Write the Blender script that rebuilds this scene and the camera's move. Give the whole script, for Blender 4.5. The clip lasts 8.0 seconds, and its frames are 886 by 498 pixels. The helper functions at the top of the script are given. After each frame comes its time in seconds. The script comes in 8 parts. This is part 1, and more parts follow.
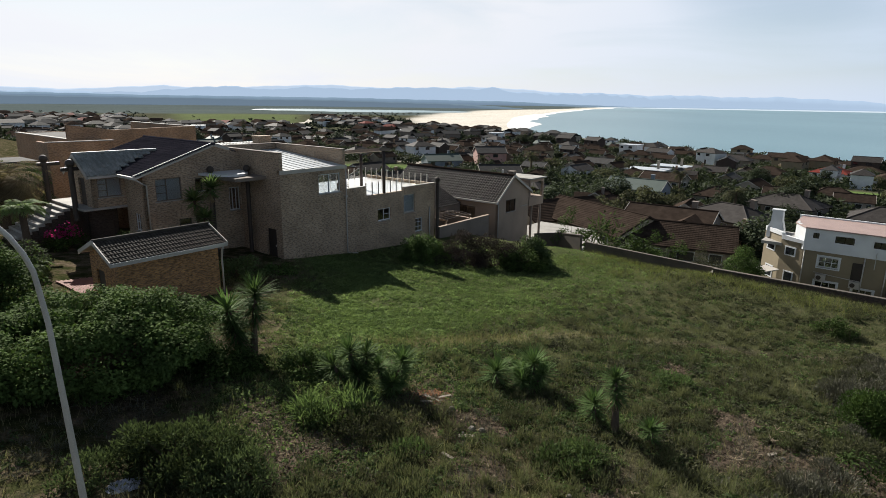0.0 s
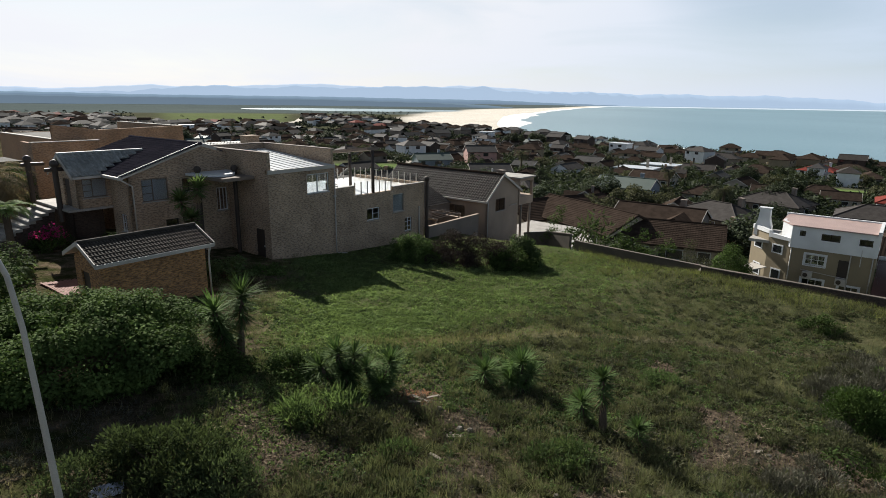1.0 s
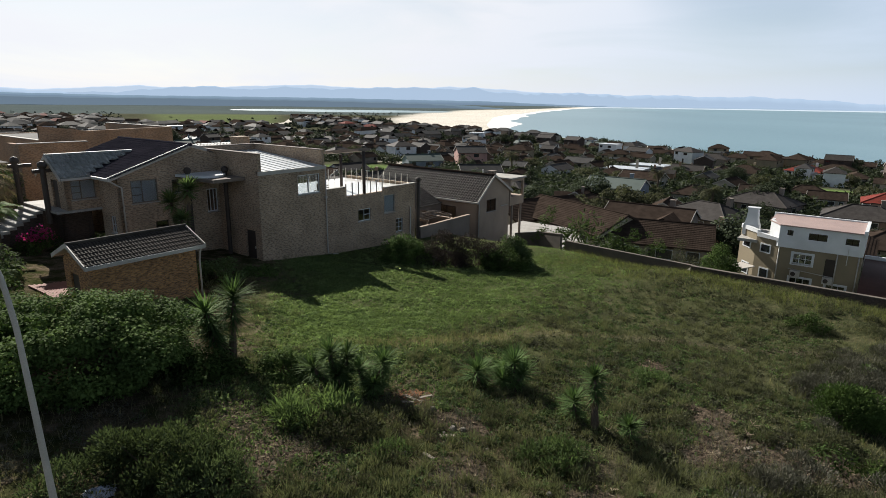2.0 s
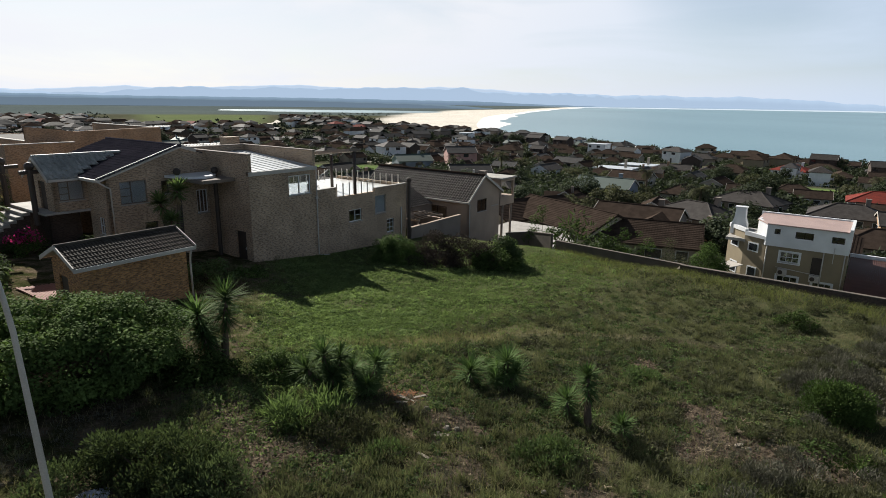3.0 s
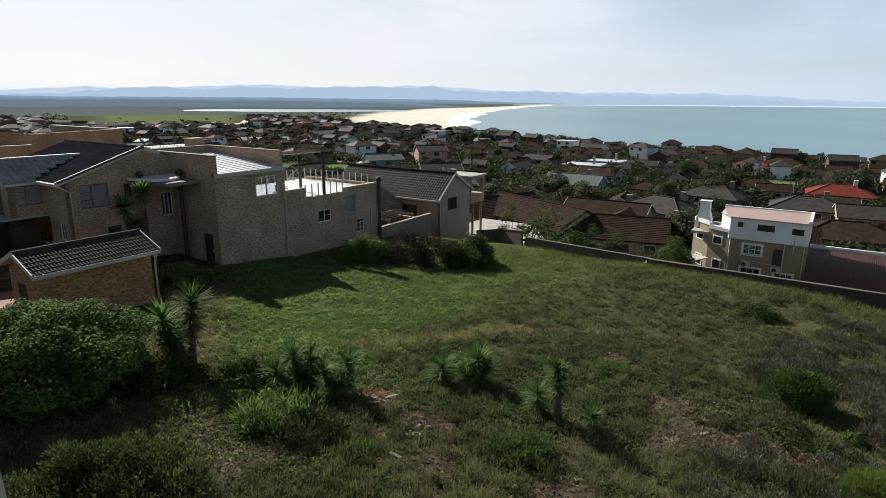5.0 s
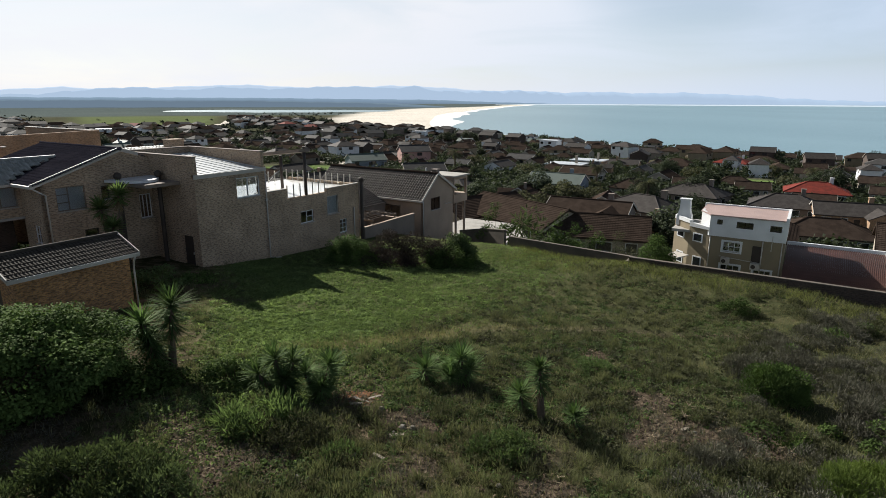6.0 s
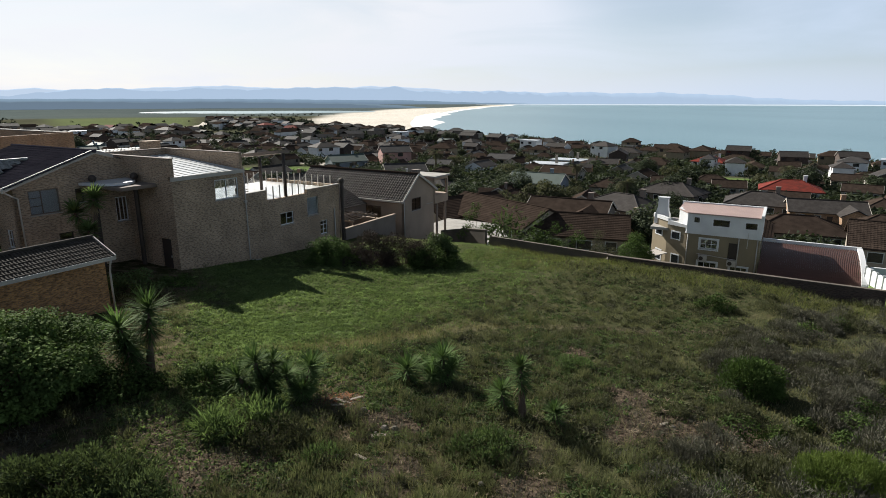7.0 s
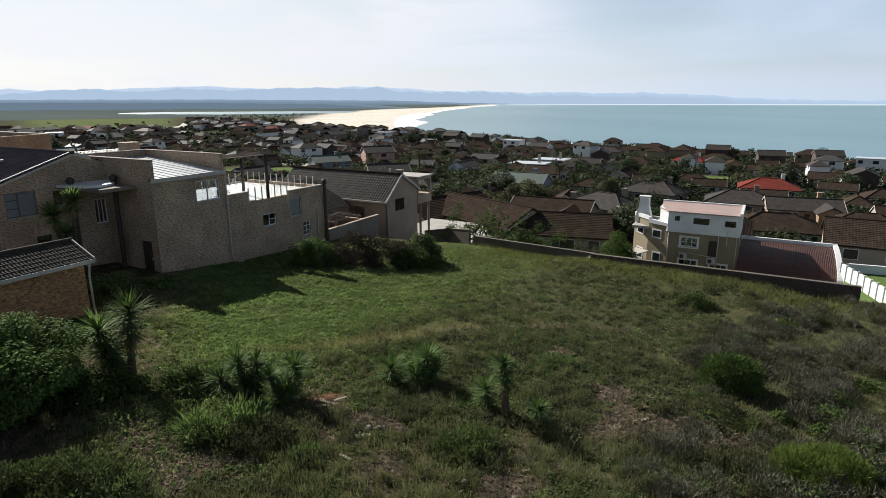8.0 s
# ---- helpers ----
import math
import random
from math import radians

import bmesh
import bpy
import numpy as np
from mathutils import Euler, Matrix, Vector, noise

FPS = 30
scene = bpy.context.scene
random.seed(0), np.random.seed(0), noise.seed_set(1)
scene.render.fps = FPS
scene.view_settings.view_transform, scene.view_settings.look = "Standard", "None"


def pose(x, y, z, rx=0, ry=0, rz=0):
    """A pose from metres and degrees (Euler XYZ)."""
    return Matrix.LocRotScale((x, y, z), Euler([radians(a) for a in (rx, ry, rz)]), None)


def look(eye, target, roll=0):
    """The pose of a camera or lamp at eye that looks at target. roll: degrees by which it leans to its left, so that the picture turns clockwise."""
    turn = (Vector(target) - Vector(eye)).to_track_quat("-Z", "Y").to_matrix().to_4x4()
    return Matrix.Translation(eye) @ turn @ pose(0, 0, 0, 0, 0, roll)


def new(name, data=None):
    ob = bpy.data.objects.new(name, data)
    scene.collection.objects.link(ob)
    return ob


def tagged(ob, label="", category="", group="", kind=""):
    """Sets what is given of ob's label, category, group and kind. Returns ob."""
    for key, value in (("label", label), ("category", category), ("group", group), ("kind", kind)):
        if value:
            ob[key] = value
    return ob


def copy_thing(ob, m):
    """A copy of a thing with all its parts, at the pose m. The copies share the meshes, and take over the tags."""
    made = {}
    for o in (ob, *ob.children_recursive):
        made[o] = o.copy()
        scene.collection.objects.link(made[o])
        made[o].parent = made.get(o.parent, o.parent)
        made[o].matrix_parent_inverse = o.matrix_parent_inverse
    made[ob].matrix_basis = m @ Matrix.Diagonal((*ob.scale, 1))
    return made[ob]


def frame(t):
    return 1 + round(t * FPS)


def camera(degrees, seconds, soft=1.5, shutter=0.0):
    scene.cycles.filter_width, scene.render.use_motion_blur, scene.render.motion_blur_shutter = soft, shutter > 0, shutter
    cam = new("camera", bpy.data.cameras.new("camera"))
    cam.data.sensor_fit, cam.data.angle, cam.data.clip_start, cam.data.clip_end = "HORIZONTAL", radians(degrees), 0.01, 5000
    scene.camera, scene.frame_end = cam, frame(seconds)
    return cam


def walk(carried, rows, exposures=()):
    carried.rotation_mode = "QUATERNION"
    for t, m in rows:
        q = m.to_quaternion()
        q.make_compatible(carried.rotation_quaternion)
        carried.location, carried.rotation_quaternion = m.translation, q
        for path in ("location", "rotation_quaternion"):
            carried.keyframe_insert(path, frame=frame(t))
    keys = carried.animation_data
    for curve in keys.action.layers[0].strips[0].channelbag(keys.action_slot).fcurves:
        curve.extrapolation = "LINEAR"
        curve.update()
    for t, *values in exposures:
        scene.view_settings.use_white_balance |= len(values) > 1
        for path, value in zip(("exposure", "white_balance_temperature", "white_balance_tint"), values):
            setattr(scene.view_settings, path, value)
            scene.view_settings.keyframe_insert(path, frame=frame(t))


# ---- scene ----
# ---------------------------------------------------------------- camera
cam = camera(74.0, 8.0, soft=0.65)
walk(cam, [
    (0.0, pose(-0.111, -0.026, 9.992, 75.829, -0.800, 1.373)),
    (0.5, pose(-0.033, 0.033, 10.002, 75.742, -0.766, 0.981)),
    (1.0, pose(0.012, 0.034, 10.007, 75.748, -0.738, 0.463)),
    (1.5, pose(0.000, 0.000, 10.000, 75.808, -0.730, 0.000)),
    (3.0, pose(-0.145, -0.077, 10.014, 75.874, -0.724, -1.484)),
    (3.5, pose(-0.174, -0.117, 10.028, 75.871, -0.678, -2.073)),
    (4.0, pose(-0.157, -0.143, 10.028, 75.882, -0.628, -2.802)),
    (4.5, pose(-0.086, -0.122, 10.035, 75.802, -0.433, -3.582)),
    (6.0, pose(0.061, -0.113, 10.025, 75.760, -0.134, -5.962)),
    (6.5, pose(0.083, -0.135, 10.022, 75.787, -0.060, -6.890)),
    (7.0, pose(0.115, -0.171, 10.022, 75.804, 0.031, -7.813)),
    (7.5, pose(0.144, -0.222, 10.025, 75.810, 0.138, -8.764)),
    (8.0, pose(0.149, -0.276, 10.034, 75.820, 0.131, -9.414)),
], exposures=[(0.0, 0.80), (8.0, 0.80)])

# ---------------------------------------------------------------- world and sun
SUN_AZ, SUN_EL = -30.5, 31.5          # degrees: from straight ahead towards the right, above the horizon
SUN_DIR = Vector((math.sin(radians(SUN_AZ)) * math.cos(radians(SUN_EL)),
                  math.cos(radians(SUN_AZ)) * math.cos(radians(SUN_EL)), math.sin(radians(SUN_EL))))
world = bpy.data.worlds.new("world")
scene.world = world
world.use_nodes = True
wn, wl = world.node_tree.nodes, world.node_tree.links
wn.clear()
w_out = wn.new("ShaderNodeOutputWorld")
w_bg = wn.new("ShaderNodeBackground")
w_bg.inputs["Strength"].default_value = 0.05
w_sky = wn.new("ShaderNodeTexSky")
w_sky.sky_type, w_sky.sun_disc = "NISHITA", False
w_sky.sun_elevation, w_sky.sun_rotation = radians(SUN_EL), radians(SUN_AZ)
w_sky.dust_density, w_sky.air_density, w_sky.ozone_density = 0.4, 1.0, 2.0
w_co = wn.new("ShaderNodeTexCoord")
# high thin cloud: flattened noise, brighter towards the sun
w_map = wn.new("ShaderNodeMapping")
w_map.inputs["Scale"].default_value = (1.1, 1.1, 6.5)
w_map.inputs["Rotation"].default_value = (0.0, 0.12, 0.5)
wl.new(w_co.outputs["Generated"], w_map.inputs["Vector"])
w_noise = wn.new("ShaderNodeTexNoise")
w_noise.inputs["Scale"].default_value = 1.9
w_noise.inputs["Detail"].default_value = 7.0
w_noise.inputs["Roughness"].default_value = 0.55
w_noise.inputs["Distortion"].default_value = 0.5
wl.new(w_map.outputs["Vector"], w_noise.inputs["Vector"])
w_ramp = wn.new("ShaderNodeValToRGB")
w_ramp.color_ramp.elements[0].position, w_ramp.color_ramp.elements[1].position = 0.22, 0.58
w_ramp.color_ramp.elements[0].color = (0.5, 0.5, 0.5, 1)
wl.new(w_noise.outputs["Fac"], w_ramp.inputs["Fac"])
w_dot = wn.new("ShaderNodeVectorMath")
w_dot.operation = "DOT_PRODUCT"
w_dot.inputs[1].default_value = SUN_DIR
wl.new(w_co.outputs["Generated"], w_dot.inputs[0])
w_fwd = wn.new("ShaderNodeMapRange")
w_fwd.inputs["From Min"].default_value, w_fwd.inputs["From Max"].default_value = -0.4, 0.9
w_fwd.inputs["To Min"].default_value, w_fwd.inputs["To Max"].default_value = 7.2, 10.9
wl.new(w_dot.outputs["Value"], w_fwd.inputs["Value"])
w_cloud = wn.new("ShaderNodeVectorMath")
w_cloud.operation = "SCALE"
w_tone = wn.new("ShaderNodeMix")             # warm white towards the sun, bluer away from it
w_tone.data_type = "RGBA"
w_tone.inputs["A"].default_value, w_tone.inputs["B"].default_value = (0.80, 0.94, 1.16, 1), (0.955, 0.975, 1.03, 1)
w_near = wn.new("ShaderNodeMapRange")
w_near.inputs["From Min"].default_value, w_near.inputs["From Max"].default_value = 0.35, 0.8
wl.new(w_dot.outputs["Value"], w_near.inputs["Value"])
wl.new(w_near.outputs["Result"], w_tone.inputs["Factor"])
wl.new(w_tone.outputs["Result"], w_cloud.inputs[0])
w_sep = wn.new("ShaderNodeSeparateXYZ")
wl.new(w_co.outputs["Generated"], w_sep.inputs[0])
w_high = wn.new("ShaderNodeMapRange")        # thinner and dimmer towards the zenith
w_high.interpolation_type = "SMOOTHSTEP"
w_high.inputs["From Min"].default_value, w_high.inputs["From Max"].default_value = 0.18, 0.62
w_high.inputs["To Min"].default_value, w_high.inputs["To Max"].default_value = 1.0, 0.13
wl.new(w_sep.outputs["Z"], w_high.inputs["Value"])
w_lum = wn.new("ShaderNodeMath")
w_lum.operation = "MULTIPLY"
wl.new(w_fwd.outputs["Result"], w_lum.inputs[0])
wl.new(w_high.outputs["Result"], w_lum.inputs[1])
wl.new(w_lum.outputs["Value"], w_cloud.inputs["Scale"])
w_cover = wn.new("ShaderNodeMapRange")      # cloud cover: thins out away from the sun's side
w_cover.inputs["From Min"].default_value, w_cover.inputs["From Max"].default_value = 0.1, 0.75
w_cover.inputs["To Min"].default_value, w_cover.inputs["To Max"].default_value = 0.68, 1.0
wl.new(w_dot.outputs["Value"], w_cover.inputs["Value"])
w_cov2 = wn.new("ShaderNodeMath")
w_cov2.operation = "MULTIPLY"
wl.new(w_ramp.outputs["Color"], w_cov2.inputs[0])
wl.new(w_cover.outputs["Result"], w_cov2.inputs[1])
w_gap = wn.new("ShaderNodeVectorMath")       # the cloud tears open over the sea
w_gap.operation = "DOT_PRODUCT"
w_gap.inputs[1].default_value = (math.sin(radians(27)) * math.cos(radians(15)), math.cos(radians(27)) * math.cos(radians(15)), math.sin(radians(15)))
wl.new(w_co.outputs["Generated"], w_gap.inputs[0])
w_tear = wn.new("ShaderNodeMapRange")
w_tear.interpolation_type = "SMOOTHSTEP"
w_tear.inputs["From Min"].default_value, w_tear.inputs["From Max"].default_value = 0.975, 0.999
w_tear.inputs["To Min"].default_value, w_tear.inputs["To Max"].default_value = 1.0, 0.45
wl.new(w_gap.outputs["Value"], w_tear.inputs["Value"])
w_cov3 = wn.new("ShaderNodeMath")
w_cov3.operation = "MULTIPLY"
wl.new(w_cov2.outputs["Value"], w_cov3.inputs[0])
wl.new(w_tear.outputs["Result"], w_cov3.inputs[1])
w_haze = wn.new("ShaderNodeMapRange")        # pale haze low over the horizon
w_haze.interpolation_type = "SMOOTHSTEP"
w_haze.inputs["From Min"].default_value, w_haze.inputs["From Max"].default_value = 0.0, 0.13
w_haze.inputs["To Min"].default_value, w_haze.inputs["To Max"].default_value = 0.92, 0.0
wl.new(w_sep.outputs["Z"], w_haze.inputs["Value"])
w_max = wn.new("ShaderNodeMath")
w_max.operation = "MAXIMUM"
wl.new(w_cov3.outputs["Value"], w_max.inputs[0])
wl.new(w_haze.outputs["Result"], w_max.inputs[1])
w_mix = wn.new("ShaderNodeMix")
w_mix.data_type = "RGBA"
wl.new(w_max.outputs["Value"], w_mix.inputs["Factor"])
wl.new(w_sky.outputs["Color"], w_mix.inputs["A"])
wl.new(w_cloud.outputs["Vector"], w_mix.inputs["B"])
wl.new(w_mix.outputs["Result"], w_bg.inputs["Color"])
wl.new(w_bg.outputs["Background"], w_out.inputs["Surface"])

sun_data = bpy.data.lights.new("sun", "SUN")
sun_data.energy, sun_data.angle, sun_data.color = 5.0, radians(0.6), (1.0, 0.95, 0.87)
sun = new("sun", sun_data)
sun.matrix_world = look(SUN_DIR * 60 + Vector((0, 0, 20)), (0, 0, 20))

# ---------------------------------------------------------------- materials
def material(name, colour, rough=0.8, second=None, scale=8.0, fine=60.0, bump=0.15, metal=0.0, stain=0.25,
             translucent=0.0, island=0.0, spec=0.5, stretch=(1, 1, 1)):
    """A surface with grain at two scales; second is the colour of its patches."""
    m = bpy.data.materials.new(name)
    m.use_nodes = True
    n, l = m.node_tree.nodes, m.node_tree.links
    bsdf, out = n["Principled BSDF"], n["Material Output"]
    co = n.new("ShaderNodeTexCoord")
    mp = n.new("ShaderNodeMapping")
    mp.inputs["Scale"].default_value = stretch
    l.new(co.outputs["Object"], mp.inputs["Vector"])
    big, small = n.new("ShaderNodeTexNoise"), n.new("ShaderNodeTexNoise")
    big.inputs["Scale"].default_value, big.inputs["Detail"].default_value = scale * 0.1, 5
    small.inputs["Scale"].default_value, small.inputs["Detail"].default_value = fine, 3
    l.new(mp.outputs["Vector"], big.inputs["Vector"])
    l.new(mp.outputs["Vector"], small.inputs["Vector"])
    ramp = n.new("ShaderNodeValToRGB")
    ramp.color_ramp.elements[0].position, ramp.color_ramp.elements[1].position = 0.36, 0.66
    c2 = second or tuple(c * 0.72 for c in colour)
    ramp.color_ramp.elements[0].color, ramp.color_ramp.elements[1].color = (*c2, 1), (*colour, 1)
    l.new(big.outputs["Fac"], ramp.inputs["Fac"])
    var = n.new("ShaderNodeMapRange")
    var.inputs["From Min"].default_value, var.inputs["From Max"].default_value = 0.25, 0.75
    var.inputs["To Min"].default_value, var.inputs["To Max"].default_value = 1 - stain, 1 + stain
    l.new(small.outputs["Fac"], var.inputs["Value"])
    mul = n.new("ShaderNodeVectorMath")
    mul.operation = "SCALE"
    l.new(ramp.outputs["Color"], mul.inputs[0])
    l.new(var.outputs["Result"], mul.inputs["Scale"])
    last = mul.outputs["Vector"]
    if island:
        geo = n.new("ShaderNodeNewGeometry")
        oi = n.new("ShaderNodeObjectInfo")
        add = n.new("ShaderNodeMath")
        add.operation = "ADD"
        l.new(geo.outputs["Random Per Island"], add.inputs[0])
        l.new(oi.outputs["Random"], add.inputs[1])
        ir = n.new("ShaderNodeMapRange")
        ir.inputs["From Max"].default_value = 2.0
        ir.inputs["To Min"].default_value, ir.inputs["To Max"].default_value = 1 - island, 1 + island
        l.new(add.outputs["Value"], ir.inputs["Value"])
        m2 = n.new("ShaderNodeVectorMath")
        m2.operation = "SCALE"
        l.new(last, m2.inputs[0])
        l.new(ir.outputs["Result"], m2.inputs["Scale"])
        last = m2.outputs["Vector"]
    l.new(last, bsdf.inputs["Base Color"])
    bsdf.inputs["Roughness"].default_value, bsdf.inputs["Metallic"].default_value = rough, metal
    bsdf.inputs["Specular IOR Level"].default_value = spec
    if bump:
        b = n.new("ShaderNodeBump")
        b.inputs["Strength"].default_value, b.inputs["Distance"].default_value = bump, 0.02
        l.new(small.outputs["Fac"], b.inputs["Height"])
        l.new(b.outputs["Normal"], bsdf.inputs["Normal"])
    if translucent:
        tr = n.new("ShaderNodeBsdfTranslucent")
        warm = n.new("ShaderNodeVectorMath")
        warm.operation = "MULTIPLY"
        warm.inputs[1].default_value = (1.28, 1.38, 0.92)
        l.new(last, warm.inputs[0])
        l.new(warm.outputs["Vector"], tr.inputs["Color"])
        mx = n.new("ShaderNodeMixShader")
        mx.inputs["Fac"].default_value = translucent
        l.new(bsdf.outputs["BSDF"], mx.inputs[1])
        l.new(tr.outputs["BSDF"], mx.inputs[2])
        l.new(mx.outputs["Shader"], out.inputs["Surface"])
    return m


def brick_material(name, c1, c2, mortar, dark=0.5):
    """Face brick in running bond, 230 x 86 mm with joints, with burnt bricks and damp patches."""
    m = bpy.data.materials.new(name)
    m.use_nodes = True
    n, l = m.node_tree.nodes, m.node_tree.links
    bsdf = n["Principled BSDF"]
    co, sep, add, com = (n.new(k) for k in ("ShaderNodeTexCoord", "ShaderNodeSeparateXYZ", "ShaderNodeMath", "ShaderNodeCombineXYZ"))
    l.new(co.outputs["Object"], sep.inputs[0])
    l.new(sep.outputs["X"], add.inputs[0])
    l.new(sep.outputs["Y"], add.inputs[1])
    l.new(add.outputs[0], com.inputs["X"])
    l.new(sep.outputs["Z"], com.inputs["Y"])
    br = n.new("ShaderNodeTexBrick")
    br.inputs["Color1"].default_value, br.inputs["Color2"].default_value = (*c1, 1), (*c2, 1)
    br.inputs["Mortar"].default_value = (*mortar, 1)
    br.inputs["Scale"].default_value = 1.0
    br.inputs["Brick Width"].default_value, br.inputs["Row Height"].default_value = 0.23, 0.086
    br.inputs["Mortar Size"].default_value, br.inputs["Mortar Smooth"].default_value = 0.007, 0.3
    br.inputs["Bias"].default_value = -0.1
    l.new(com.outputs[0], br.inputs["Vector"])
    burnt = n.new("ShaderNodeTexNoise")          # single dark bricks and patches of them
    burnt.inputs["Scale"].default_value, burnt.inputs["Detail"].default_value = 5.5, 3
    mp = n.new("ShaderNodeMapping")
    mp.inputs["Scale"].default_value = (1.0, 2.6, 1.0)
    l.new(com.outputs[0], mp.inputs["Vector"])
    l.new(mp.outputs["Vector"], burnt.inputs["Vector"])
    rp = n.new("ShaderNodeValToRGB")
    rp.color_ramp.elements[0].position, rp.color_ramp.elements[1].position = 0.36, 0.56
    rp.color_ramp.elements[0].color, rp.color_ramp.elements[1].color = (dark, dark, dark, 1), (1.05, 1.05, 1.05, 1)
    l.new(burnt.outputs["Fac"], rp.inputs["Fac"])
    mul = n.new("ShaderNodeVectorMath")
    mul.operation = "MULTIPLY"
    l.new(br.outputs["Color"], mul.inputs[0])
    l.new(rp.outputs["Color"], mul.inputs[1])
    st = n.new("ShaderNodeTexNoise")
    st.inputs["Scale"].default_value, st.inputs["Detail"].default_value = 0.55, 6
    l.new(com.outputs[0], st.inputs["Vector"])
    sr = n.new("ShaderNodeMapRange")
    sr.inputs["From Min"].default_value, sr.inputs["From Max"].default_value = 0.3, 0.7
    sr.inputs["To Min"].default_value, sr.inputs["To Max"].default_value = 0.72, 1.15
    l.new(st.outputs["Fac"], sr.inputs["Value"])
    sc = n.new("ShaderNodeVectorMath")
    sc.operation = "SCALE"
    l.new(mul.outputs["Vector"], sc.inputs[0])
    l.new(sr.outputs["Result"], sc.inputs["Scale"])
    l.new(sc.outputs["Vector"], bsdf.inputs["Base Color"])
    b = n.new("ShaderNodeBump")
    b.inputs["Strength"].default_value, b.inputs["Distance"].default_value, b.invert = 0.6, 0.01, True
    l.new(br.outputs["Fac"], b.inputs["Height"])
    l.new(b.outputs["Normal"], bsdf.inputs["Normal"])
    bsdf.inputs["Roughness"].default_value = 0.9
    return m


BRICK_TAN = brick_material("brick_tan", (0.43, 0.315, 0.215), (0.34, 0.245, 0.168), (0.42, 0.355, 0.285), 0.5)
BRICK_RED = brick_material("brick_red", (0.50, 0.265, 0.105), (0.27, 0.145, 0.07), (0.27, 0.20, 0.14), 0.45)
BRICK_BROWN = brick_material("brick_brown", (0.40, 0.25, 0.145), (0.32, 0.20, 0.12), (0.34, 0.27, 0.21), 0.6)
BRICK_DARK = brick_material("brick_dark", (0.075, 0.05, 0.04), (0.055, 0.04, 0.032), (0.08, 0.065, 0.055), 0.6)
TILE_DARK = material("tile_charcoal", (0.055, 0.05, 0.047), 0.75, (0.038, 0.034, 0.032), 12, 40, 0.2, island=0.35, spec=0.08)
TILE_WORN = material("tile_weathered_brown", (0.078, 0.068, 0.058), 0.7, (0.046, 0.041, 0.036), 12, 40, 0.2, island=0.35, spec=0.02)
TILE_BLUE = material("tile_slate", (0.046, 0.043, 0.054), 1.0, (0.034, 0.032, 0.041), 10, 40, 0.2, island=0.25, spec=0.0)
# sky glare on the porch tiles, put in as a pale base colour
TILE_PALE = material("tile_pale_glare", (0.30, 0.31, 0.295), 0.6, (0.20, 0.21, 0.20), 10, 40, 0.2, island=0.35, spec=0.3)
TILE_BROWN = material("tile_brown", (0.056, 0.042, 0.034), 0.85, (0.037, 0.028, 0.023), 10, 30, 0.2, island=0.14, spec=0.0)
TILE_RED = material("tile_red", (0.20, 0.04, 0.03), 0.8, (0.13, 0.033, 0.026), 10, 30, 0.2, island=0.2, spec=0.05)
TILE_GREY = material("tile_grey", (0.066, 0.064, 0.063), 0.8, (0.048, 0.047, 0.046), 10, 30, 0.2, island=0.2, spec=0.05)
TILE_GREEN = material("roof_green_sheet", (0.06, 0.09, 0.078), 0.7, (0.05, 0.078, 0.068), 8, 30, 0.1)
METAL_PALE = material("roof_sheet_pale", (0.55, 0.58, 0.60), 0.33, (0.45, 0.48, 0.50), 6, 30, 0.05, metal=0.15, stain=0.1)
METAL_BROWN = material("roof_sheet_brown", (0.115, 0.05, 0.038), 0.6, (0.085, 0.04, 0.031), 6, 30, 0.05, stain=0.15)
WHITE = material("paint_white", (0.66, 0.675, 0.685), 0.5, (0.57, 0.585, 0.595), 6, 50, 0.05, stain=0.06)
OFFWHITE = material("paint_gutter", (0.47, 0.44, 0.395), 0.6, (0.37, 0.345, 0.31), 6, 50, 0.05, stain=0.1)
CREAM = material("plaster_cream", (0.245, 0.20, 0.128), 0.85, (0.20, 0.165, 0.108), 5, 60, 0.1, stain=0.08)
BEIGE = material("plaster_beige", (0.36, 0.315, 0.26), 0.88, (0.29, 0.255, 0.21), 5, 60, 0.12, stain=0.1)
TAUPE = material("plaster_taupe", (0.22, 0.18, 0.15), 0.9, (0.16, 0.132, 0.11), 5, 60, 0.12, stain=0.12)
TAN_PLASTER = material("plaster_tan", (0.33, 0.255, 0.195), 0.9, (0.26, 0.20, 0.155), 5, 60, 0.12, stain=0.1)
PINK = material("plaster_pink", (0.46, 0.27, 0.23), 0.88, (0.38, 0.22, 0.19), 5, 60, 0.1, stain=0.1)
BLUEGREY = material("plaster_bluegrey", (0.20, 0.23, 0.27), 0.88, (0.15, 0.175, 0.21), 5, 60, 0.1, stain=0.1)
CONCRETE = material("concrete", (0.34, 0.325, 0.30), 0.85, (0.25, 0.24, 0.22), 8, 50, 0.15)
DECK = material("terrace_floor_tiles", (0.82, 0.82, 0.80), 0.14, (0.74, 0.74, 0.72), 6, 40, 0.03, stain=0.06)
PAVING = material("brick_paving", (0.26, 0.115, 0.09), 0.85, (0.19, 0.09, 0.07), 12, 30, 0.3, island=0.2)
FRAME_DARK = material("timber_dark", (0.045, 0.032, 0.025), 0.6, (0.03, 0.022, 0.018), 10, 80, 0.1)
STEEL = material("galvanised_steel", (0.50, 0.49, 0.455), 0.5, (0.40, 0.39, 0.365), 14, 60, 0.05, metal=0.2, stain=0.12)
CURTAIN = material("curtain_fabric", (0.62, 0.63, 0.62), 0.9, (0.5, 0.51, 0.5), 10, 30, 0.2, stretch=(1, 1, 0.15))
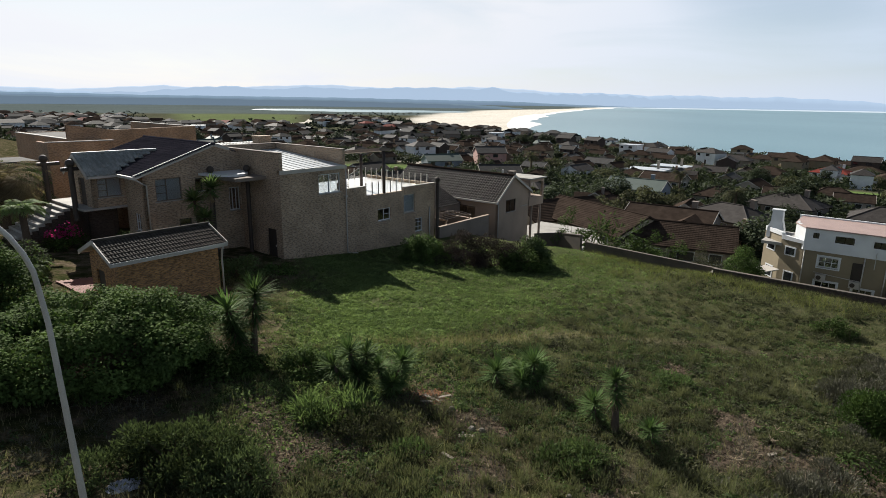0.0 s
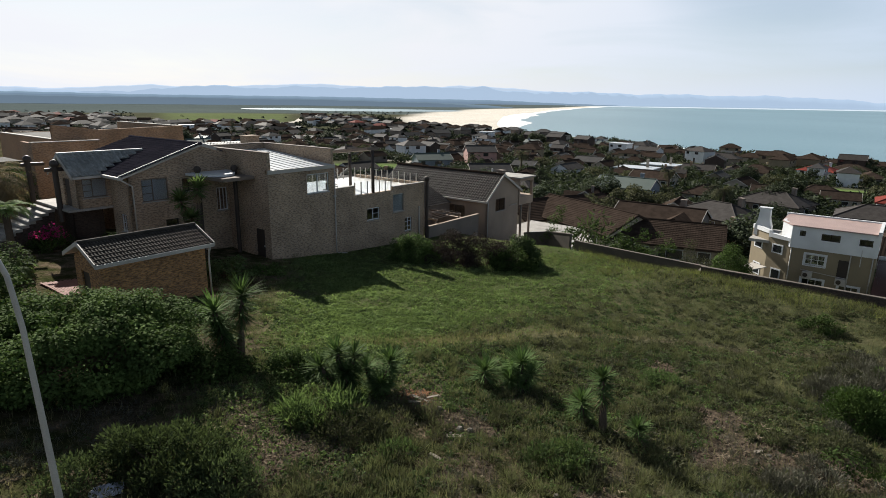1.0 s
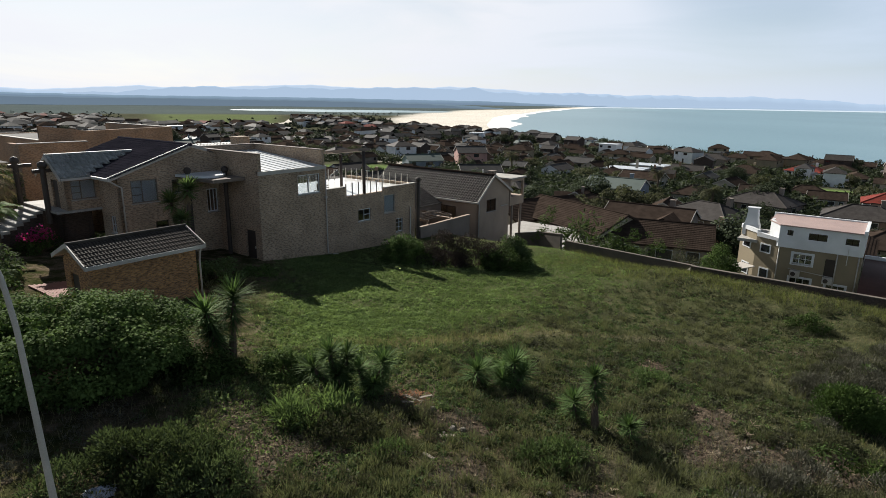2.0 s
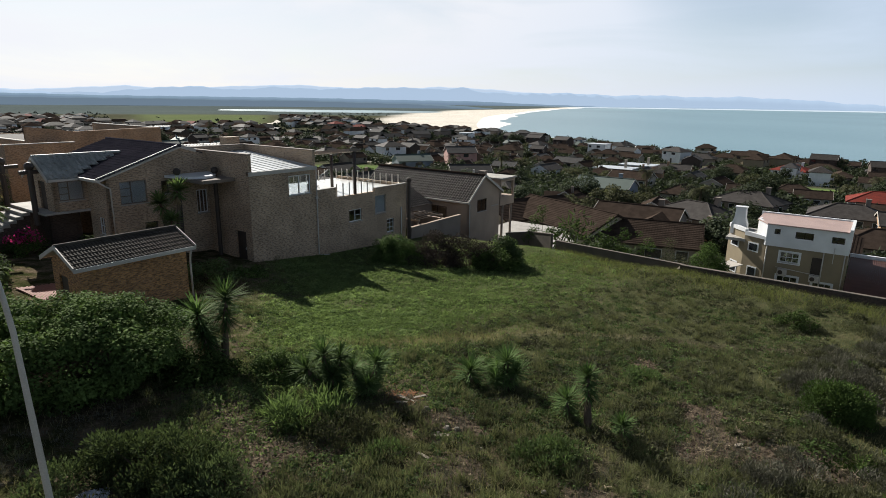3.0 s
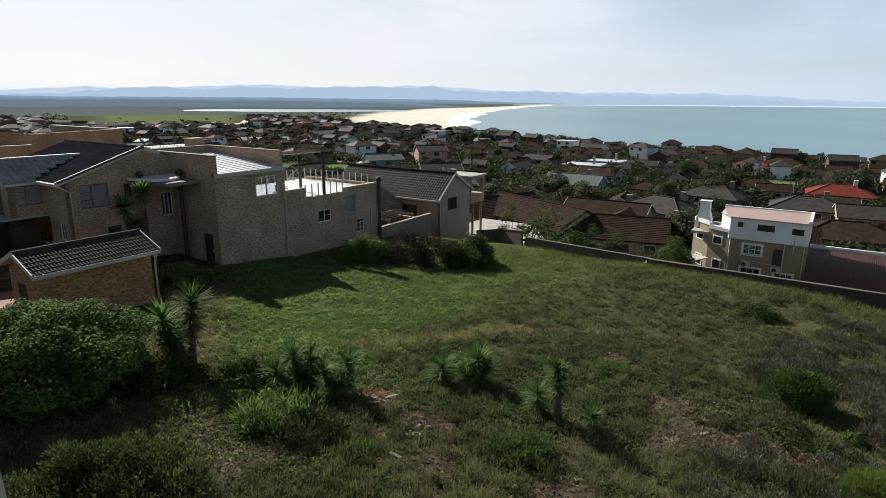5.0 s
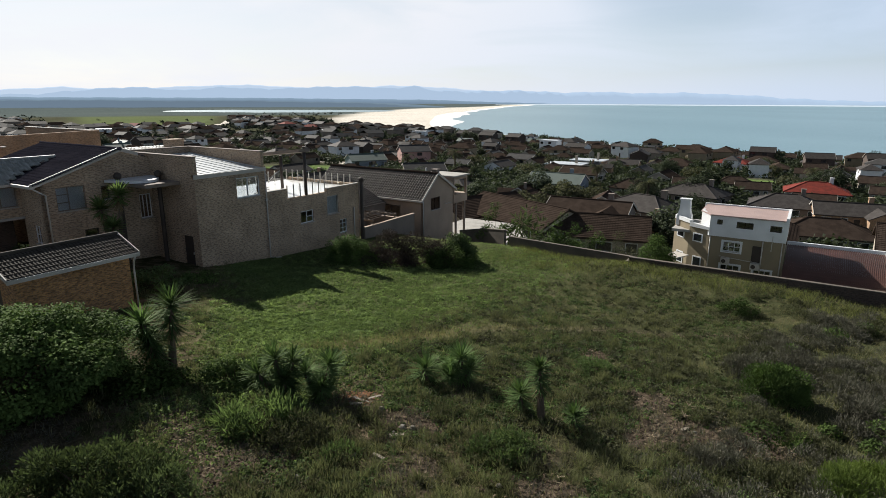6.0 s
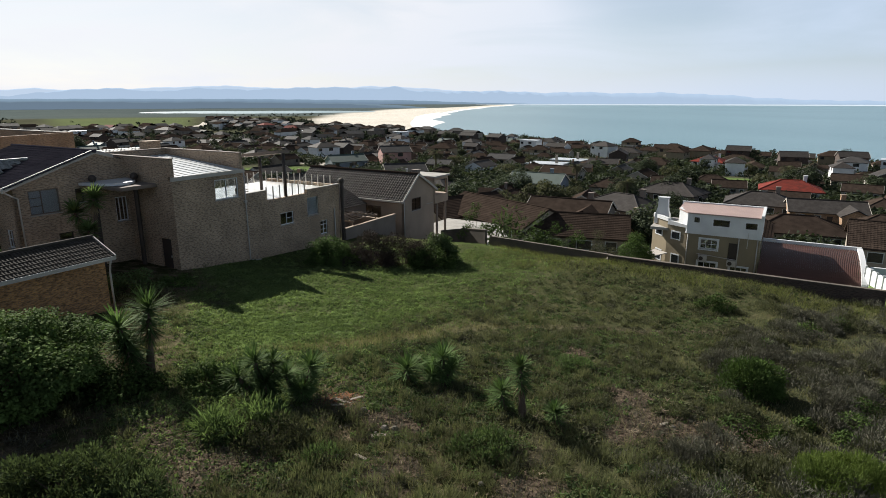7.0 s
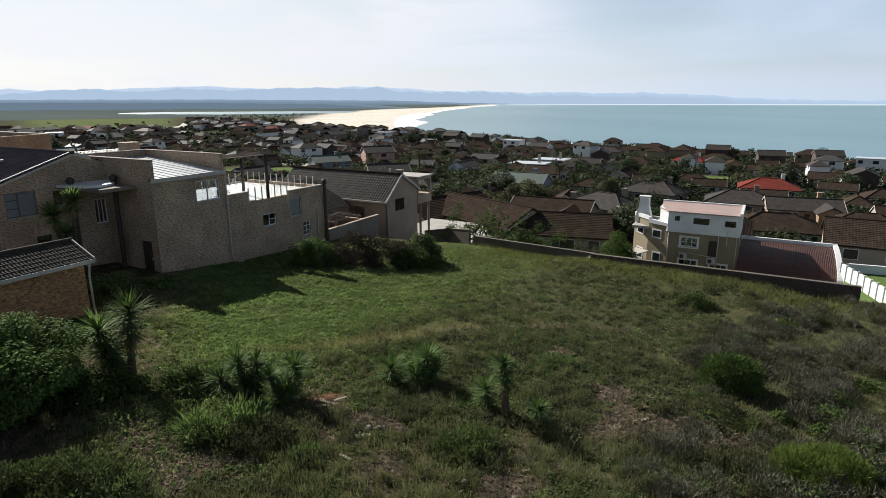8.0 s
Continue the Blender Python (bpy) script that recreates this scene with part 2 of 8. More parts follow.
BLIND = material("roller_blind", (0.52, 0.53, 0.56), 0.8, (0.45, 0.46, 0.49), 4, 30, 0.05, stain=0.05)
BARK = material("bark", (0.13, 0.10, 0.075), 0.9, (0.08, 0.062, 0.048), 20, 40, 0.6, stretch=(1, 1, 0.3), spec=0.02)
STONE = material("stone", (0.20, 0.18, 0.155), 0.9, (0.13, 0.118, 0.10), 20, 40, 0.4)
PLASTIC = material("plastic_bag", (0.50, 0.53, 0.62), 0.4, (0.38, 0.41, 0.50), 20, 30, 0.1)
LEAF_DARK = material("leaf_dark_glossy", (0.080, 0.122, 0.036), 0.7, (0.042, 0.066, 0.022), 9, 20, 0.0, translucent=0.15, island=0.6, spec=0.015)
LEAF_MID = material("leaf_mid_green", (0.090, 0.126, 0.052), 0.7, (0.056, 0.080, 0.036), 9, 20, 0.0, translucent=0.3, island=0.5, spec=0.02)
LEAF_BRIGHT = material("leaf_bright_green", (0.150, 0.205, 0.082), 0.6, (0.105, 0.150, 0.062), 9, 20, 0.0, translucent=0.35, island=0.45, spec=0.02)
LEAF_OLIVE = material("leaf_olive_grey", (0.088, 0.090, 0.054), 0.8, (0.058, 0.061, 0.038), 9, 20, 0.0, translucent=0.25, island=0.5, spec=0.02)
LEAF_YUCCA = material("leaf_yucca", (0.108, 0.165, 0.060), 0.65, (0.070, 0.112, 0.042), 9, 20, 0.0, translucent=0.22, island=0.5, spec=0.03)
LEAF_GOLD = material("leaf_yellow_green", (0.098, 0.130, 0.034), 0.8, (0.062, 0.086, 0.026), 9, 20, 0.0, translucent=0.25, island=0.45, spec=0.02)
LEAF_DRY = material("leaf_dry", (0.24, 0.19, 0.115), 0.85, (0.17, 0.135, 0.085), 9, 20, 0.0, translucent=0.25, island=0.4, spec=0.02)
LEAF_SCRUB = material("leaf_scrub_grey", (0.112, 0.110, 0.088), 0.95, (0.068, 0.066, 0.053), 9, 20, 0.0, translucent=0.1, island=0.5, spec=0.0)
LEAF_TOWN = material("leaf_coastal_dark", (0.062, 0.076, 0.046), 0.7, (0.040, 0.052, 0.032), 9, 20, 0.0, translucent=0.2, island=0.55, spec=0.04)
LEAF_TWIG = material("bare_twigs", (0.072, 0.056, 0.050), 0.85, (0.045, 0.036, 0.033), 9, 20, 0.0, translucent=0.1, island=0.5, spec=0.03)
FLOWER = material("bougainvillea_flower", (0.50, 0.03, 0.20), 0.6, (0.38, 0.02, 0.16), 9, 20, 0.0, translucent=0.35, island=0.3)
# lighter than the near leaves: haze over the far town put into the colour
FAR_GREEN = material("far_tree_leaves", (0.096, 0.106, 0.070), 0.9, (0.060, 0.070, 0.050), 2, 8, 0.0, island=0.6, spec=0.0)


def glass_material():
    m = bpy.data.materials.new("window_glass")
    m.use_nodes = True
    b = m.node_tree.nodes["Principled BSDF"]
    b.inputs["Base Color"].default_value = (0.8, 0.84, 0.86, 1)
    b.inputs["Roughness"].default_value, b.inputs["IOR"].default_value = 0.03, 1.5
    b.inputs["Transmission Weight"].default_value = 1.0
    return m


GLASS = glass_material()
GLASS_CLEAR = glass_material()
GLASS_CLEAR.name = "balustrade_glass"
GLASS_CLEAR.node_tree.nodes["Principled BSDF"].inputs["IOR"].default_value = 1.12
GLASS_CLEAR.node_tree.nodes["Principled BSDF"].inputs["Base Color"].default_value = (0.93, 0.96, 0.96, 1)
DARK_GLASS = material("far_window_glass", (0.022, 0.025, 0.03), 0.08, (0.016, 0.018, 0.022), 3, 10, 0.0, spec=0.8)


def water_material():
    m = bpy.data.materials.new("sea_water")
    m.use_nodes = True
    n, l = m.node_tree.nodes, m.node_tree.links
    b = n["Principled BSDF"]
    co = n.new("ShaderNodeTexCoord")
    w1, w2, w3 = (n.new("ShaderNodeTexNoise") for _ in range(3))
    mp = n.new("ShaderNodeMapping")
    mp.inputs["Scale"].default_value = (1.0, 0.45, 1.0)
    l.new(co.outputs["Object"], mp.inputs["Vector"])
    for w, s in ((w1, 0.35), (w2, 0.03), (w3, 0.0035)):
        w.inputs["Scale"].default_value, w.inputs["Detail"].default_value = s, 4
        l.new(mp.outputs["Vector"], w.inputs["Vector"])
    ramp = n.new("ShaderNodeValToRGB")
    ramp.color_ramp.elements[0].position, ramp.color_ramp.elements[1].position = 0.35, 0.65
    ramp.color_ramp.elements[0].color, ramp.color_ramp.elements[1].color = (0.090, 0.190, 0.225, 1), (0.125, 0.235, 0.270, 1)
    l.new(w3.outputs["Fac"], ramp.inputs["Fac"])
    l.new(ramp.outputs["Color"], b.inputs["Base Color"])
    b.inputs["Roughness"].default_value = 0.3
    b.inputs["Specular IOR Level"].default_value = 0.5
    add = n.new("ShaderNodeMath")
    add.operation = "ADD"
    l.new(w1.outputs["Fac"], add.inputs[0])
    l.new(w2.outputs["Fac"], add.inputs[1])
    bp = n.new("ShaderNodeBump")
    bp.inputs["Strength"].default_value, bp.inputs["Distance"].default_value = 0.5, 0.8
    l.new(add.outputs[0], bp.inputs["Height"])
    l.new(bp.outputs["Normal"], b.inputs["Normal"])
    return m


WATER = water_material()
FOAM = material("sea_foam", (0.82, 0.83, 0.83), 0.7, (0.66, 0.68, 0.68), 0.6, 0.6, 0.0)


# Backdrop land: the haze of distance is put in as bluish colour and glow.
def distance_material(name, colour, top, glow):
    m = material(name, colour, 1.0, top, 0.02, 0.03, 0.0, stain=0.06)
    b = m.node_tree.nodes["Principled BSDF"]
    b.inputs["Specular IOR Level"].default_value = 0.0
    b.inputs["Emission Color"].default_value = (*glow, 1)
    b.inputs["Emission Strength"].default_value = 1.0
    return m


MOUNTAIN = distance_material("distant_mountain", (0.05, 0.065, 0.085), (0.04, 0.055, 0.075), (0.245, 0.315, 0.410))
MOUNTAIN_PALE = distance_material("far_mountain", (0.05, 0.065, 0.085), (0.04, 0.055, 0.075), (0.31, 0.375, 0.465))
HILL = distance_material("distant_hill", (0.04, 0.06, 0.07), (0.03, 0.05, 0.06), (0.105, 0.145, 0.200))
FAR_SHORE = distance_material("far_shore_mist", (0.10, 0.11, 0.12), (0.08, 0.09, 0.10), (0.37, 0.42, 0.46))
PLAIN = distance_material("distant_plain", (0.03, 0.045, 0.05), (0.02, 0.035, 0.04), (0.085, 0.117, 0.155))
WALL_STONE = material("weathered_wall", (0.115, 0.095, 0.075), 0.9, (0.075, 0.064, 0.052), 8, 40, 0.3, stain=0.2)


def ground_material():
    """Earth, grass and sand, laid by the sheet's own zone attributes."""
    m = bpy.data.materials.new("ground_surface")
    m.use_nodes = True
    n, l = m.node_tree.nodes, m.node_tree.links
    b = n["Principled BSDF"]
    co = n.new("ShaderNodeTexCoord")

    def noise_of(scale, detail=5, rough=0.6):
        k = n.new("ShaderNodeTexNoise")
        k.inputs["Scale"].default_value, k.inputs["Detail"].default_value, k.inputs["Roughness"].default_value = scale, detail, rough
        l.new(co.outputs["Object"], k.inputs["Vector"])
        return k.outputs["Fac"]

    def ramp_of(fac, stops):
        r = n.new("ShaderNodeValToRGB")
        while len(r.color_ramp.elements) < len(stops):
            r.color_ramp.elements.new(0.5)
        for e, (p, c) in zip(r.color_ramp.elements, stops):
            e.position, e.color = p, (*c, 1)
        l.new(fac, r.inputs["Fac"])
        return r.outputs["Color"]

    def mix(fac, a, c):
        k = n.new("ShaderNodeMix")
        k.data_type = "RGBA"
        l.new(fac, k.inputs["Factor"])
        l.new(a, k.inputs["A"])
        l.new(c, k.inputs["B"])
        return k.outputs["Result"]

    def zone(name):
        k = n.new("ShaderNodeAttribute")
        k.attribute_name = name
        return k.outputs["Fac"]

    lawn = ramp_of(noise_of(0.9), [(0.3, (0.098, 0.138, 0.054)), (0.5, (0.112, 0.165, 0.056)), (0.72, (0.132, 0.180, 0.064))])
    rough = ramp_of(noise_of(1.3, 7), [(0.30, (0.026, 0.033, 0.013)), (0.46, (0.048, 0.050, 0.022)), (0.56, (0.095, 0.078, 0.050)), (0.70, (0.17, 0.13, 0.095))])
    dry = ramp_of(noise_of(2.2), [(0.3, (0.135, 0.125, 0.075)), (0.7, (0.23, 0.205, 0.13))])
    town = ramp_of(noise_of(0.045, 8, 0.7), [(0.3, (0.050, 0.058, 0.034)), (0.55, (0.080, 0.080, 0.054)), (0.72, (0.15, 0.135, 0.105))])
    field = ramp_of(noise_of(0.006, 6), [(0.3, (0.100, 0.128, 0.060)), (0.7, (0.135, 0.155, 0.078))])
    sand = ramp_of(noise_of(0.02, 5), [(0.3, (0.58, 0.54, 0.47)), (0.7, (0.70, 0.66, 0.59))])
    # far country: distance haze is put into this pale bluish ramp
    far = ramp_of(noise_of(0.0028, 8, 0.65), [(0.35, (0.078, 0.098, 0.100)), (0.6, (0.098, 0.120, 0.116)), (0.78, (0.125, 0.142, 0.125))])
    col = mix(zone("lawn"), rough, lawn)
    cover = ramp_of(noise_of(1.1, 6), [(0.3, (0.040, 0.048, 0.024)), (0.55, (0.064, 0.070, 0.034)), (0.75, (0.098, 0.088, 0.052))])
    col = mix(zone("cover"), col, cover)
    soil = ramp_of(noise_of(7.0, 6, 0.7), [(0.3, (0.042, 0.033, 0.025)), (0.52, (0.085, 0.067, 0.050)), (0.72, (0.165, 0.132, 0.102))])
    col = mix(zone("dry"), col, dry)
    col = mix(zone("soil"), col, soil)
    col = mix(zone("town"), col, town)
    col = mix(zone("field"), col, field)
    col = mix(zone("park"), col, lawn)
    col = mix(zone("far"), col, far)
    col = mix(zone("sand"), col, sand)
    grain = n.new("ShaderNodeMapRange")
    grain.inputs["From Min"].default_value, grain.inputs["From Max"].default_value = 0.3, 0.7
    grain.inputs["To Min"].default_value, grain.inputs["To Max"].default_value = 0.65, 1.3
    fine = noise_of(14, 4, 0.7)
    l.new(fine, grain.inputs["Value"])
    sc = n.new("ShaderNodeVectorMath")
    sc.operation = "SCALE"
    l.new(col, sc.inputs[0])
    l.new(grain.outputs["Result"], sc.inputs["Scale"])
    l.new(sc.outputs["Vector"], b.inputs["Base Color"])
    b.inputs["Roughness"].default_value = 0.95
    b.inputs["Specular IOR Level"].default_value = 0.0
    bp = n.new("ShaderNodeBump")
    bp.inputs["Strength"].default_value, bp.inputs["Distance"].default_value = 0.7, 0.05
    l.new(fine, bp.inputs["Height"])
    lumps = n.new("ShaderNodeBump")              # cushions of turf
    lumps.inputs["Strength"].default_value, lumps.inputs["Distance"].default_value = 0.65, 0.15
    l.new(noise_of(3.6, 3, 0.55), lumps.inputs["Height"])
    l.new(lumps.outputs["Normal"], bp.inputs["Normal"])
    l.new(bp.outputs["Normal"], b.inputs["Normal"])
    return m


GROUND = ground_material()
# ---------------------------------------------------------------- geometry helpers
TURN = -38.0                       # the street grid against straight ahead
CT, ST = math.cos(radians(38.0)), math.sin(radians(38.0))


def to_world(b, a):
    """Plan coordinates of the plots (b across, a along the street grid) to world x, y."""
    return b * CT + a * ST, -b * ST + a * CT


def to_plan(x, y):
    return x * CT - y * ST, x * ST + y * CT


class Shape:
    """Gathers vertices and faces of one mesh."""

    def __init__(self):
        self.v, self.f, self.smooth = [], [], False

    def poly(self, *pts):
        i = len(self.v)
        self.v += [tuple(p) for p in pts]
        self.f.append(tuple(range(i, i + len(pts))))
        return self

    def box(self, x0, x1, y0, y1, z0, z1, ch=0.0):
        """A box; ch chamfers its upright and top edges."""
        if ch:
            ring = [(x0 + ch, y0), (x1 - ch, y0), (x1, y0 + ch), (x1, y1 - ch), (x1 - ch, y1), (x0 + ch, y1), (x0, y1 - ch), (x0, y0 + ch)]
            top = [(min(max(x, x0 + ch), x1 - ch), min(max(y, y0 + ch), y1 - ch)) for x, y in ring]
            i = len(self.v)
            self.v += [(x, y, z0) for x, y in ring] + [(x, y, z1 - ch) for x, y in ring] + [(x, y, z1) for x, y in top]
            for k in range(8):
                j = (k + 1) % 8
                self.f += [(i + k, i + j, i + 8 + j, i + 8 + k), (i + 8 + k, i + 8 + j, i + 16 + j, i + 16 + k)]
            self.f += [tuple(i + 16 + k for k in range(8)), tuple(i + 7 - k for k in range(8))]
            return self
        i = len(self.v)
        self.v += [(x0, y0, z0), (x1, y0, z0), (x1, y1, z0), (x0, y1, z0), (x0, y0, z1), (x1, y0, z1), (x1, y1, z1), (x0, y1, z1)]
        self.f += [tuple(i + k for k in q) for q in ((3, 2, 1, 0), (4, 5, 6, 7), (0, 1, 5, 4), (1, 2, 6, 5), (2, 3, 7, 6), (3, 0, 4, 7))]
        return self

    def slab(self, pts, down):
        """A plate: the polygon pts, thickened by the vector down."""
        n, i = len(pts), len(self.v)
        self.v += [tuple(p) for p in pts] + [tuple(Vector(p) + Vector(down)) for p in pts]
        self.f += [tuple(range(i, i + n)), tuple(range(i + 2 * n - 1, i + n - 1, -1))]
        self.f += [(i + k, i + n + k, i + n + (k + 1) % n, i + (k + 1) % n) for k in range(n)]
        return self

    def tube(self, path, radii, sides=8, cap=True):
        """A round bar along a path of points, with a radius for each."""
        i = len(self.v)
        for k, p in enumerate(path):
            p = Vector(p)
            d = Vector(path[min(k + 1, len(path) - 1)]) - Vector(path[max(k - 1, 0)])
            d.normalize()
            side = d.cross(Vector((0.13, 0.97, 0.2)))
            side.normalize()
            up = side.cross(d)
            r = radii[k] if hasattr(radii, "__len__") else radii
            for s in range(sides):
                t = 2 * math.pi * s / sides
                self.v.append(tuple(p + side * (r * math.cos(t)) + up * (r * math.sin(t))))
        for k in range(len(path) - 1):
            for s in range(sides):
                q = (s + 1) % sides
                self.f.append((i + k * sides + s, i + k * sides + q, i + (k + 1) * sides + q, i + (k + 1) * sides + s))
        if cap:
            self.f.append(tuple(i + sides - 1 - s for s in range(sides)))
            self.f.append(tuple(i + (len(path) - 1) * sides + s for s in range(sides)))
        return self

    def ball(self, c, r, seg=12, rings=8):
        i = len(self.v)
        for k in range(rings + 1):
            t = math.pi * k / rings
            for s in range(seg):
                q = 2 * math.pi * s / seg
                self.v.append((c[0] + r * math.sin(t) * math.cos(q), c[1] + r * math.sin(t) * math.sin(q), c[2] + r * math.cos(t)))
        for k in range(rings):
            for s in range(seg):
                q = (s + 1) % seg
                self.f.append((i + k * seg + s, i + (k + 1) * seg + s, i + (k + 1) * seg + q, i + k * seg + q))
        return self

    def wall(self, axis, at, thick, s0, s1, z0, z1, holes=(), top=None):
        """An upright wall with openings. axis 'x': it runs along x with its face at y = at; 'y': along y with its face at x = at.
        thick is signed, towards the wall's back. holes: (s0, s1, z0, z1). top(s) lifts the upper edge, for gables."""
        ss = sorted({s0, s1, *(h[0] for h in holes), *(h[1] for h in holes)})
        zs = sorted({z0, z1, *(h[2] for h in holes), *(h[3] for h in holes)})

        def solid(i, k):
            if i < 0 or k < 0 or i >= len(ss) - 1 or k >= len(zs) - 1:
                return False
            s, z = (ss[i] + ss[i + 1]) / 2, (zs[k] + zs[k + 1]) / 2
            return not any(h[0] < s < h[1] and h[2] < z < h[3] for h in holes)

        def p(s, t, z):
            return (s, at + t, z) if axis == "x" else (at + t, s, z)

        for i in range(len(ss) - 1):
            for k in range(len(zs) - 1):
                if not solid(i, k):
                    continue
                a, c, lo, hi = ss[i], ss[i + 1], zs[k], zs[k + 1]
                for t in (0, thick):
                    self.poly(p(a, t, lo), p(c, t, lo), p(c, t, hi), p(a, t, hi))
                if not solid(i - 1, k):
                    self.poly(p(a, 0, lo), p(a, thick, lo), p(a, thick, hi), p(a, 0, hi))
                if not solid(i + 1, k):
                    self.poly(p(c, 0, lo), p(c, thick, lo), p(c, thick, hi), p(c, 0, hi))
                if not solid(i, k - 1):
                    self.poly(p(a, 0, lo), p(c, 0, lo), p(c, thick, lo), p(a, thick, lo))
                if not solid(i, k + 1):
                    self.poly(p(a, 0, hi), p(c, 0, hi), p(c, thick, hi), p(a, thick, hi))
        if top:
            pts = [(s, top(s)) for s in top.stops if s0 <= s <= s1]
            for t in (0, thick):
                self.poly(p(s0, t, z1), p(s1, t, z1), *[p(s, t, z) for s, z in reversed(pts)])
            for (sa, za), (sb, zb) in zip(pts, pts[1:]):
                self.poly(p(sa, 0, za), p(sb, 0, zb), p(sb, thick, zb), p(sa, thick, za))
        return self

    def weld(self):
        """Joins corners that coincide."""
        seen, idx, vs = {}, [], []
        for p in self.v:
            k = (round(p[0], 4), round(p[1], 4), round(p[2], 4))
            if k not in seen:
                seen[k] = len(vs)
                vs.append(tuple(p))
            idx.append(seen[k])
        self.v, self.f = vs, [tuple(dict.fromkeys(idx[i] for i in f)) for f in self.f]
        self.f = [f for f in self.f if len(f) > 2]
        return self

    def pieces(self):
        """The separate pieces of the shape, each a Shape."""
        self.weld()
        up = list(range(len(self.v)))

        def root(i):
            while up[i] != i:
                up[i] = up[up[i]]
                i = up[i]
            return i
        for f in self.f:
            for i in f[1:]:
                up[root(i)] = root(f[0])
        out = {}
        for f in self.f:
            out.setdefault(root(f[0]), []).append(f)
        made = []
        for fs in out.values():
            use = sorted({i for f in fs for i in f})
            pos = {i: k for k, i in enumerate(use)}
            sh = Shape()
            sh.v, sh.f, sh.smooth = [self.v[i] for i in use], [tuple(pos[i] for i in f) for f in fs], self.smooth
            made.append(sh)
        return made

    def mesh(self, name, mat):
        me = bpy.data.meshes.new(name)
        me.from_pydata(self.v, [], self.f)
        me.materials.append(mat)
        if self.smooth:
            me.shade_smooth()
        me.update()
        return me


def gable_top(points):
    """The upper edge of a gable through (s, z) points."""
    xs, zs = [p[0] for p in points], [p[1] for p in points]

    def top(s):
        return float(np.interp(s, xs, zs))
    top.stops = xs
    return top


ORIGIN = {}
SPLIT = {"wall", "coping", "verge_board", "parapet", "upper_wall", "lower_wall", "window_surround", "roof_deck", "gable", "vent_pipe"}
JOINED = {"roof_tiles", "ridge_cap", "stem"}


def thing(name, b, a, z, label, category, group="", turn=TURN, kind=""):
    """An Empty at the base of a thing; its parts are given in plan coordinates."""
    ob = new(name)
    x, y = to_world(b, a)
    ob.matrix_world = pose(x, y, z, 0, 0, turn)
    ORIGIN[ob.name] = Vector((b, a, z))
    return tagged(ob, label, category, group, kind)


def part(name, shape, mat, parent, label=""):
    """One mesh under a thing or under a part."""
    off = ORIGIN[parent.name]
    if name in SPLIT:
        first, *rest = shape.pieces()
        for sh in rest:
            one_part(name, sh, mat, parent, off, label)
        shape = first
    return one_part(name, shape, mat, parent, off, label)


def one_part(name, shape, mat, parent, off, label):
    if off.length:
        shape.v = [(p[0] - off.x, p[1] - off.y, p[2] - off.z) for p in shape.v]
    ob = new(name, shape.mesh(name, mat))
    ob.parent = parent
    ORIGIN[ob.name] = off
    return tagged(ob, label, kind="stuff" if name in JOINED else "")


def solo(name, shape, mat, label, category, base, group="", kind=""):
    """A thing that is one mesh, given in plan coordinates, with its origin at base."""
    b, a, z = base
    shape.v = [(p[0] - b, p[1] - a, p[2] - z) for p in shape.v]
    ob = new(name, shape.mesh(name, mat))
    x, y = to_world(b, a)
    ob.matrix_world = pose(x, y, z, 0, 0, TURN)
    return tagged(ob, label, category, group, kind)


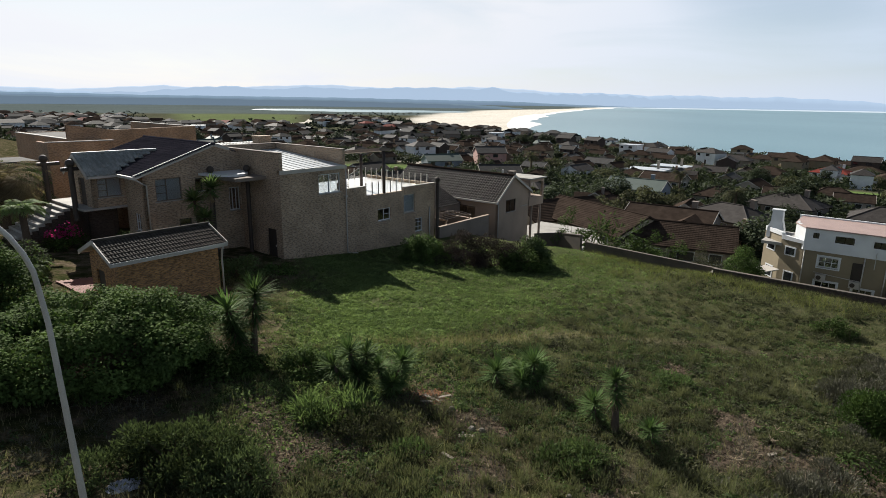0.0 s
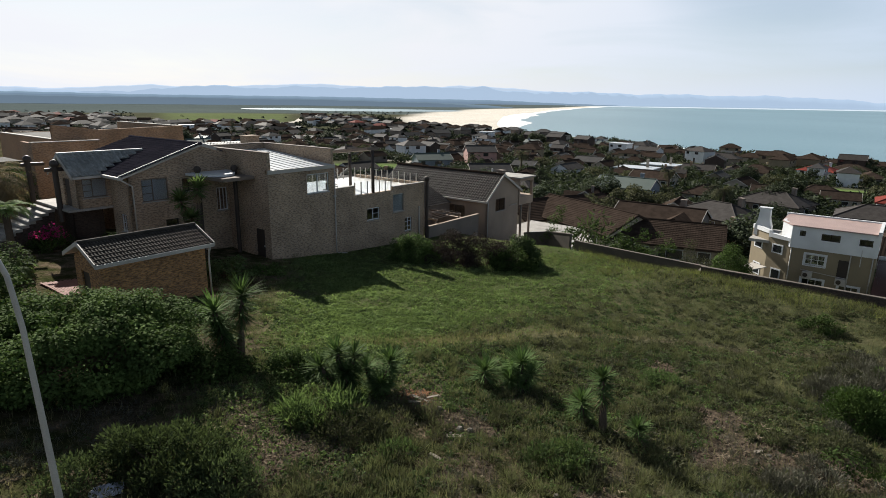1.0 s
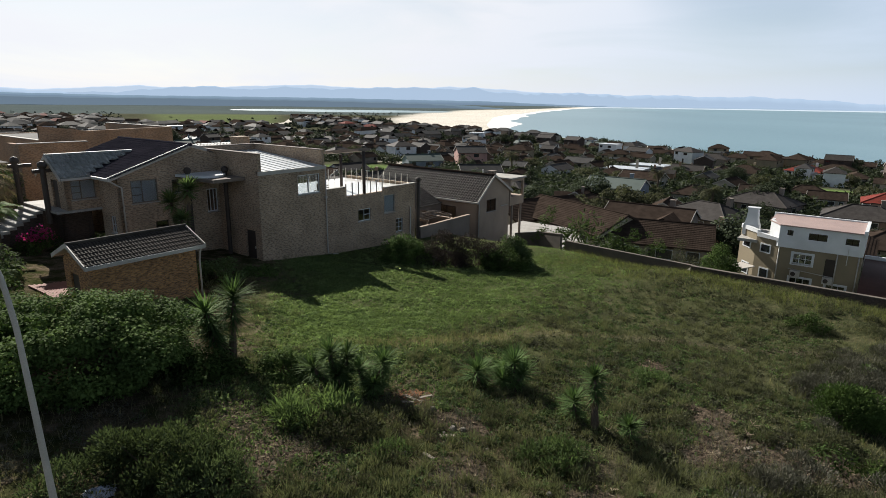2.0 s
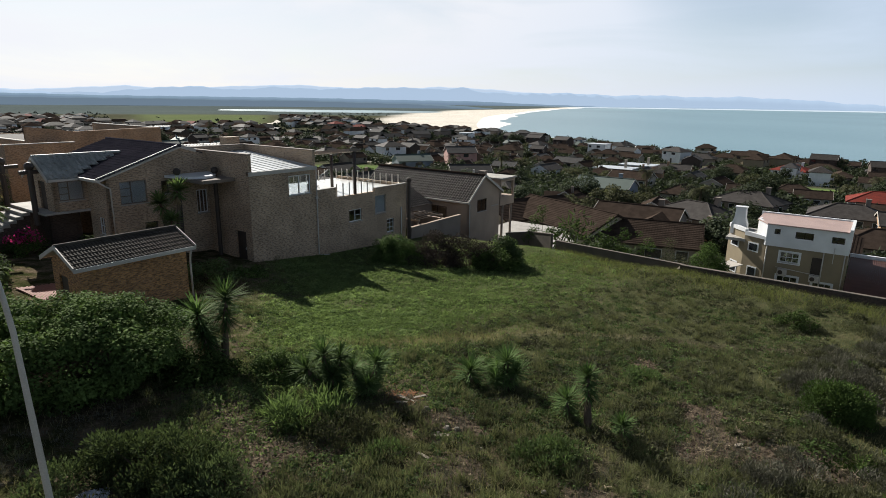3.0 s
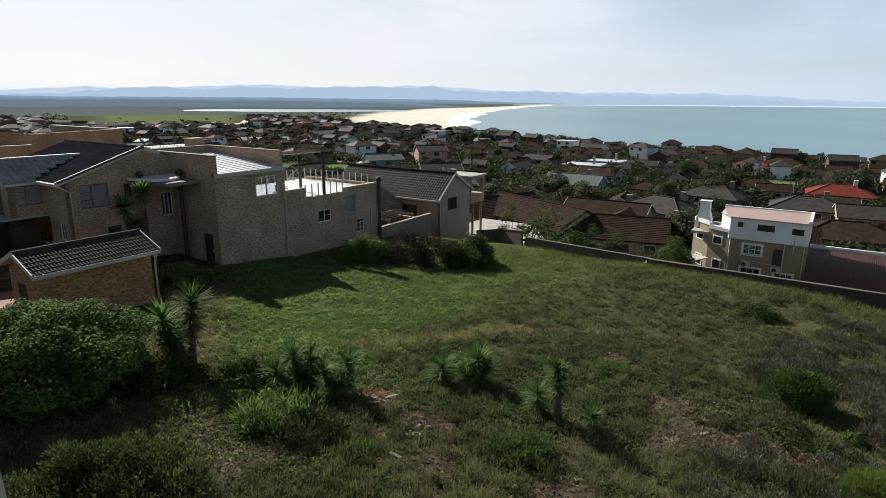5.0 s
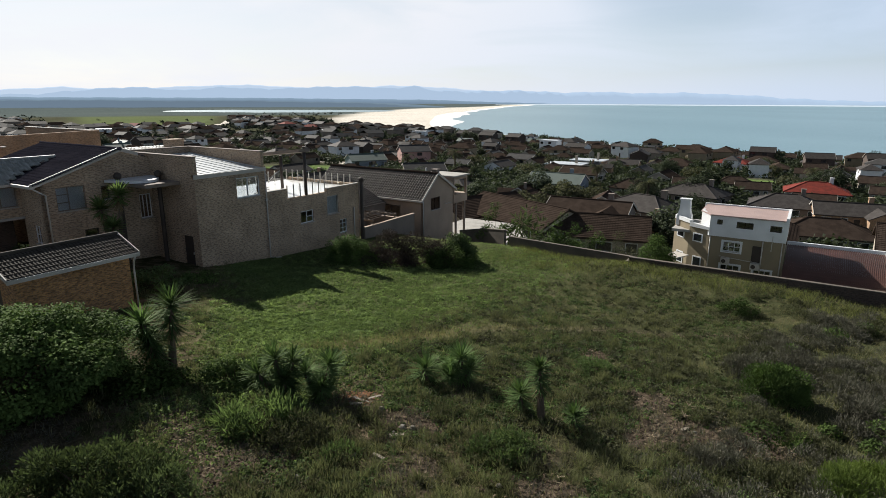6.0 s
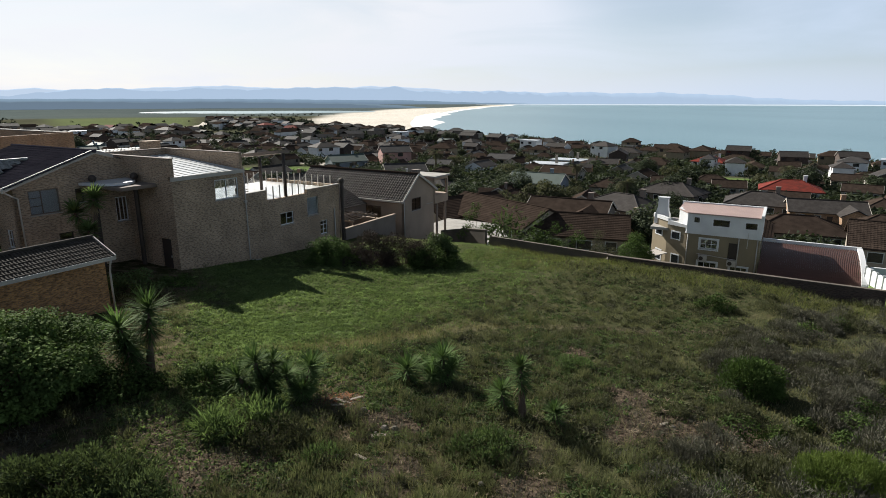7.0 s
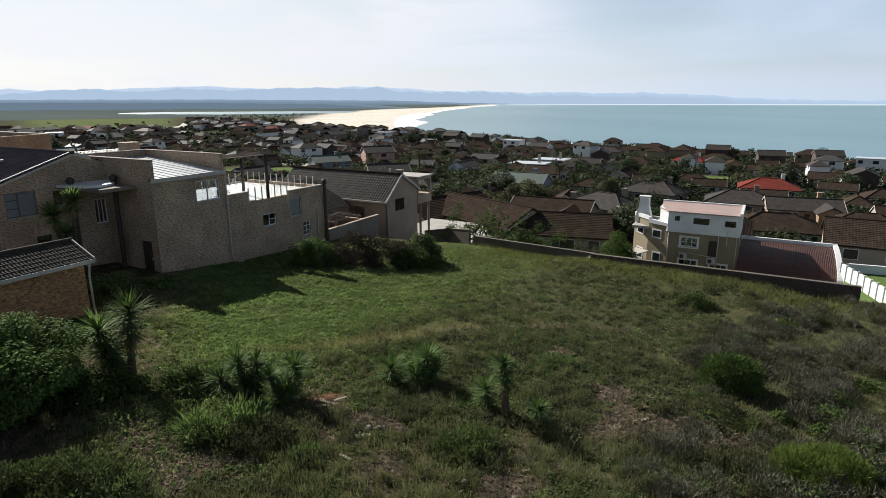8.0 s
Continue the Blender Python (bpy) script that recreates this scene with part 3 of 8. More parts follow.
def window(parent, axis, at, back, s0, s1, z0, z1, bars=(), rails=(), frame_mat=None, cover=None, sill=True):
    """A window set into an opening: frame with glazing bars, pane, sill, and a curtain or blind behind it.
    back: which way (+1 or -1) the room lies."""
    frame_mat = frame_mat or WHITE
    w, d = 0.06, 0.07

    def bx(sh, a, c, lo, hi, t0, t1):
        t0, t1 = sorted((at + back * t0, at + back * t1))
        return sh.box(a, c, t0, t1, lo, hi) if axis == "x" else sh.box(t0, t1, a, c, lo, hi)

    def at3(q, t, z):
        return (q, at + back * t, z) if axis == "x" else (at + back * t, q, z)

    fr = Shape()
    for t in (0.06, 0.06 + d):
        fr.v += [at3(q, t, z) for q, z in ((s0, z0), (s1, z0), (s1, z1), (s0, z1), (s0 + w, z0 + w), (s1 - w, z0 + w), (s1 - w, z1 - w), (s0 + w, z1 - w))]
    for k in range(4):
        j = (k + 1) % 4
        fr.f += [(k, j, 4 + j, 4 + k), (8 + k, 12 + k, 12 + j, 8 + j), (k, 8 + k, 8 + j, j), (4 + k, 4 + j, 12 + j, 12 + k)]
    win = part("window", fr, frame_mat, parent)
    for q in bars:
        c = s0 + (s1 - s0) * q
        part("glazing_bar", bx(Shape(), c - 0.025, c + 0.025, z0 + w, z1 - w, 0.065, 0.05 + d), frame_mat, win)
    for q, u0, u1 in rails:
        z = z0 + (z1 - z0) * q
        part("glazing_bar", bx(Shape(), s0 + (s1 - s0) * u0, s0 + (s1 - s0) * u1, z - 0.02, z + 0.02, 0.067, 0.048 + d), frame_mat, win)
    part("pane", bx(Shape(), s0 + 0.03, s1 - 0.03, z0 + 0.03, z1 - 0.03, 0.09, 0.098), GLASS, win)
    if sill:
        part("sill", bx(Shape(), s0 - 0.06, s1 + 0.06, z0 - 0.06, z0 - 0.003, -0.05, 0.06), CONCRETE, win)
    if cover:
        sh = Shape()
        n = max(6, int((s1 - s0) / 0.07))
        for k in range(n):
            a, c = s0 + (s1 - s0) * k / n, s0 + (s1 - s0) * (k + 1) / n
            ta, tb = (0.16 + 0.03 * ((k + j) % 2) for j in (0, 1)) if cover is CURTAIN else (0.16, 0.16)
            qa, qb = at + back * ta, at + back * tb
            if axis == "x":
                sh.poly((a, qa, z0), (c, qb, z0), (c, qb, z1), (a, qa, z1))
            else:
                sh.poly((qa, a, z0), (qb, c, z0), (qb, c, z1), (qa, a, z1))
        part("curtain" if cover is CURTAIN else "blind", sh, cover, win)
    return win


def tile_mesh(name, w, l, mat):
    """One interlocking roof tile with two rolls: x across, y up the slope, z out of the roof."""
    sh = Shape()
    prof = [(0.0, 0.0), (0.14, 0.032), (0.30, 0.032), (0.44, 0.0), (0.56, 0.0), (0.70, 0.032), (0.86, 0.032), (1.0, 0.0)]
    for (u0, h0), (u1, h1) in zip(prof, prof[1:]):
        x0, x1 = u0 * w, u1 * w
        sh.poly((x0, 0, 0.042 + h0), (x1, 0, 0.042 + h1), (x1, l * 1.1, 0.008 + h1), (x0, l * 1.1, 0.008 + h0))
        sh.poly((x0, 0, 0.0), (x1, 0, 0.0), (x1, 0, 0.042 + h1), (x0, 0, 0.042 + h0))
    return sh.mesh(name, mat)


def tile_field(eave0, eave1, ridge0, ridge1, w=0.30, l=0.33, keep=None, roll=0.03):
    """A roof slope laid with rolled tiles, joined into one shape; the corners as given, eave to ridge. keep(p): leave out tiles."""
    e0, e1, r0, r1 = (Vector(p) for p in (eave0, eave1, ridge0, ridge1))
    rows = max(2, round((r0 - e0).length / l))
    up0 = (e1 - e0).cross(r0 - e0)
    up0.normalize()
    if up0.z < 0:
        up0 = -up0
    sh = Shape()
    for k in range(rows):
        a0, a1 = e0.lerp(r0, k / rows), e1.lerp(r1, k / rows)
        c0, c1 = e0.lerp(r0, min(1.0, (k + 1.06) / rows)), e1.lerp(r1, min(1.0, (k + 1.06) / rows))
        n = max(2, round((a1 - a0).length / w))
        prof = [(0.0, 0.0), (0.2, roll), (0.45, roll), (0.65, 0.0)]
        us = [((i + u) / n, h) for i in range(n) for u, h in prof] + [(1.0, 0.0)]
        for (u0, h0), (u1, h1) in zip(us, us[1:]):
            p = a0.lerp(a1, (u0 + u1) / 2)
            if keep and not keep(p):
                continue
            sh.poly(a0.lerp(a1, u0) + up0 * (0.045 + h0), a0.lerp(a1, u1) + up0 * (0.045 + h1),
                    c0.lerp(c1, u1) + up0 * (0.012 + h1), c0.lerp(c1, u0) + up0 * (0.012 + h0))
            sh.poly(a0.lerp(a1, u0), a0.lerp(a1, u1), a0.lerp(a1, u1) + up0 * (0.045 + h1), a0.lerp(a1, u0) + up0 * (0.045 + h0))
    return sh


def array_mesh(name, verts, faces, mat, smooth=False):
    """A mesh from numpy arrays: verts (n, 3), faces (m, 3 or 4)."""
    me = bpy.data.meshes.new(name)
    k = faces.shape[1]
    me.vertices.add(len(verts))
    me.vertices.foreach_set("co", np.ascontiguousarray(verts, dtype=np.float32).ravel())
    me.loops.add(len(faces) * k)
    me.loops.foreach_set("vertex_index", np.ascontiguousarray(faces, dtype=np.int32).ravel())
    me.polygons.add(len(faces))
    me.polygons.foreach_set("loop_start", np.arange(0, len(faces) * k, k, dtype=np.int32))
    me.update(calc_edges=True)
    me.materials.append(mat)
    if smooth:
        me.shade_smooth()
    return me
# ---------------------------------------------------------------- land, sea, distance
SEA = -20.0


def smooth01(v, lo, hi):
    t = np.clip((v - lo) / (hi - lo), 0, 1)
    return t * t * (3 - 2 * t)


def coast_line(y):
    return np.interp(y, (-800, 0, 211, 290, 367, 462, 607, 798, 1162, 1765, 2710, 4377), (560, 345, 262, 212, 170, 138, 66, 62, 118, 268, 562, 1205))


def coast_x(y):
    """The shore's x at y, its corners rounded off."""
    y = np.asarray(y, float)
    w = 20 + 0.09 * np.abs(y)
    return sum(coast_line(y + w * q) for q in (-1.0, -0.6, -0.2, 0.2, 0.6, 1.0)) / 6


def wavy(x, y, s, ph=0.0):
    """A cheap smooth unevenness between -1 and 1."""
    return (np.sin(x / s + 1.3 * np.sin(y / s * 0.7 + ph) + ph) + np.sin(y / s * 1.17 - 0.9 * np.sin(x / s * 0.8) + 2 * ph)) * 0.5


def ground_z(x, y):
    x, y = np.asarray(x, float), np.asarray(y, float)
    b, a = to_plan(x, y)
    z = np.interp(a, (-600, -60, 0, 33, 42, 43.5, 47, 60, 110, 200, 300, 370, 600, 6000), (22, 5.5, 1.4, -1.57, -1.95, -2.2, -5.0, -7.6, -11.6, -15.2, -18.2, -18.9, -18.9, -18.9))
    lot = 1 - smooth01(a, 40, 60)
    z = z + lot * (0.10 * wavy(x, y, 3.1) + 0.05 * wavy(x, y, 0.9, 2.0)) + (1 - lot) * 0.5 * wavy(x, y, 31.0, 1.0)
    z = z + 0.05 * np.clip(-b - 36, 0, 60) * (1 - smooth01(a, 30, 60))
    # higher ground against the dark wall, and the level garden behind the white fence
    z = z + 0.5 * np.exp(-((a - 41.0) / 4.0) ** 2) * (1 - smooth01(b, -2, 6)) * smooth01(b, -16, -11) * (a < 42.3)
    z = np.maximum(z, z + (-5.4 - z) * smooth01(b, 6.8, 7.6) * smooth01(a, 47, 49) * (1 - smooth01(a, 66, 70)) * (1 - smooth01(b, 24, 30)))
    # rounded brow where the plot falls to the far wall
    z = z + 0.35 * np.exp(-((a - 44) / 5.0) ** 2) * np.exp(-((b + 21) / 6.0) ** 2)
    r = np.hypot(x, y)
    s = coast_x(y) - x
    wide = np.interp(y, (0, 500, 626, 887, 1300, 2000, 2600), (6, 8, 60, 140, 190, 240, 90))
    beach = SEA + 0.1 + 0.9 * np.clip(s / wide, 0, 1)
    z = np.where(s < wide, np.minimum(z, beach), np.minimum(z, beach + (s - wide) * 0.12))
    z = np.where(s < 0, SEA + np.maximum(s * 0.05, -3), z)
    lag = 1 - smooth01(np.hypot((x + 260) / 330, (y - 1650) / 200) + 0.12 * wavy(x, y, 70.0), 0.8, 1.05)
    return np.where(s > 0, z * (1 - lag) + (SEA - 1.2) * lag, z)


PARKS = ((-28, 205, 26, 22), (112, 266, 16, 14), (117, 178, 22, 13), (66, 86, 12, 10), (46, 38.5, 10, 10))    # open lawns in the town: x, y and half widths


LATTICE = np.random.default_rng(99).uniform(-1, 1, (256, 256))


def value_noise(x, y, s, ph=0.0):
    """Smooth random unevenness between -1 and 1, of cell size s."""
    u, v = np.asarray(x) / s + 17.3 * ph + 500, np.asarray(y) / s + 9.1 * ph + 500
    i, k = np.floor(u).astype(int), np.floor(v).astype(int)
    fu, fv = u - i, v - k
    fu, fv = fu * fu * (3 - 2 * fu), fv * fv * (3 - 2 * fv)

    def at(p, q):
        return LATTICE[p % 256, q % 256]
    return (at(i, k) * (1 - fu) + at(i + 1, k) * fu) * (1 - fv) + (at(i, k + 1) * (1 - fu) + at(i + 1, k + 1) * fu) * fv


def patches(x, y, s, ph, lo, hi):
    """Irregular patches: noise of three sizes."""
    return smooth01(value_noise(x, y, 2.4 * s, ph) + 0.55 * value_noise(x, y, 1.0 * s, ph + 2) + 0.35 * value_noise(x, y, 0.4 * s, ph + 5), lo, hi)


def track_off(x, y, b, a):
    """Distance from the middle of the trodden track, in metres."""
    line = np.interp(b, (-22, -15.3, -13.5, -11.9, -10.0, -8.3, -5.7, -2.5, 2.0), (10.5, 18.6, 21.3, 23.6, 25.7, 27.1, 28.8, 31.0, 33.5))
    return (a - line) * 0.72 + 0.22 * value_noise(x, y, 2.0)


def path_mask(x, y, b, a):
    """The trodden, dry strip across the plot: broad straw on the lawn's edge, then a narrow track."""
    wide = smooth01(-b, 10.5, 13.5)
    return np.exp(-(track_off(x, y, b, a) / (0.22 + 0.55 * wide)) ** 2) * smooth01(b, -19, -16) * (1 - smooth01(b, -10, -6)) * (0.55 + 0.45 * smooth01(value_noise(x, y, 1.3, 3.0), -0.5, 0.2))


SOIL_SPOTS = ((-5.8, 16.4, 1.2), (-5.3, 15.3, 1.0), (-4.9, 14.2, 0.9), (-4.4, 12.9, 0.9), (-3.6, 15.0, 0.8), (-4.2, 14.4, 0.8), (-1.0, 18.3, 0.85), (0.9, 16.5, 1.0),
              (0.7, 13.9, 0.8), (4.0, 12.4, 1.0), (9.0, 22.3, 0.6), (9.6, 15.8, 1.5), (11.3, 15.0, 1.3), (8.2, 15.3, 0.9), (9.3, 18.0, 1.0), (-2.5, 21.0, 0.5))


def soil_mask(x, y):
    """Bare, littered soil: known spots, and scattered gaps between the weeds of the near half; also the track's shaded
    cut.
    """
    b, a = to_plan(x, y)
    m = 0.62 * patches(x, y, 0.75, 11.0, 0.22, 0.75) * (1 - smooth01(a + 0.55 * b + value_noise(x, y, 3.0, 4.0), 10, 15))
    # bare soil along the track; the shadow of its cut is painted as this strip
    m = np.maximum(m, 0.8 * np.exp(-((track_off(x, y, b, a) + 0.2) / 0.3) ** 2) * smooth01(b, -9.5, -7.5) * (1 - smooth01(b, -1, 2)))
    edge = 0.35 * value_noise(x, y, 0.7, 6.0) + 0.25 * value_noise(x, y, 0.28, 7.0)
    for cx, cy, r in SOIL_SPOTS:
        m = np.maximum(m, 1 - smooth01(np.hypot(x - cx, y - cy) / r + edge, 0.6, 1.1))
    return m


def build_ground():
    az = np.radians(np.concatenate([np.arange(-180, -56, 4.0), np.arange(-56, 60, 0.42), np.arange(60, 180.1, 4.0)]))
    az[-1] = math.pi
    rad = np.concatenate([[0.0], np.geomspace(2.0, 60.0, 190), np.geomspace(61.0, 4960.0, 150)])
    R, A = np.meshgrid(rad, az, indexing="ij")
    x, y = R * np.sin(A), R * np.cos(A)
    z = ground_z(x, y)
    verts = np.stack([x, y, z], -1).reshape(-1, 3)
    n = len(az)
    i, k = np.meshgrid(np.arange(len(rad) - 1), np.arange(n - 1), indexing="ij")
    q = (i * n + k).ravel()
    faces = np.stack([q, q + 1, q + n + 1, q + n], 1)
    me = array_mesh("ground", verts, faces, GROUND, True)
    x, y = verts[:, 0], verts[:, 1]
    b, a = to_plan(x, y)
    r = np.hypot(x, y)
    s = coast_x(y) - x
    wide = np.interp(y, (0, 500, 626, 887, 1300, 2000, 2600), (6, 8, 60, 140, 190, 240, 90))
    zones = {
        "lawn": smooth01(a + 0.9 * b + 1.2 * wavy(x, y, 2.3), -6.5, -1.5) * (1 - smooth01(b + 0.6 * wavy(x, y, 2.0), -18, -11)) * (1 - smooth01(a, 44, 48)),
        "cover": smooth01(a + 0.5 * b + 0.8 * wavy(x, y, 1.9), 9, 15) * 0.9,
        "dry": path_mask(x, y, b, a) * 0.85,
        "soil": soil_mask(x, y) * (1 - smooth01(r, 34, 42)),
        "town": smooth01(a, 44, 52),
        "field": smooth01(y, 640, 690) * (1 - smooth01(y, 1060, 1160)) * (1 - smooth01(x + 0.25 * (y - 640), -190, -160)) * smooth01(x + 0.5 * y, 0, 50),
        "park": np.maximum.reduce([1 - smooth01(np.hypot((x - px) / rx, (y - py) / ry) + 0.15 * wavy(x, y, 9.0), 0.7, 1.0) for px, py, rx, ry in PARKS]),
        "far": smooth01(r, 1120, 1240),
        "sand": (1 - smooth01(s + 14 * wavy(x, y, 40.0), wide * 0.9, wide * 1.15 + 8)),
    }
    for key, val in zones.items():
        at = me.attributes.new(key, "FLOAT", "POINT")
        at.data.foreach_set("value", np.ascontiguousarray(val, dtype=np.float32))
    return tagged(new("ground", me), "grassy slope, town land, sand and far country in one sheet", "ground", kind="structure")


build_ground()


def build_sea():
    az = np.radians(np.arange(-70, 110.1, 2.0))
    rad = np.geomspace(120.0, 4960.0, 50)
    R, A = np.meshgrid(rad, az, indexing="ij")
    verts = np.stack([R * np.sin(A), R * np.cos(A), np.full_like(R, SEA)], -1).reshape(-1, 3)
    n = len(az)
    i, k = np.meshgrid(np.arange(len(rad) - 1), np.arange(n - 1), indexing="ij")
    q = (i * n + k).ravel()
    me = array_mesh("water", verts, np.stack([q, q + 1, q + n + 1, q + n], 1), WATER, True)
    tagged(new("water", me), "calm blue-green sea of a wide bay and its lagoon", "sea", kind="structure")


build_sea()


def build_surf():
    """Foam along the shore: low sheets that lie on the water, their seaward edge in scallops, and one breaker further out."""
    sh = Shape()
    for off, width, y0, y1, step, wave in ((0, 4, 150, 520, 4, 23), (-6, 62, 520, 1500, 6, 90), (0, 46, 1350, 4300, 24, 160)):
        ys = np.arange(y0, y1 + step, float(step))
        t = (ys - y0) / (y1 - y0)
        ends = np.clip(np.minimum(t, 1 - t) * 12, 0, 1)
        w = width * ends * (0.75 + 0.17 * np.sin(ys / wave + off) + 0.08 * np.sin(ys / wave * 2.7 + 1)) + 0.05
        if width > 60:
            w = w * (0.14 + 0.86 * smooth01(ys, 600, 860))
        o = off + 0.12 * width * np.sin(ys / (wave * 1.6) + 2) - 2
        x0 = coast_x(ys)
        z = SEA + 0.18 + 0.003 * off
        for k in range(len(ys) - 1):
            a, b, c, d = (x0[k] + o[k], ys[k]), (x0[k] + o[k] + w[k], ys[k]), (x0[k + 1] + o[k + 1] + w[k + 1], ys[k + 1]), (x0[k + 1] + o[k + 1], ys[k + 1])
            m0, m1 = ((a[0] + b[0]) / 2, ys[k], z + 0.25), ((c[0] + d[0]) / 2, ys[k + 1], z + 0.25)
            sh.poly((*a, z), m0, m1, (*d, z))
            sh.poly(m0, (*b, z - 0.06), (*c, z - 0.06), m1)
    sh.weld()
    tagged(new("surf", sh.mesh("surf", FOAM)), "white breaking surf along the beach", "surf", kind="stuff")


build_surf()


def ridge_line(name, mat, dist, profile, rough, base_el, label):
    """A far range that closes the view: its crest by bearing and height in degrees, its body falling away behind."""
    azs = np.arange(-75, 75.1, 0.25)
    el = np.interp(azs, [p[0] for p in profile], [p[1] for p in profile])
    el = el + rough * (np.sin(azs * 2.1) + 0.6 * np.sin(azs * 5.3 + 1) + 0.08 * np.sin(azs * 11.7 + 2))
    top = 10 + dist * np.tan(np.radians(el))
    low = 10 + dist * math.tan(radians(base_el))
    sa, ca = np.sin(np.radians(azs)), np.cos(np.radians(azs))
    rows = [np.stack([dist * 0.985 * sa, dist * 0.985 * ca, np.full_like(azs, low)], 1),
            np.stack([dist * 0.993 * sa, dist * 0.993 * ca, low + 0.6 * (top - low)], 1),
            np.stack([dist * sa, dist * ca, top], 1),
            np.stack([dist * 1.006 * sa, dist * 1.006 * ca, np.full_like(azs, low)], 1)]
    verts = np.concatenate(rows)
    n = len(azs)
    i, k = np.meshgrid(np.arange(3), np.arange(n - 1), indexing="ij")
    q = (i * n + k).ravel()
    me = array_mesh(name, verts, np.stack([q, q + 1, q + n + 1, q + n], 1), mat, True)
    return tagged(new(name, me), label, "mountains", kind="structure")


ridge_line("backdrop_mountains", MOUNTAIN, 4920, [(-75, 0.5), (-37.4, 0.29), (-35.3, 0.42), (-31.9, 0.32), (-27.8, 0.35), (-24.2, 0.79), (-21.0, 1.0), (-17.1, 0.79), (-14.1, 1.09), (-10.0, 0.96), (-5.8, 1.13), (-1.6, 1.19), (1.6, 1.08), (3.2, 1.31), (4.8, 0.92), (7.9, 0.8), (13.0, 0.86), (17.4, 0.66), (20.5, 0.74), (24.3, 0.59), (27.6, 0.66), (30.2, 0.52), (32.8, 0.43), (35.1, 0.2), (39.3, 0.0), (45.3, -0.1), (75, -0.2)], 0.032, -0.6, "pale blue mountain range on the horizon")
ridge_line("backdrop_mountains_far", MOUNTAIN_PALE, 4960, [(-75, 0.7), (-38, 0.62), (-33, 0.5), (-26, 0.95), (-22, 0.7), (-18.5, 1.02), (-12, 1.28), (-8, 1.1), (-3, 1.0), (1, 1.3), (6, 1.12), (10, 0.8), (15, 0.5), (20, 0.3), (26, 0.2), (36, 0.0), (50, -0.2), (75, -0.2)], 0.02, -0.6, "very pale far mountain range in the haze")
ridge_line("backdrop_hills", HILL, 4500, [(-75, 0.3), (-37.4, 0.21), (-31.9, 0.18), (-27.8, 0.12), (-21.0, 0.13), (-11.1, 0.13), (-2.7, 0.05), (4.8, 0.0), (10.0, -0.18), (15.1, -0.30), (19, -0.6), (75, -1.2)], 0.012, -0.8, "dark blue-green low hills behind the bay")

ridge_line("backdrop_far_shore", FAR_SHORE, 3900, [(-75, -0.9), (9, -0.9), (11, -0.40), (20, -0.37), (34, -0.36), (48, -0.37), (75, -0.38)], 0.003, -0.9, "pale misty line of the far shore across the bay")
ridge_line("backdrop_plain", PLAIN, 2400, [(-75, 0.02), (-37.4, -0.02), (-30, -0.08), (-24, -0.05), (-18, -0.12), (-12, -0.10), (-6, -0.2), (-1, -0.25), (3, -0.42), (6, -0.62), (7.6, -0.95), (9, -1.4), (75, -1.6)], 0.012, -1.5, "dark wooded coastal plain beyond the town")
# ---------------------------------------------------------------- the brick house beside the plot
def gz(b, a):
    return float(ground_z(*to_world(b, a)))


def sheet_roof(parent, name, c, mat, ribs, label=""):
    """Profiled sheet on four corners c (front 0, front 1, back 1, back 0) with raised ribs running up the slope."""
    f0, f1, r1, r0 = (Vector(p) for p in c)
    sheet = part(name, Shape().slab([f0, f1, r1, r0], (0, 0, -0.04)), mat, parent, label)
    for k in range(ribs + 1):
        sh = Shape()
        u0, u1 = (k - 0.12) / ribs, (k + 0.12) / ribs
        u0, u1 = max(0, u0), min(1, u1)
        sh.slab([f0.lerp(f1, u0) + Vector((0, 0, 0.035)), f0.lerp(f1, u1) + Vector((0, 0, 0.035)), r0.lerp(r1, u1) + Vector((0, 0, 0.035)), r0.lerp(r1, u0) + Vector((0, 0, 0.035))], (0, 0, -0.032))
        part("seam", sh, mat, sheet)
    return sheet


def downpipe(parent, pts, r=0.045, name="downpipe"):
    sh = Shape().tube(pts, r, 8)
    sh.smooth = True
    return part(name, sh, OFFWHITE, parent, "white rain pipe")


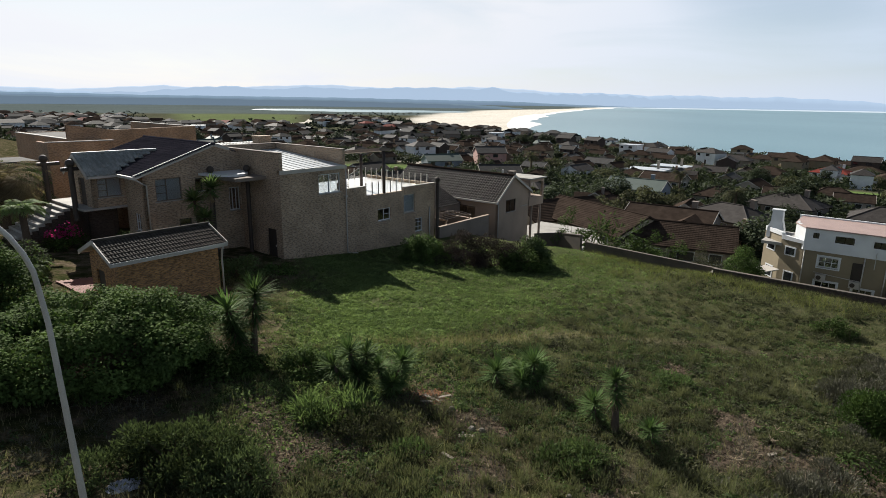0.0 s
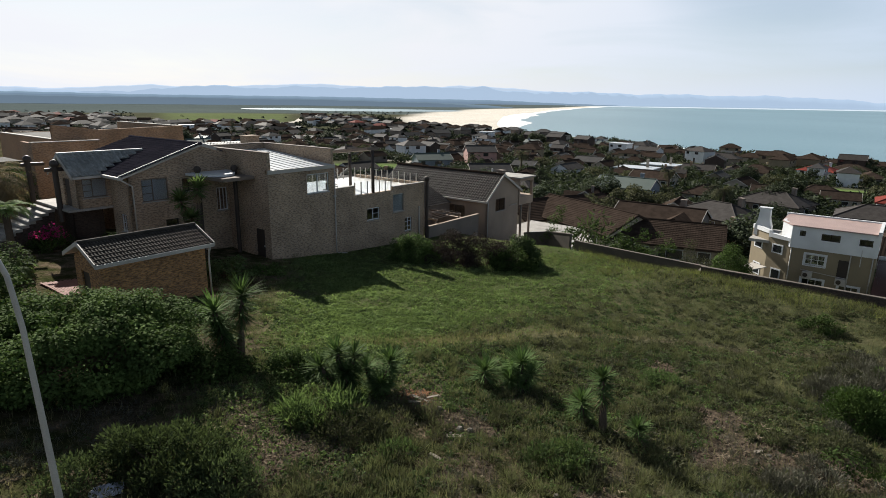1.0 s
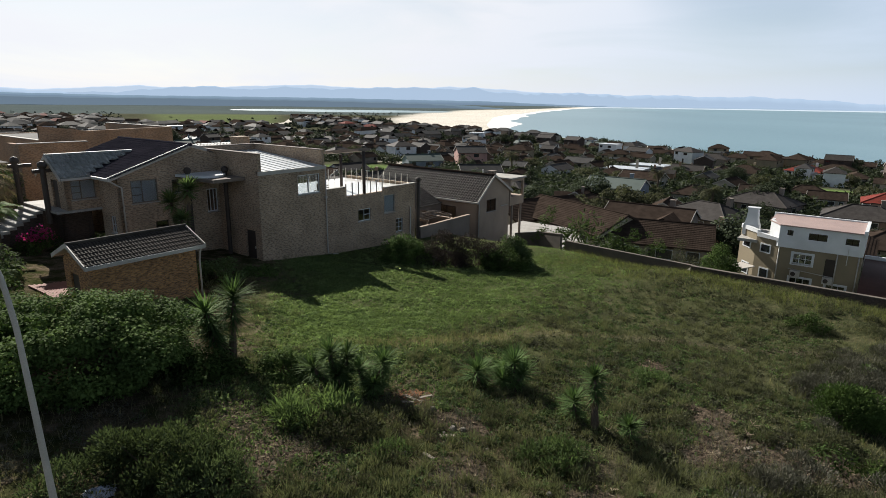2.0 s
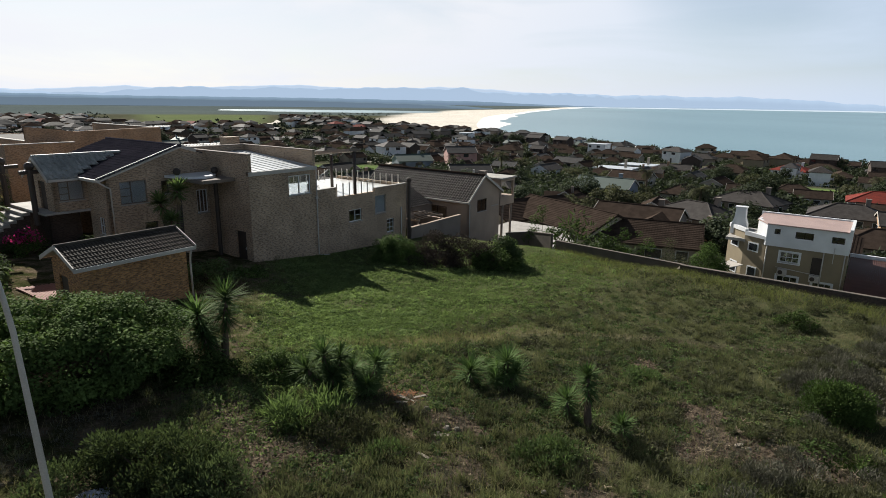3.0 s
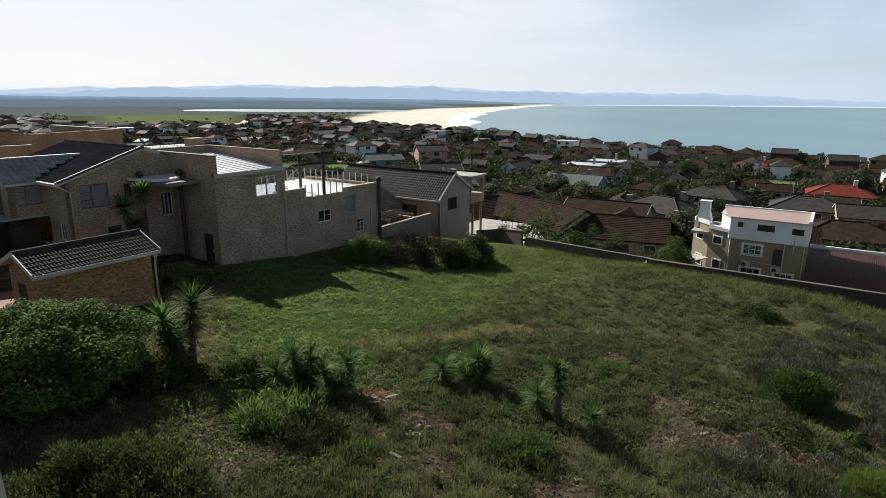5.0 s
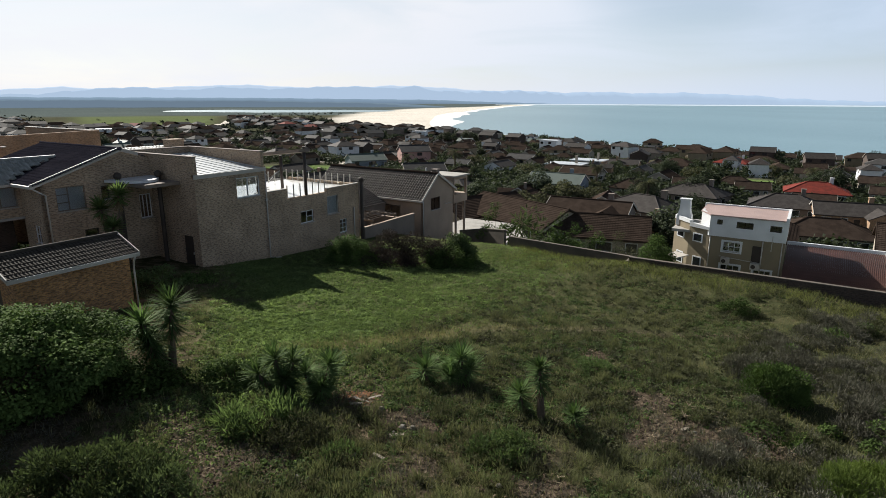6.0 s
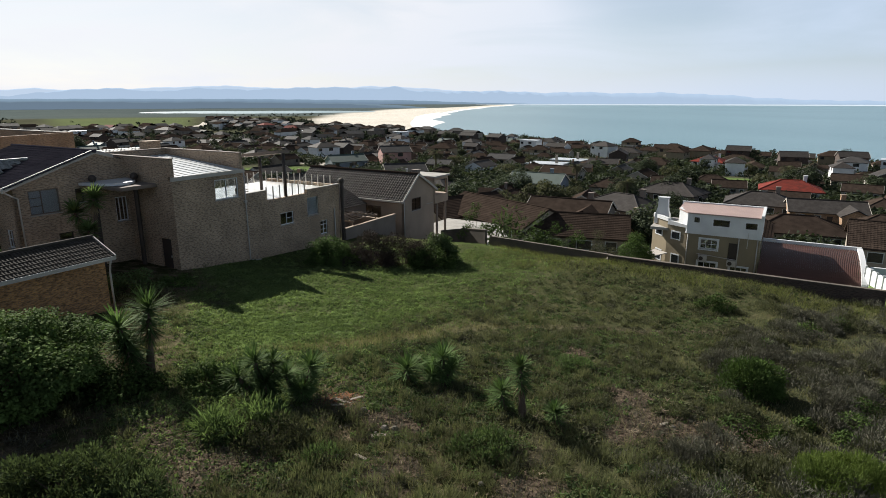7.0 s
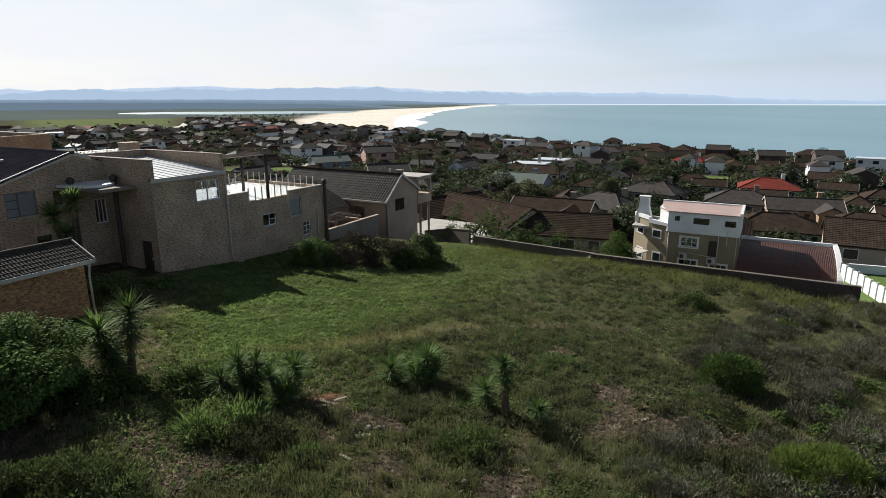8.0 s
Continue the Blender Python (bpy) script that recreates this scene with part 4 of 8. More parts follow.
def brick_house():
    h = thing("brick_house", -37.0, 26.0, -1.6, "two-storey tan face-brick house with roof terrace and tiled gable wings", "house")
    # tall front block with a sheet roof between parapets
    front = Shape().wall("y", -32.75, -0.25, 22.95, 28.6, -2.2, 5.11, [(26.13, 28.1, 3.48, 4.85)])
    part("wall", front, BRICK_TAN, h)
    side = Shape().wall("x", 22.95, 0.25, -41.0, -33.0, -2.2, 6.5, [(-34.55, -33.45, -0.85, 1.35)])
    part("wall", side, BRICK_TAN, h)
    part("wall", Shape().wall("x", 28.6, -0.25, -41.0, -33.0, 2.8, 6.47, [(-38.6, -33.25, 2.85, 5.0)]).wall("y", -41.0, 0.25, 23.2, 28.35, -2.2, 6.47), BRICK_TAN, h)
    part("wall", Shape().box(-33.0, -32.75, 22.95, 23.2, 5.38, 6.5).box(-33.0, -32.75, 28.35, 28.6, 5.38, 6.47), BRICK_TAN, h)
    cop = Shape()
    cop.box(-41.05, -32.7, 22.9, 23.25, 6.503, 6.55, 0.01).box(-41.05, -32.7, 28.3, 28.65, 6.473, 6.53, 0.01).box(-41.05, -40.7, 23.26, 28.29, 6.475, 6.535, 0.01)
    part("coping", cop, TAUPE, h)
    sheet_roof(h, "sheet_roof", [(-32.70, 23.22, 5.36), (-32.70, 28.33, 5.36), (-40.7, 28.33, 6.05), (-40.7, 23.22, 6.05)], METAL_PALE, 9, "pale profiled metal roof sheeting")
    part("fascia", Shape().box(-32.75, -32.62, 22.9, 28.66, 5.12, 5.375, 0.01), OFFWHITE, h, "white fascia and gutter")
    window(h, "y", -32.75, -1, 26.13, 28.1, 3.48, 4.85, (0.5,), (), WHITE)
    window(h, "x", 28.6, -1, -38.6, -33.25, 2.85, 5.0, (0.25, 0.5, 0.75), (), OFFWHITE, sill=False)
    part("room_floor", Shape().box(-40.75, -33.0, 23.2, 28.35, 2.6, 2.8), DECK, h)
    door = part("door", Shape().box(-34.5, -33.5, 23.05, 23.1, -0.85, 1.3), FRAME_DARK, h, "dark timber side door")
    part("handle", Shape().box(-33.65, -33.58, 22.99, 23.05, 0.1, 0.24), STEEL, door)
    # terrace block
    holes = [(31.87, 33.25, 0.7, 1.65), (34.83, 36.15, 0.95, 2.45), (36.26, 37.13, -0.85, 0.29)]
    tw = Shape().wall("y", -32.75, -0.25, 28.6, 38.75, -3.6, 2.83, holes)
    tw.box(-33.0, -32.75, 28.6, 30.6, 2.832, 3.56).box(-33.0, -32.75, 34.85, 38.75, 2.832, 3.07)
    part("wall", tw, BRICK_TAN, h)
    part("wall", Shape().wall("x", 38.75, -0.25, -41.0, -33.0, -3.6, 3.07).wall("y", -41.0, 0.25, 28.6, 38.5, -3.6, 2.7), BRICK_TAN, h)
    part("coping", Shape().box(-33.03, -32.72, 28.62, 30.62, 3.563, 3.61, 0.01).box(-33.03, -32.72, 34.83, 38.78, 3.073, 3.12, 0.01), CONCRETE, h)
    window(h, "y", -32.75, -1, 31.87, 33.25, 0.7, 1.65, (0.5,), ((0.5, 0.5, 1.0),), WHITE)
    window(h, "y", -32.75, -1, 34.83, 36.15, 0.95, 2.45, (), (), OFFWHITE, BLIND)
    window(h, "y", -32.75, -1, 36.26, 37.13, -0.85, 0.29, (0.5,), ((0.35, 0, 1), (0.7, 0, 1)), WHITE)
    part("terrace_floor", Shape().box(-41.2, -33.0, 28.6, 38.5, 2.62, 2.83), DECK, h, "glossy pale terrace tiles")
    # glass balustrade: posts and panes, along the front gap, the far side and the end
    runs = [[(-32.88, 30.75), (-32.88, 34.75)], [(-40.8, 29.6), (-40.8, 38.2)], [(-40.2, 38.35), (-33.3, 38.35)]]
    for (p0, p1) in runs:
        n = max(3, round(math.dist(p0, p1) / 0.72))
        base = 2.83
        for k in range(n + 1):
            b, a = p0[0] + (p1[0] - p0[0]) * k / n, p0[1] + (p1[1] - p0[1]) * k / n
            part("baluster", Shape().box(b - 0.035, b + 0.035, a - 0.035, a + 0.035, base, base + 0.98, 0.006), OFFWHITE, h)
            if k < n:
                b2, a2 = p0[0] + (p1[0] - p0[0]) * (k + 1) / n, p0[1] + (p1[1] - p0[1]) * (k + 1) / n
                ux, uy = (b2 - b) / math.dist((b, a), (b2, a2)), (a2 - a) / math.dist((b, a), (b2, a2))
                q0, q1 = (b + ux * 0.05, a + uy * 0.05), (b2 - ux * 0.05, a2 - uy * 0.05)
                pane = part("glass_panel", Shape().slab([(q0[0], q0[1], base + 0.1), (q1[0], q1[1], base + 0.1), (q1[0], q1[1], base + 0.92), (q0[0], q0[1], base + 0.92)], (0.008 * abs(uy), 0.008 * abs(ux), 0)), GLASS_CLEAR, h)
                pane.visible_shadow = False
    # pergola posts and beam on the terrace
    for b, a, ztop in ((-36.0, 33.2, 5.68), (-32.9, 32.72, 6.13)):
        post = Shape().tube([(b, a, 2.83), (b, a, ztop)], 0.13, 10)
        post.smooth = True
        part("pergola_post", post, FRAME_DARK, h, "dark round timber post")
    part("pergola_roof", Shape().slab([(-37.9, 32.6, 5.82), (-37.3, 33.2, 5.84), (-32.55, 33.05, 6.37), (-33.1, 32.4, 6.37)], (0, 0, -0.23)), TAUPE, h, "broad plastered beam")
    part("pergola_post", Shape().tube([(-32.9, 32.72, 6.42), (-32.9, 32.72, 6.55)], 0.15, 10), FRAME_DARK, h)
    bp = Shape().tube([(-32.55, 38.9, -3.2), (-32.55, 38.9, 3.25)], 0.16, 10)
    bp.ball((-32.55, 38.9, 3.38), 0.24)
    part("corner_post", bp, FRAME_DARK, h, "dark round post with ball top")
    downpipe(h, [(-32.63, 28.55, 5.15), (-32.63, 28.55, -1.15), (-32.5, 28.75, -1.24), (-32.3, 29.3, -1.28)])
    downpipe(h, [(-32.66, 38.0, 1.1), (-32.66, 38.0, -2.6)], 0.05)
    part("hopper", Shape().box(-32.74, -32.58, 28.45, 28.65, 3.0, 3.15), OFFWHITE, h)
    # gable wing
    top = gable_top([(16.2, 5.33), (21.0, 6.9), (22.95, 6.26)])
    gh = [(16.95, 18.65, 3.5, 4.95), (18.3, 19.15, 1.75, 2.2), (19.6, 20.1, 3.9, 4.75), (22.0, 22.8, 2.3, 3.9)]
    part("wall", Shape().wall("y", -37.4, -0.25, 16.2, 22.95, -1.2, 5.3, gh, None), BRICK_TAN, h)
    g2 = Shape()
    for t in (0, -0.25):
        g2.poly((-37.4 + t, 16.2, 5.3), (-37.4 + t, 22.95, 5.3), (-37.4 + t, 22.95, 6.26), (-37.4 + t, 21.0, 6.88), (-37.4 + t, 16.2, 5.32))
    part("gable", g2, BRICK_TAN, h)
    window(h, "y", -37.4, -1, 16.95, 18.65, 3.5, 4.95, (0.42,), ((0.35, 0, 0.42), (0.68, 0, 0.42)), TAUPE, BLIND)
    window(h, "y", -37.4, -1, 18.3, 19.15, 1.75, 2.2, (), (), FRAME_DARK)
    window(h, "y", -37.4, -1, 19.6, 20.1, 3.9, 4.75, (), (), FRAME_DARK)
    window(h, "y", -37.4, -1, 22.0, 22.8, 2.3, 3.9, (0.33, 0.66), (), WHITE)
    part("wall", Shape().wall("x", 16.2, 0.25, -40.0, -37.4, -1.2, 5.25, [(-38.9, -38.2, 1.6, 2.7)]), BRICK_TAN, h)
    window(h, "x", 16.2, 1, -38.9, -38.2, 1.6, 2.7, (0.5,), ((0.5, 0, 1),), WHITE)
    part("wall", Shape().wall("y", -47.0, 0.25, 16.2, 26.0, -1.2, 5.3), BRICK_TAN, h)
    # main roof: near slope and far slope
    main = tile_field((-37.15, 15.75, 5.2), (-47.3, 15.75, 5.2), (-37.15, 21.0, 6.95), (-47.3, 21.0, 6.95), roll=0.03)
    part("roof_tiles", main, TILE_BLUE, h, "dark slate-grey concrete tiles")
    back = tile_field((-37.65, 26.2, 5.2), (-47.3, 26.2, 5.2), (-37.65, 21.0, 6.95), (-47.3, 21.0, 6.95), 0.6, 0.5)
    part("roof_tiles", back, TILE_BLUE, h)
    part("roof_deck", Shape().slab([(-37.2, 15.75, 5.17), (-47.3, 15.75, 5.17), (-47.3, 21.0, 6.92), (-37.2, 21.0, 6.92)], (0, 0, -0.12)), OFFWHITE, h)
    rc = Shape().tube([(-37.15, 21.0, 6.97), (-47.3, 21.0, 6.97)], 0.11, 8)
    part("ridge_cap", rc, TILE_BLUE, h)
    vg = Shape()
    vg.slab([(-37.36, 15.6, 5.27), (-37.36, 21.0, 7.06), (-37.36, 21.0, 6.82), (-37.36, 15.6, 5.02)], (0.06, 0, 0))
    vg.slab([(-37.36, 21.0, 7.06), (-37.36, 22.2, 6.66), (-37.36, 22.2, 6.45), (-37.36, 21.0, 6.82)], (0.06, 0, 0))
    part("verge_board", vg, OFFWHITE, h, "white verge board")
    part("gutter", Shape().box(-40.2, -37.15, 15.58, 15.74, 5.02, 5.19, 0.01), OFFWHITE, h)
    downpipe(h, [(-37.28, 15.7, 5.05), (-37.28, 16.1, 4.75), (-37.28, 16.35, 4.6), (-37.28, 16.35, 0.4)], 0.05)
    # porch wing with a small gable roof
    part("wall", Shape().wall("y", -40.0, -0.25, 14.25, 16.2, 3.12, 5.1, [(14.55, 16.0, 3.75, 4.95)]), BRICK_TAN, h)
    window(h, "y", -40.0, -1, 14.55, 16.0, 3.75, 4.95, (0.4,), ((0.35, 0, 0.4), (0.68, 0, 0.4)), TAUPE, BLIND)
    fg = Shape().wall("x", 14.25, 0.25, -43.2, -40.0, 3.12, 5.1, [(-42.1, -41.1, 3.12, 4.9)])
    for t in (0, 0.25):
        fg.poly((-43.2, 14.25 + t, 5.1), (-40.0, 14.25 + t, 5.1), (-41.6, 14.25 + t, 6.2))
    part("wall", fg, BRICK_TAN, h)
    part("door", Shape().box(-42.05, -41.15, 14.35, 14.4, 3.13, 4.88), FRAME_DARK, h, "dark porch door")
    part("wall", Shape().wall("y", -43.2, 0.25, 14.5, 16.2, 3.12, 5.1), BRICK_TAN, h)
    near = tile_field((-39.75, 13.95, 5.14), (-39.75, 19.6, 5.14), (-41.6, 13.95, 6.36), (-41.6, 19.6, 6.36), 0.36, 0.36, keep=lambda p: p.z > 5.2 + (p.y - 15.75) / 3.0, roll=0.09)
    part("roof_tiles", near, TILE_PALE, h, "concrete tiles with the sky's glare painted in as a pale tone")
    far = tile_field((-43.45, 13.95, 5.14), (-43.45, 19.6, 5.14), (-41.6, 13.95, 6.36), (-41.6, 19.6, 6.36), 0.6, 0.5, keep=lambda p: p.z > 5.2 + (p.y - 15.75) / 3.0)
    part("roof_tiles", far, TILE_PALE, h)
    part("ridge_cap", Shape().tube([(-41.6, 13.9, 6.42), (-41.6, 19.2, 6.42)], 0.10, 8), TILE_PALE, h)
    part("roof_deck", Shape().slab([(-39.8, 13.95, 5.1), (-39.8, 15.8, 5.1), (-41.6, 15.8, 6.3), (-41.6, 13.95, 6.3)], (0, 0, -0.08)), OFFWHITE, h)
    pv = Shape().slab([(-39.7, 13.93, 5.2), (-41.6, 13.93, 6.45), (-41.6, 13.93, 6.22), (-39.7, 13.93, 4.97)], (0, -0.06, 0))
    pv.slab([(-43.5, 13.93, 5.2), (-41.6, 13.93, 6.45), (-41.6, 13.93, 6.22), (-43.5, 13.93, 4.97)], (0, -0.06, 0))
    part("verge_board", pv, OFFWHITE, h)
    part("gutter", Shape().box(-39.74, -39.6, 13.95, 15.57, 5.0, 5.14, 0.01), OFFWHITE, h)
    part("porch_slab", Shape().box(-45.6, -39.9, 13.6, 16.2, 2.98, 3.12), CONCRETE, h, "pale concrete porch slab")
    # undercroft walls: the shade below the slab is put in as dark brick
    part("wall", Shape().wall("y", -41.6, -0.25, 14.4, 16.2, -1.2, 2.97).wall("x", 14.4, 0.25, -46.0, -41.6, -1.2, 2.97), BRICK_DARK, h)
    for b, a in ((-41.1, 13.55), (-45.2, 13.4)):
        col = Shape().tube([(b, a, 3.12 if b < -44 else 2.3), (b, a, 5.75)], 0.16, 10)
        col.ball((b, a, 5.9), 0.26)
        part("porch_column", col, FRAME_DARK, h, "dark round column with ball top")
    for k in range(8):
        part("step", Shape().box(-45.4, -42.3, 13.22 - 0.38 * k, 13.63 - 0.38 * k, 2.75 - 0.2 * k, 2.93 - 0.2 * k, 0.015), CONCRETE, h)
        part("step_base", Shape().box(-45.3, -42.4, 13.24 - 0.38 * k, 13.6 - 0.38 * k, 0.0, 2.748 - 0.2 * k), BRICK_DARK, h)
    for b in (-41.1, -45.2):
        part("porch_beam", Shape().tube([(b, 13.0, 5.55), (b, 14.3, 5.55)], 0.12, 8), FRAME_DARK, h)
    # half-round canopy in the corner, on ball-topped columns
    disc = [(-37.38, 19.85, 5.1)] + [(-37.3 + 2.3 * math.sin(t), 21.4 - 1.5 * math.cos(t), 5.1) for t in np.linspace(0.1, math.pi - 0.1, 20)] + [(-37.38, 22.9, 5.1)]
    part("canopy", Shape().slab(disc, (0, 0, -0.16)), WHITE, h, "pale half-round concrete canopy")
    part("entrance_roof", Shape().box(-37.38, -34.2, 20.6, 22.94, 4.7, 4.92, 0.02), TAUPE, h, "flat roof slab over the entrance")
    for b, a in ((-36.9, 20.45), (-35.9, 22.55)):
        col = Shape().tube([(b, a, -1.5), (b, a, 5.15)], 0.14, 10)
        col.ball((b, a, 5.32), 0.24)
        part("canopy_column", col, FRAME_DARK, h)
    # back part with its own tile strip and chimney
    part("wall", Shape().box(-47.0, -41.3, 26.2, 31.0, -1.5, 5.3), BRICK_TAN, h)
    part("roof_tiles", tile_field((-41.2, 24.6, 5.75), (-41.2, 29.3, 5.75), (-44.5, 24.6, 6.4), (-44.5, 29.3, 6.4)), TILE_PALE, h)
    part("roof_tiles", tile_field((-47.4, 24.6, 5.75), (-47.4, 29.3, 5.75), (-44.5, 24.6, 6.4), (-44.5, 29.3, 6.4), 0.6, 0.5), TILE_PALE, h)
    part("wall", Shape().box(-46.8, -41.4, 24.7, 29.2, 5.0, 5.7), BRICK_TAN, h)
    part("chimney", Shape().box(-44.0, -43.0, 28.4, 29.55, 5.0, 6.85).box(-44.06, -42.94, 28.34, 29.61, 6.85, 6.94, 0.02), BRICK_TAN, h, "square brick chimney")
    return h


brick_house()


# ---------------------------------------------------------------- terrace furniture, behind the balustrade
def terrace_chair(b, a, turn):
    z = 2.83
    c = thing("patio_chair", b, a, z, "slim dark metal patio chair on the roof terrace", "chair", "terrace chairs", TURN + turn)
    part("seat", Shape().box(b - 0.22, b + 0.22, a - 0.22, a + 0.22, z + 0.42, z + 0.46, 0.01), FRAME_DARK, c)
    part("backrest", Shape().box(b - 0.22, b + 0.22, a + 0.19, a + 0.22, z + 0.462, z + 0.9, 0.008), FRAME_DARK, c)
    for db, da in ((-0.19, -0.19), (0.19, -0.19), (-0.19, 0.19), (0.19, 0.19)):
        part("leg", Shape().tube([(b + db, a + da, z), (b + db, a + da, z + 0.42)], 0.015, 6), FRAME_DARK, c)
    return c


terrace_chair(-34.6, 29.5, 20)
terrace_chair(-35.4, 30.9, 190)
tb = thing("patio_table", -34.9, 30.2, 2.83, "small dark round patio table on the roof terrace", "table")
part("tabletop", Shape().tube([(-34.9, 30.2, 3.52), (-34.9, 30.2, 3.56)], 0.45, 20), FRAME_DARK, tb)
part("leg", Shape().tube([(-34.9, 30.2, 2.83), (-34.9, 30.2, 3.52)], 0.035, 8), FRAME_DARK, tb)


# ---------------------------------------------------------------- garden outbuilding
def outbuilding():
    g = thing("outbuilding", -29.1, 12.8, 0.0, "small orange-brown brick outbuilding with charcoal tiled gable roof", "outbuilding")
    b0, b1, a0, a1 = -30.55, -27.65, 10.35, 15.35
    part("wall", Shape().wall("y", b1, -0.22, a0, a1, -0.6, 2.62), BRICK_RED, g)
    part("wall", Shape().wall("y", b0, 0.22, a0, a1, -0.6, 2.62), BRICK_RED, g)
    for a, t, holes in ((a0, 0.22, [(-29.9, -29.0, -0.6, 2.0)]), (a1, -0.22, [])):
        w = Shape().wall("x", a, t, b0 + 0.22, b1 - 0.22, -0.6, 2.62, holes)
        for q in (0, t):
            w.poly((b0, a + q, 2.62), (b1, a + q, 2.62), ((b0 + b1) / 2, a + q, 3.30))
        part("wall", w, BRICK_RED, g)
    door = part("door", Shape().box(-29.88, -29.02, a0 + 0.08, a0 + 0.13, 0.2, 1.98), FRAME_DARK, g, "dark plank door")
    part("handle", Shape().box(-29.14, -29.06, a0 + 0.02, a0 + 0.08, 1.05, 1.18), STEEL, door)
    er, rz, ez = -29.1, 3.48, 2.78
    part("roof_deck", Shape().slab([(-27.42, 10.05, 2.72), (-27.42, 15.68, 2.72), (er, 15.68, 3.4), (er, 10.05, 3.4)], (0, 0, -0.06)).slab([(-30.78, 10.05, 2.72), (-30.78, 15.68, 2.72), (er, 15.68, 3.4), (er, 10.05, 3.4)], (0, 0, -0.06)), OFFWHITE, g)
    part("fascia", Shape().box(-27.41, -27.3, 10.0, 15.72, 2.56, 2.74, 0.01), OFFWHITE, g, "white gutter")
    vb = Shape()
    for a in (9.98, 15.70):
        vb.slab([(-27.32, a, 2.8), (er, a, 3.56), (er, a, 3.36), (-27.32, a, 2.6)], (0, 0.05, 0))
        vb.slab([(-30.88, a, 2.8), (er, a, 3.56), (er, a, 3.36), (-30.88, a, 2.6)], (0, 0.05, 0))
    part("verge_board", vb, OFFWHITE, g, "white verge board")
    downpipe(g, [(-27.36, 15.5, 2.6), (-27.5, 15.5, 2.3), (-27.58, 15.5, 1.9), (-27.58, 15.5, 0.0)], 0.05)
    part("ridge_cap", Shape().tube([(er, 10.0, 3.5), (er, 15.75, 3.5)], 0.09, 8), TILE_WORN, g)
    # every tile is a piece of its own
    tw, tl = 0.3, 0.308
    me = tile_mesh("roof_tile", tw, tl, TILE_WORN)
    off = ORIGIN[g.name]
    slope = math.degrees(math.atan2(rz - ez, 1.68))
    for side in (1, -1):
        for r in range(6):
            for k in range(19):
                run = 1.70 - r * tl * math.cos(radians(slope))
                z = 2.73 + r * tl * math.sin(radians(slope))
                ob = new("roof_tile", me)
                ob.parent = g
                a = 10.0 + k * tw if side == 1 else 10.0 + (k + 1) * tw
                ob.matrix_local = pose(er + side * run - off.x, a - off.y, z - off.z, 0, 0, 90 * side) @ pose(0, 0, 0, slope + 0.25 * ((k * 7 + r * 3) % 5 - 2), 0, 0)
    return g


outbuilding()


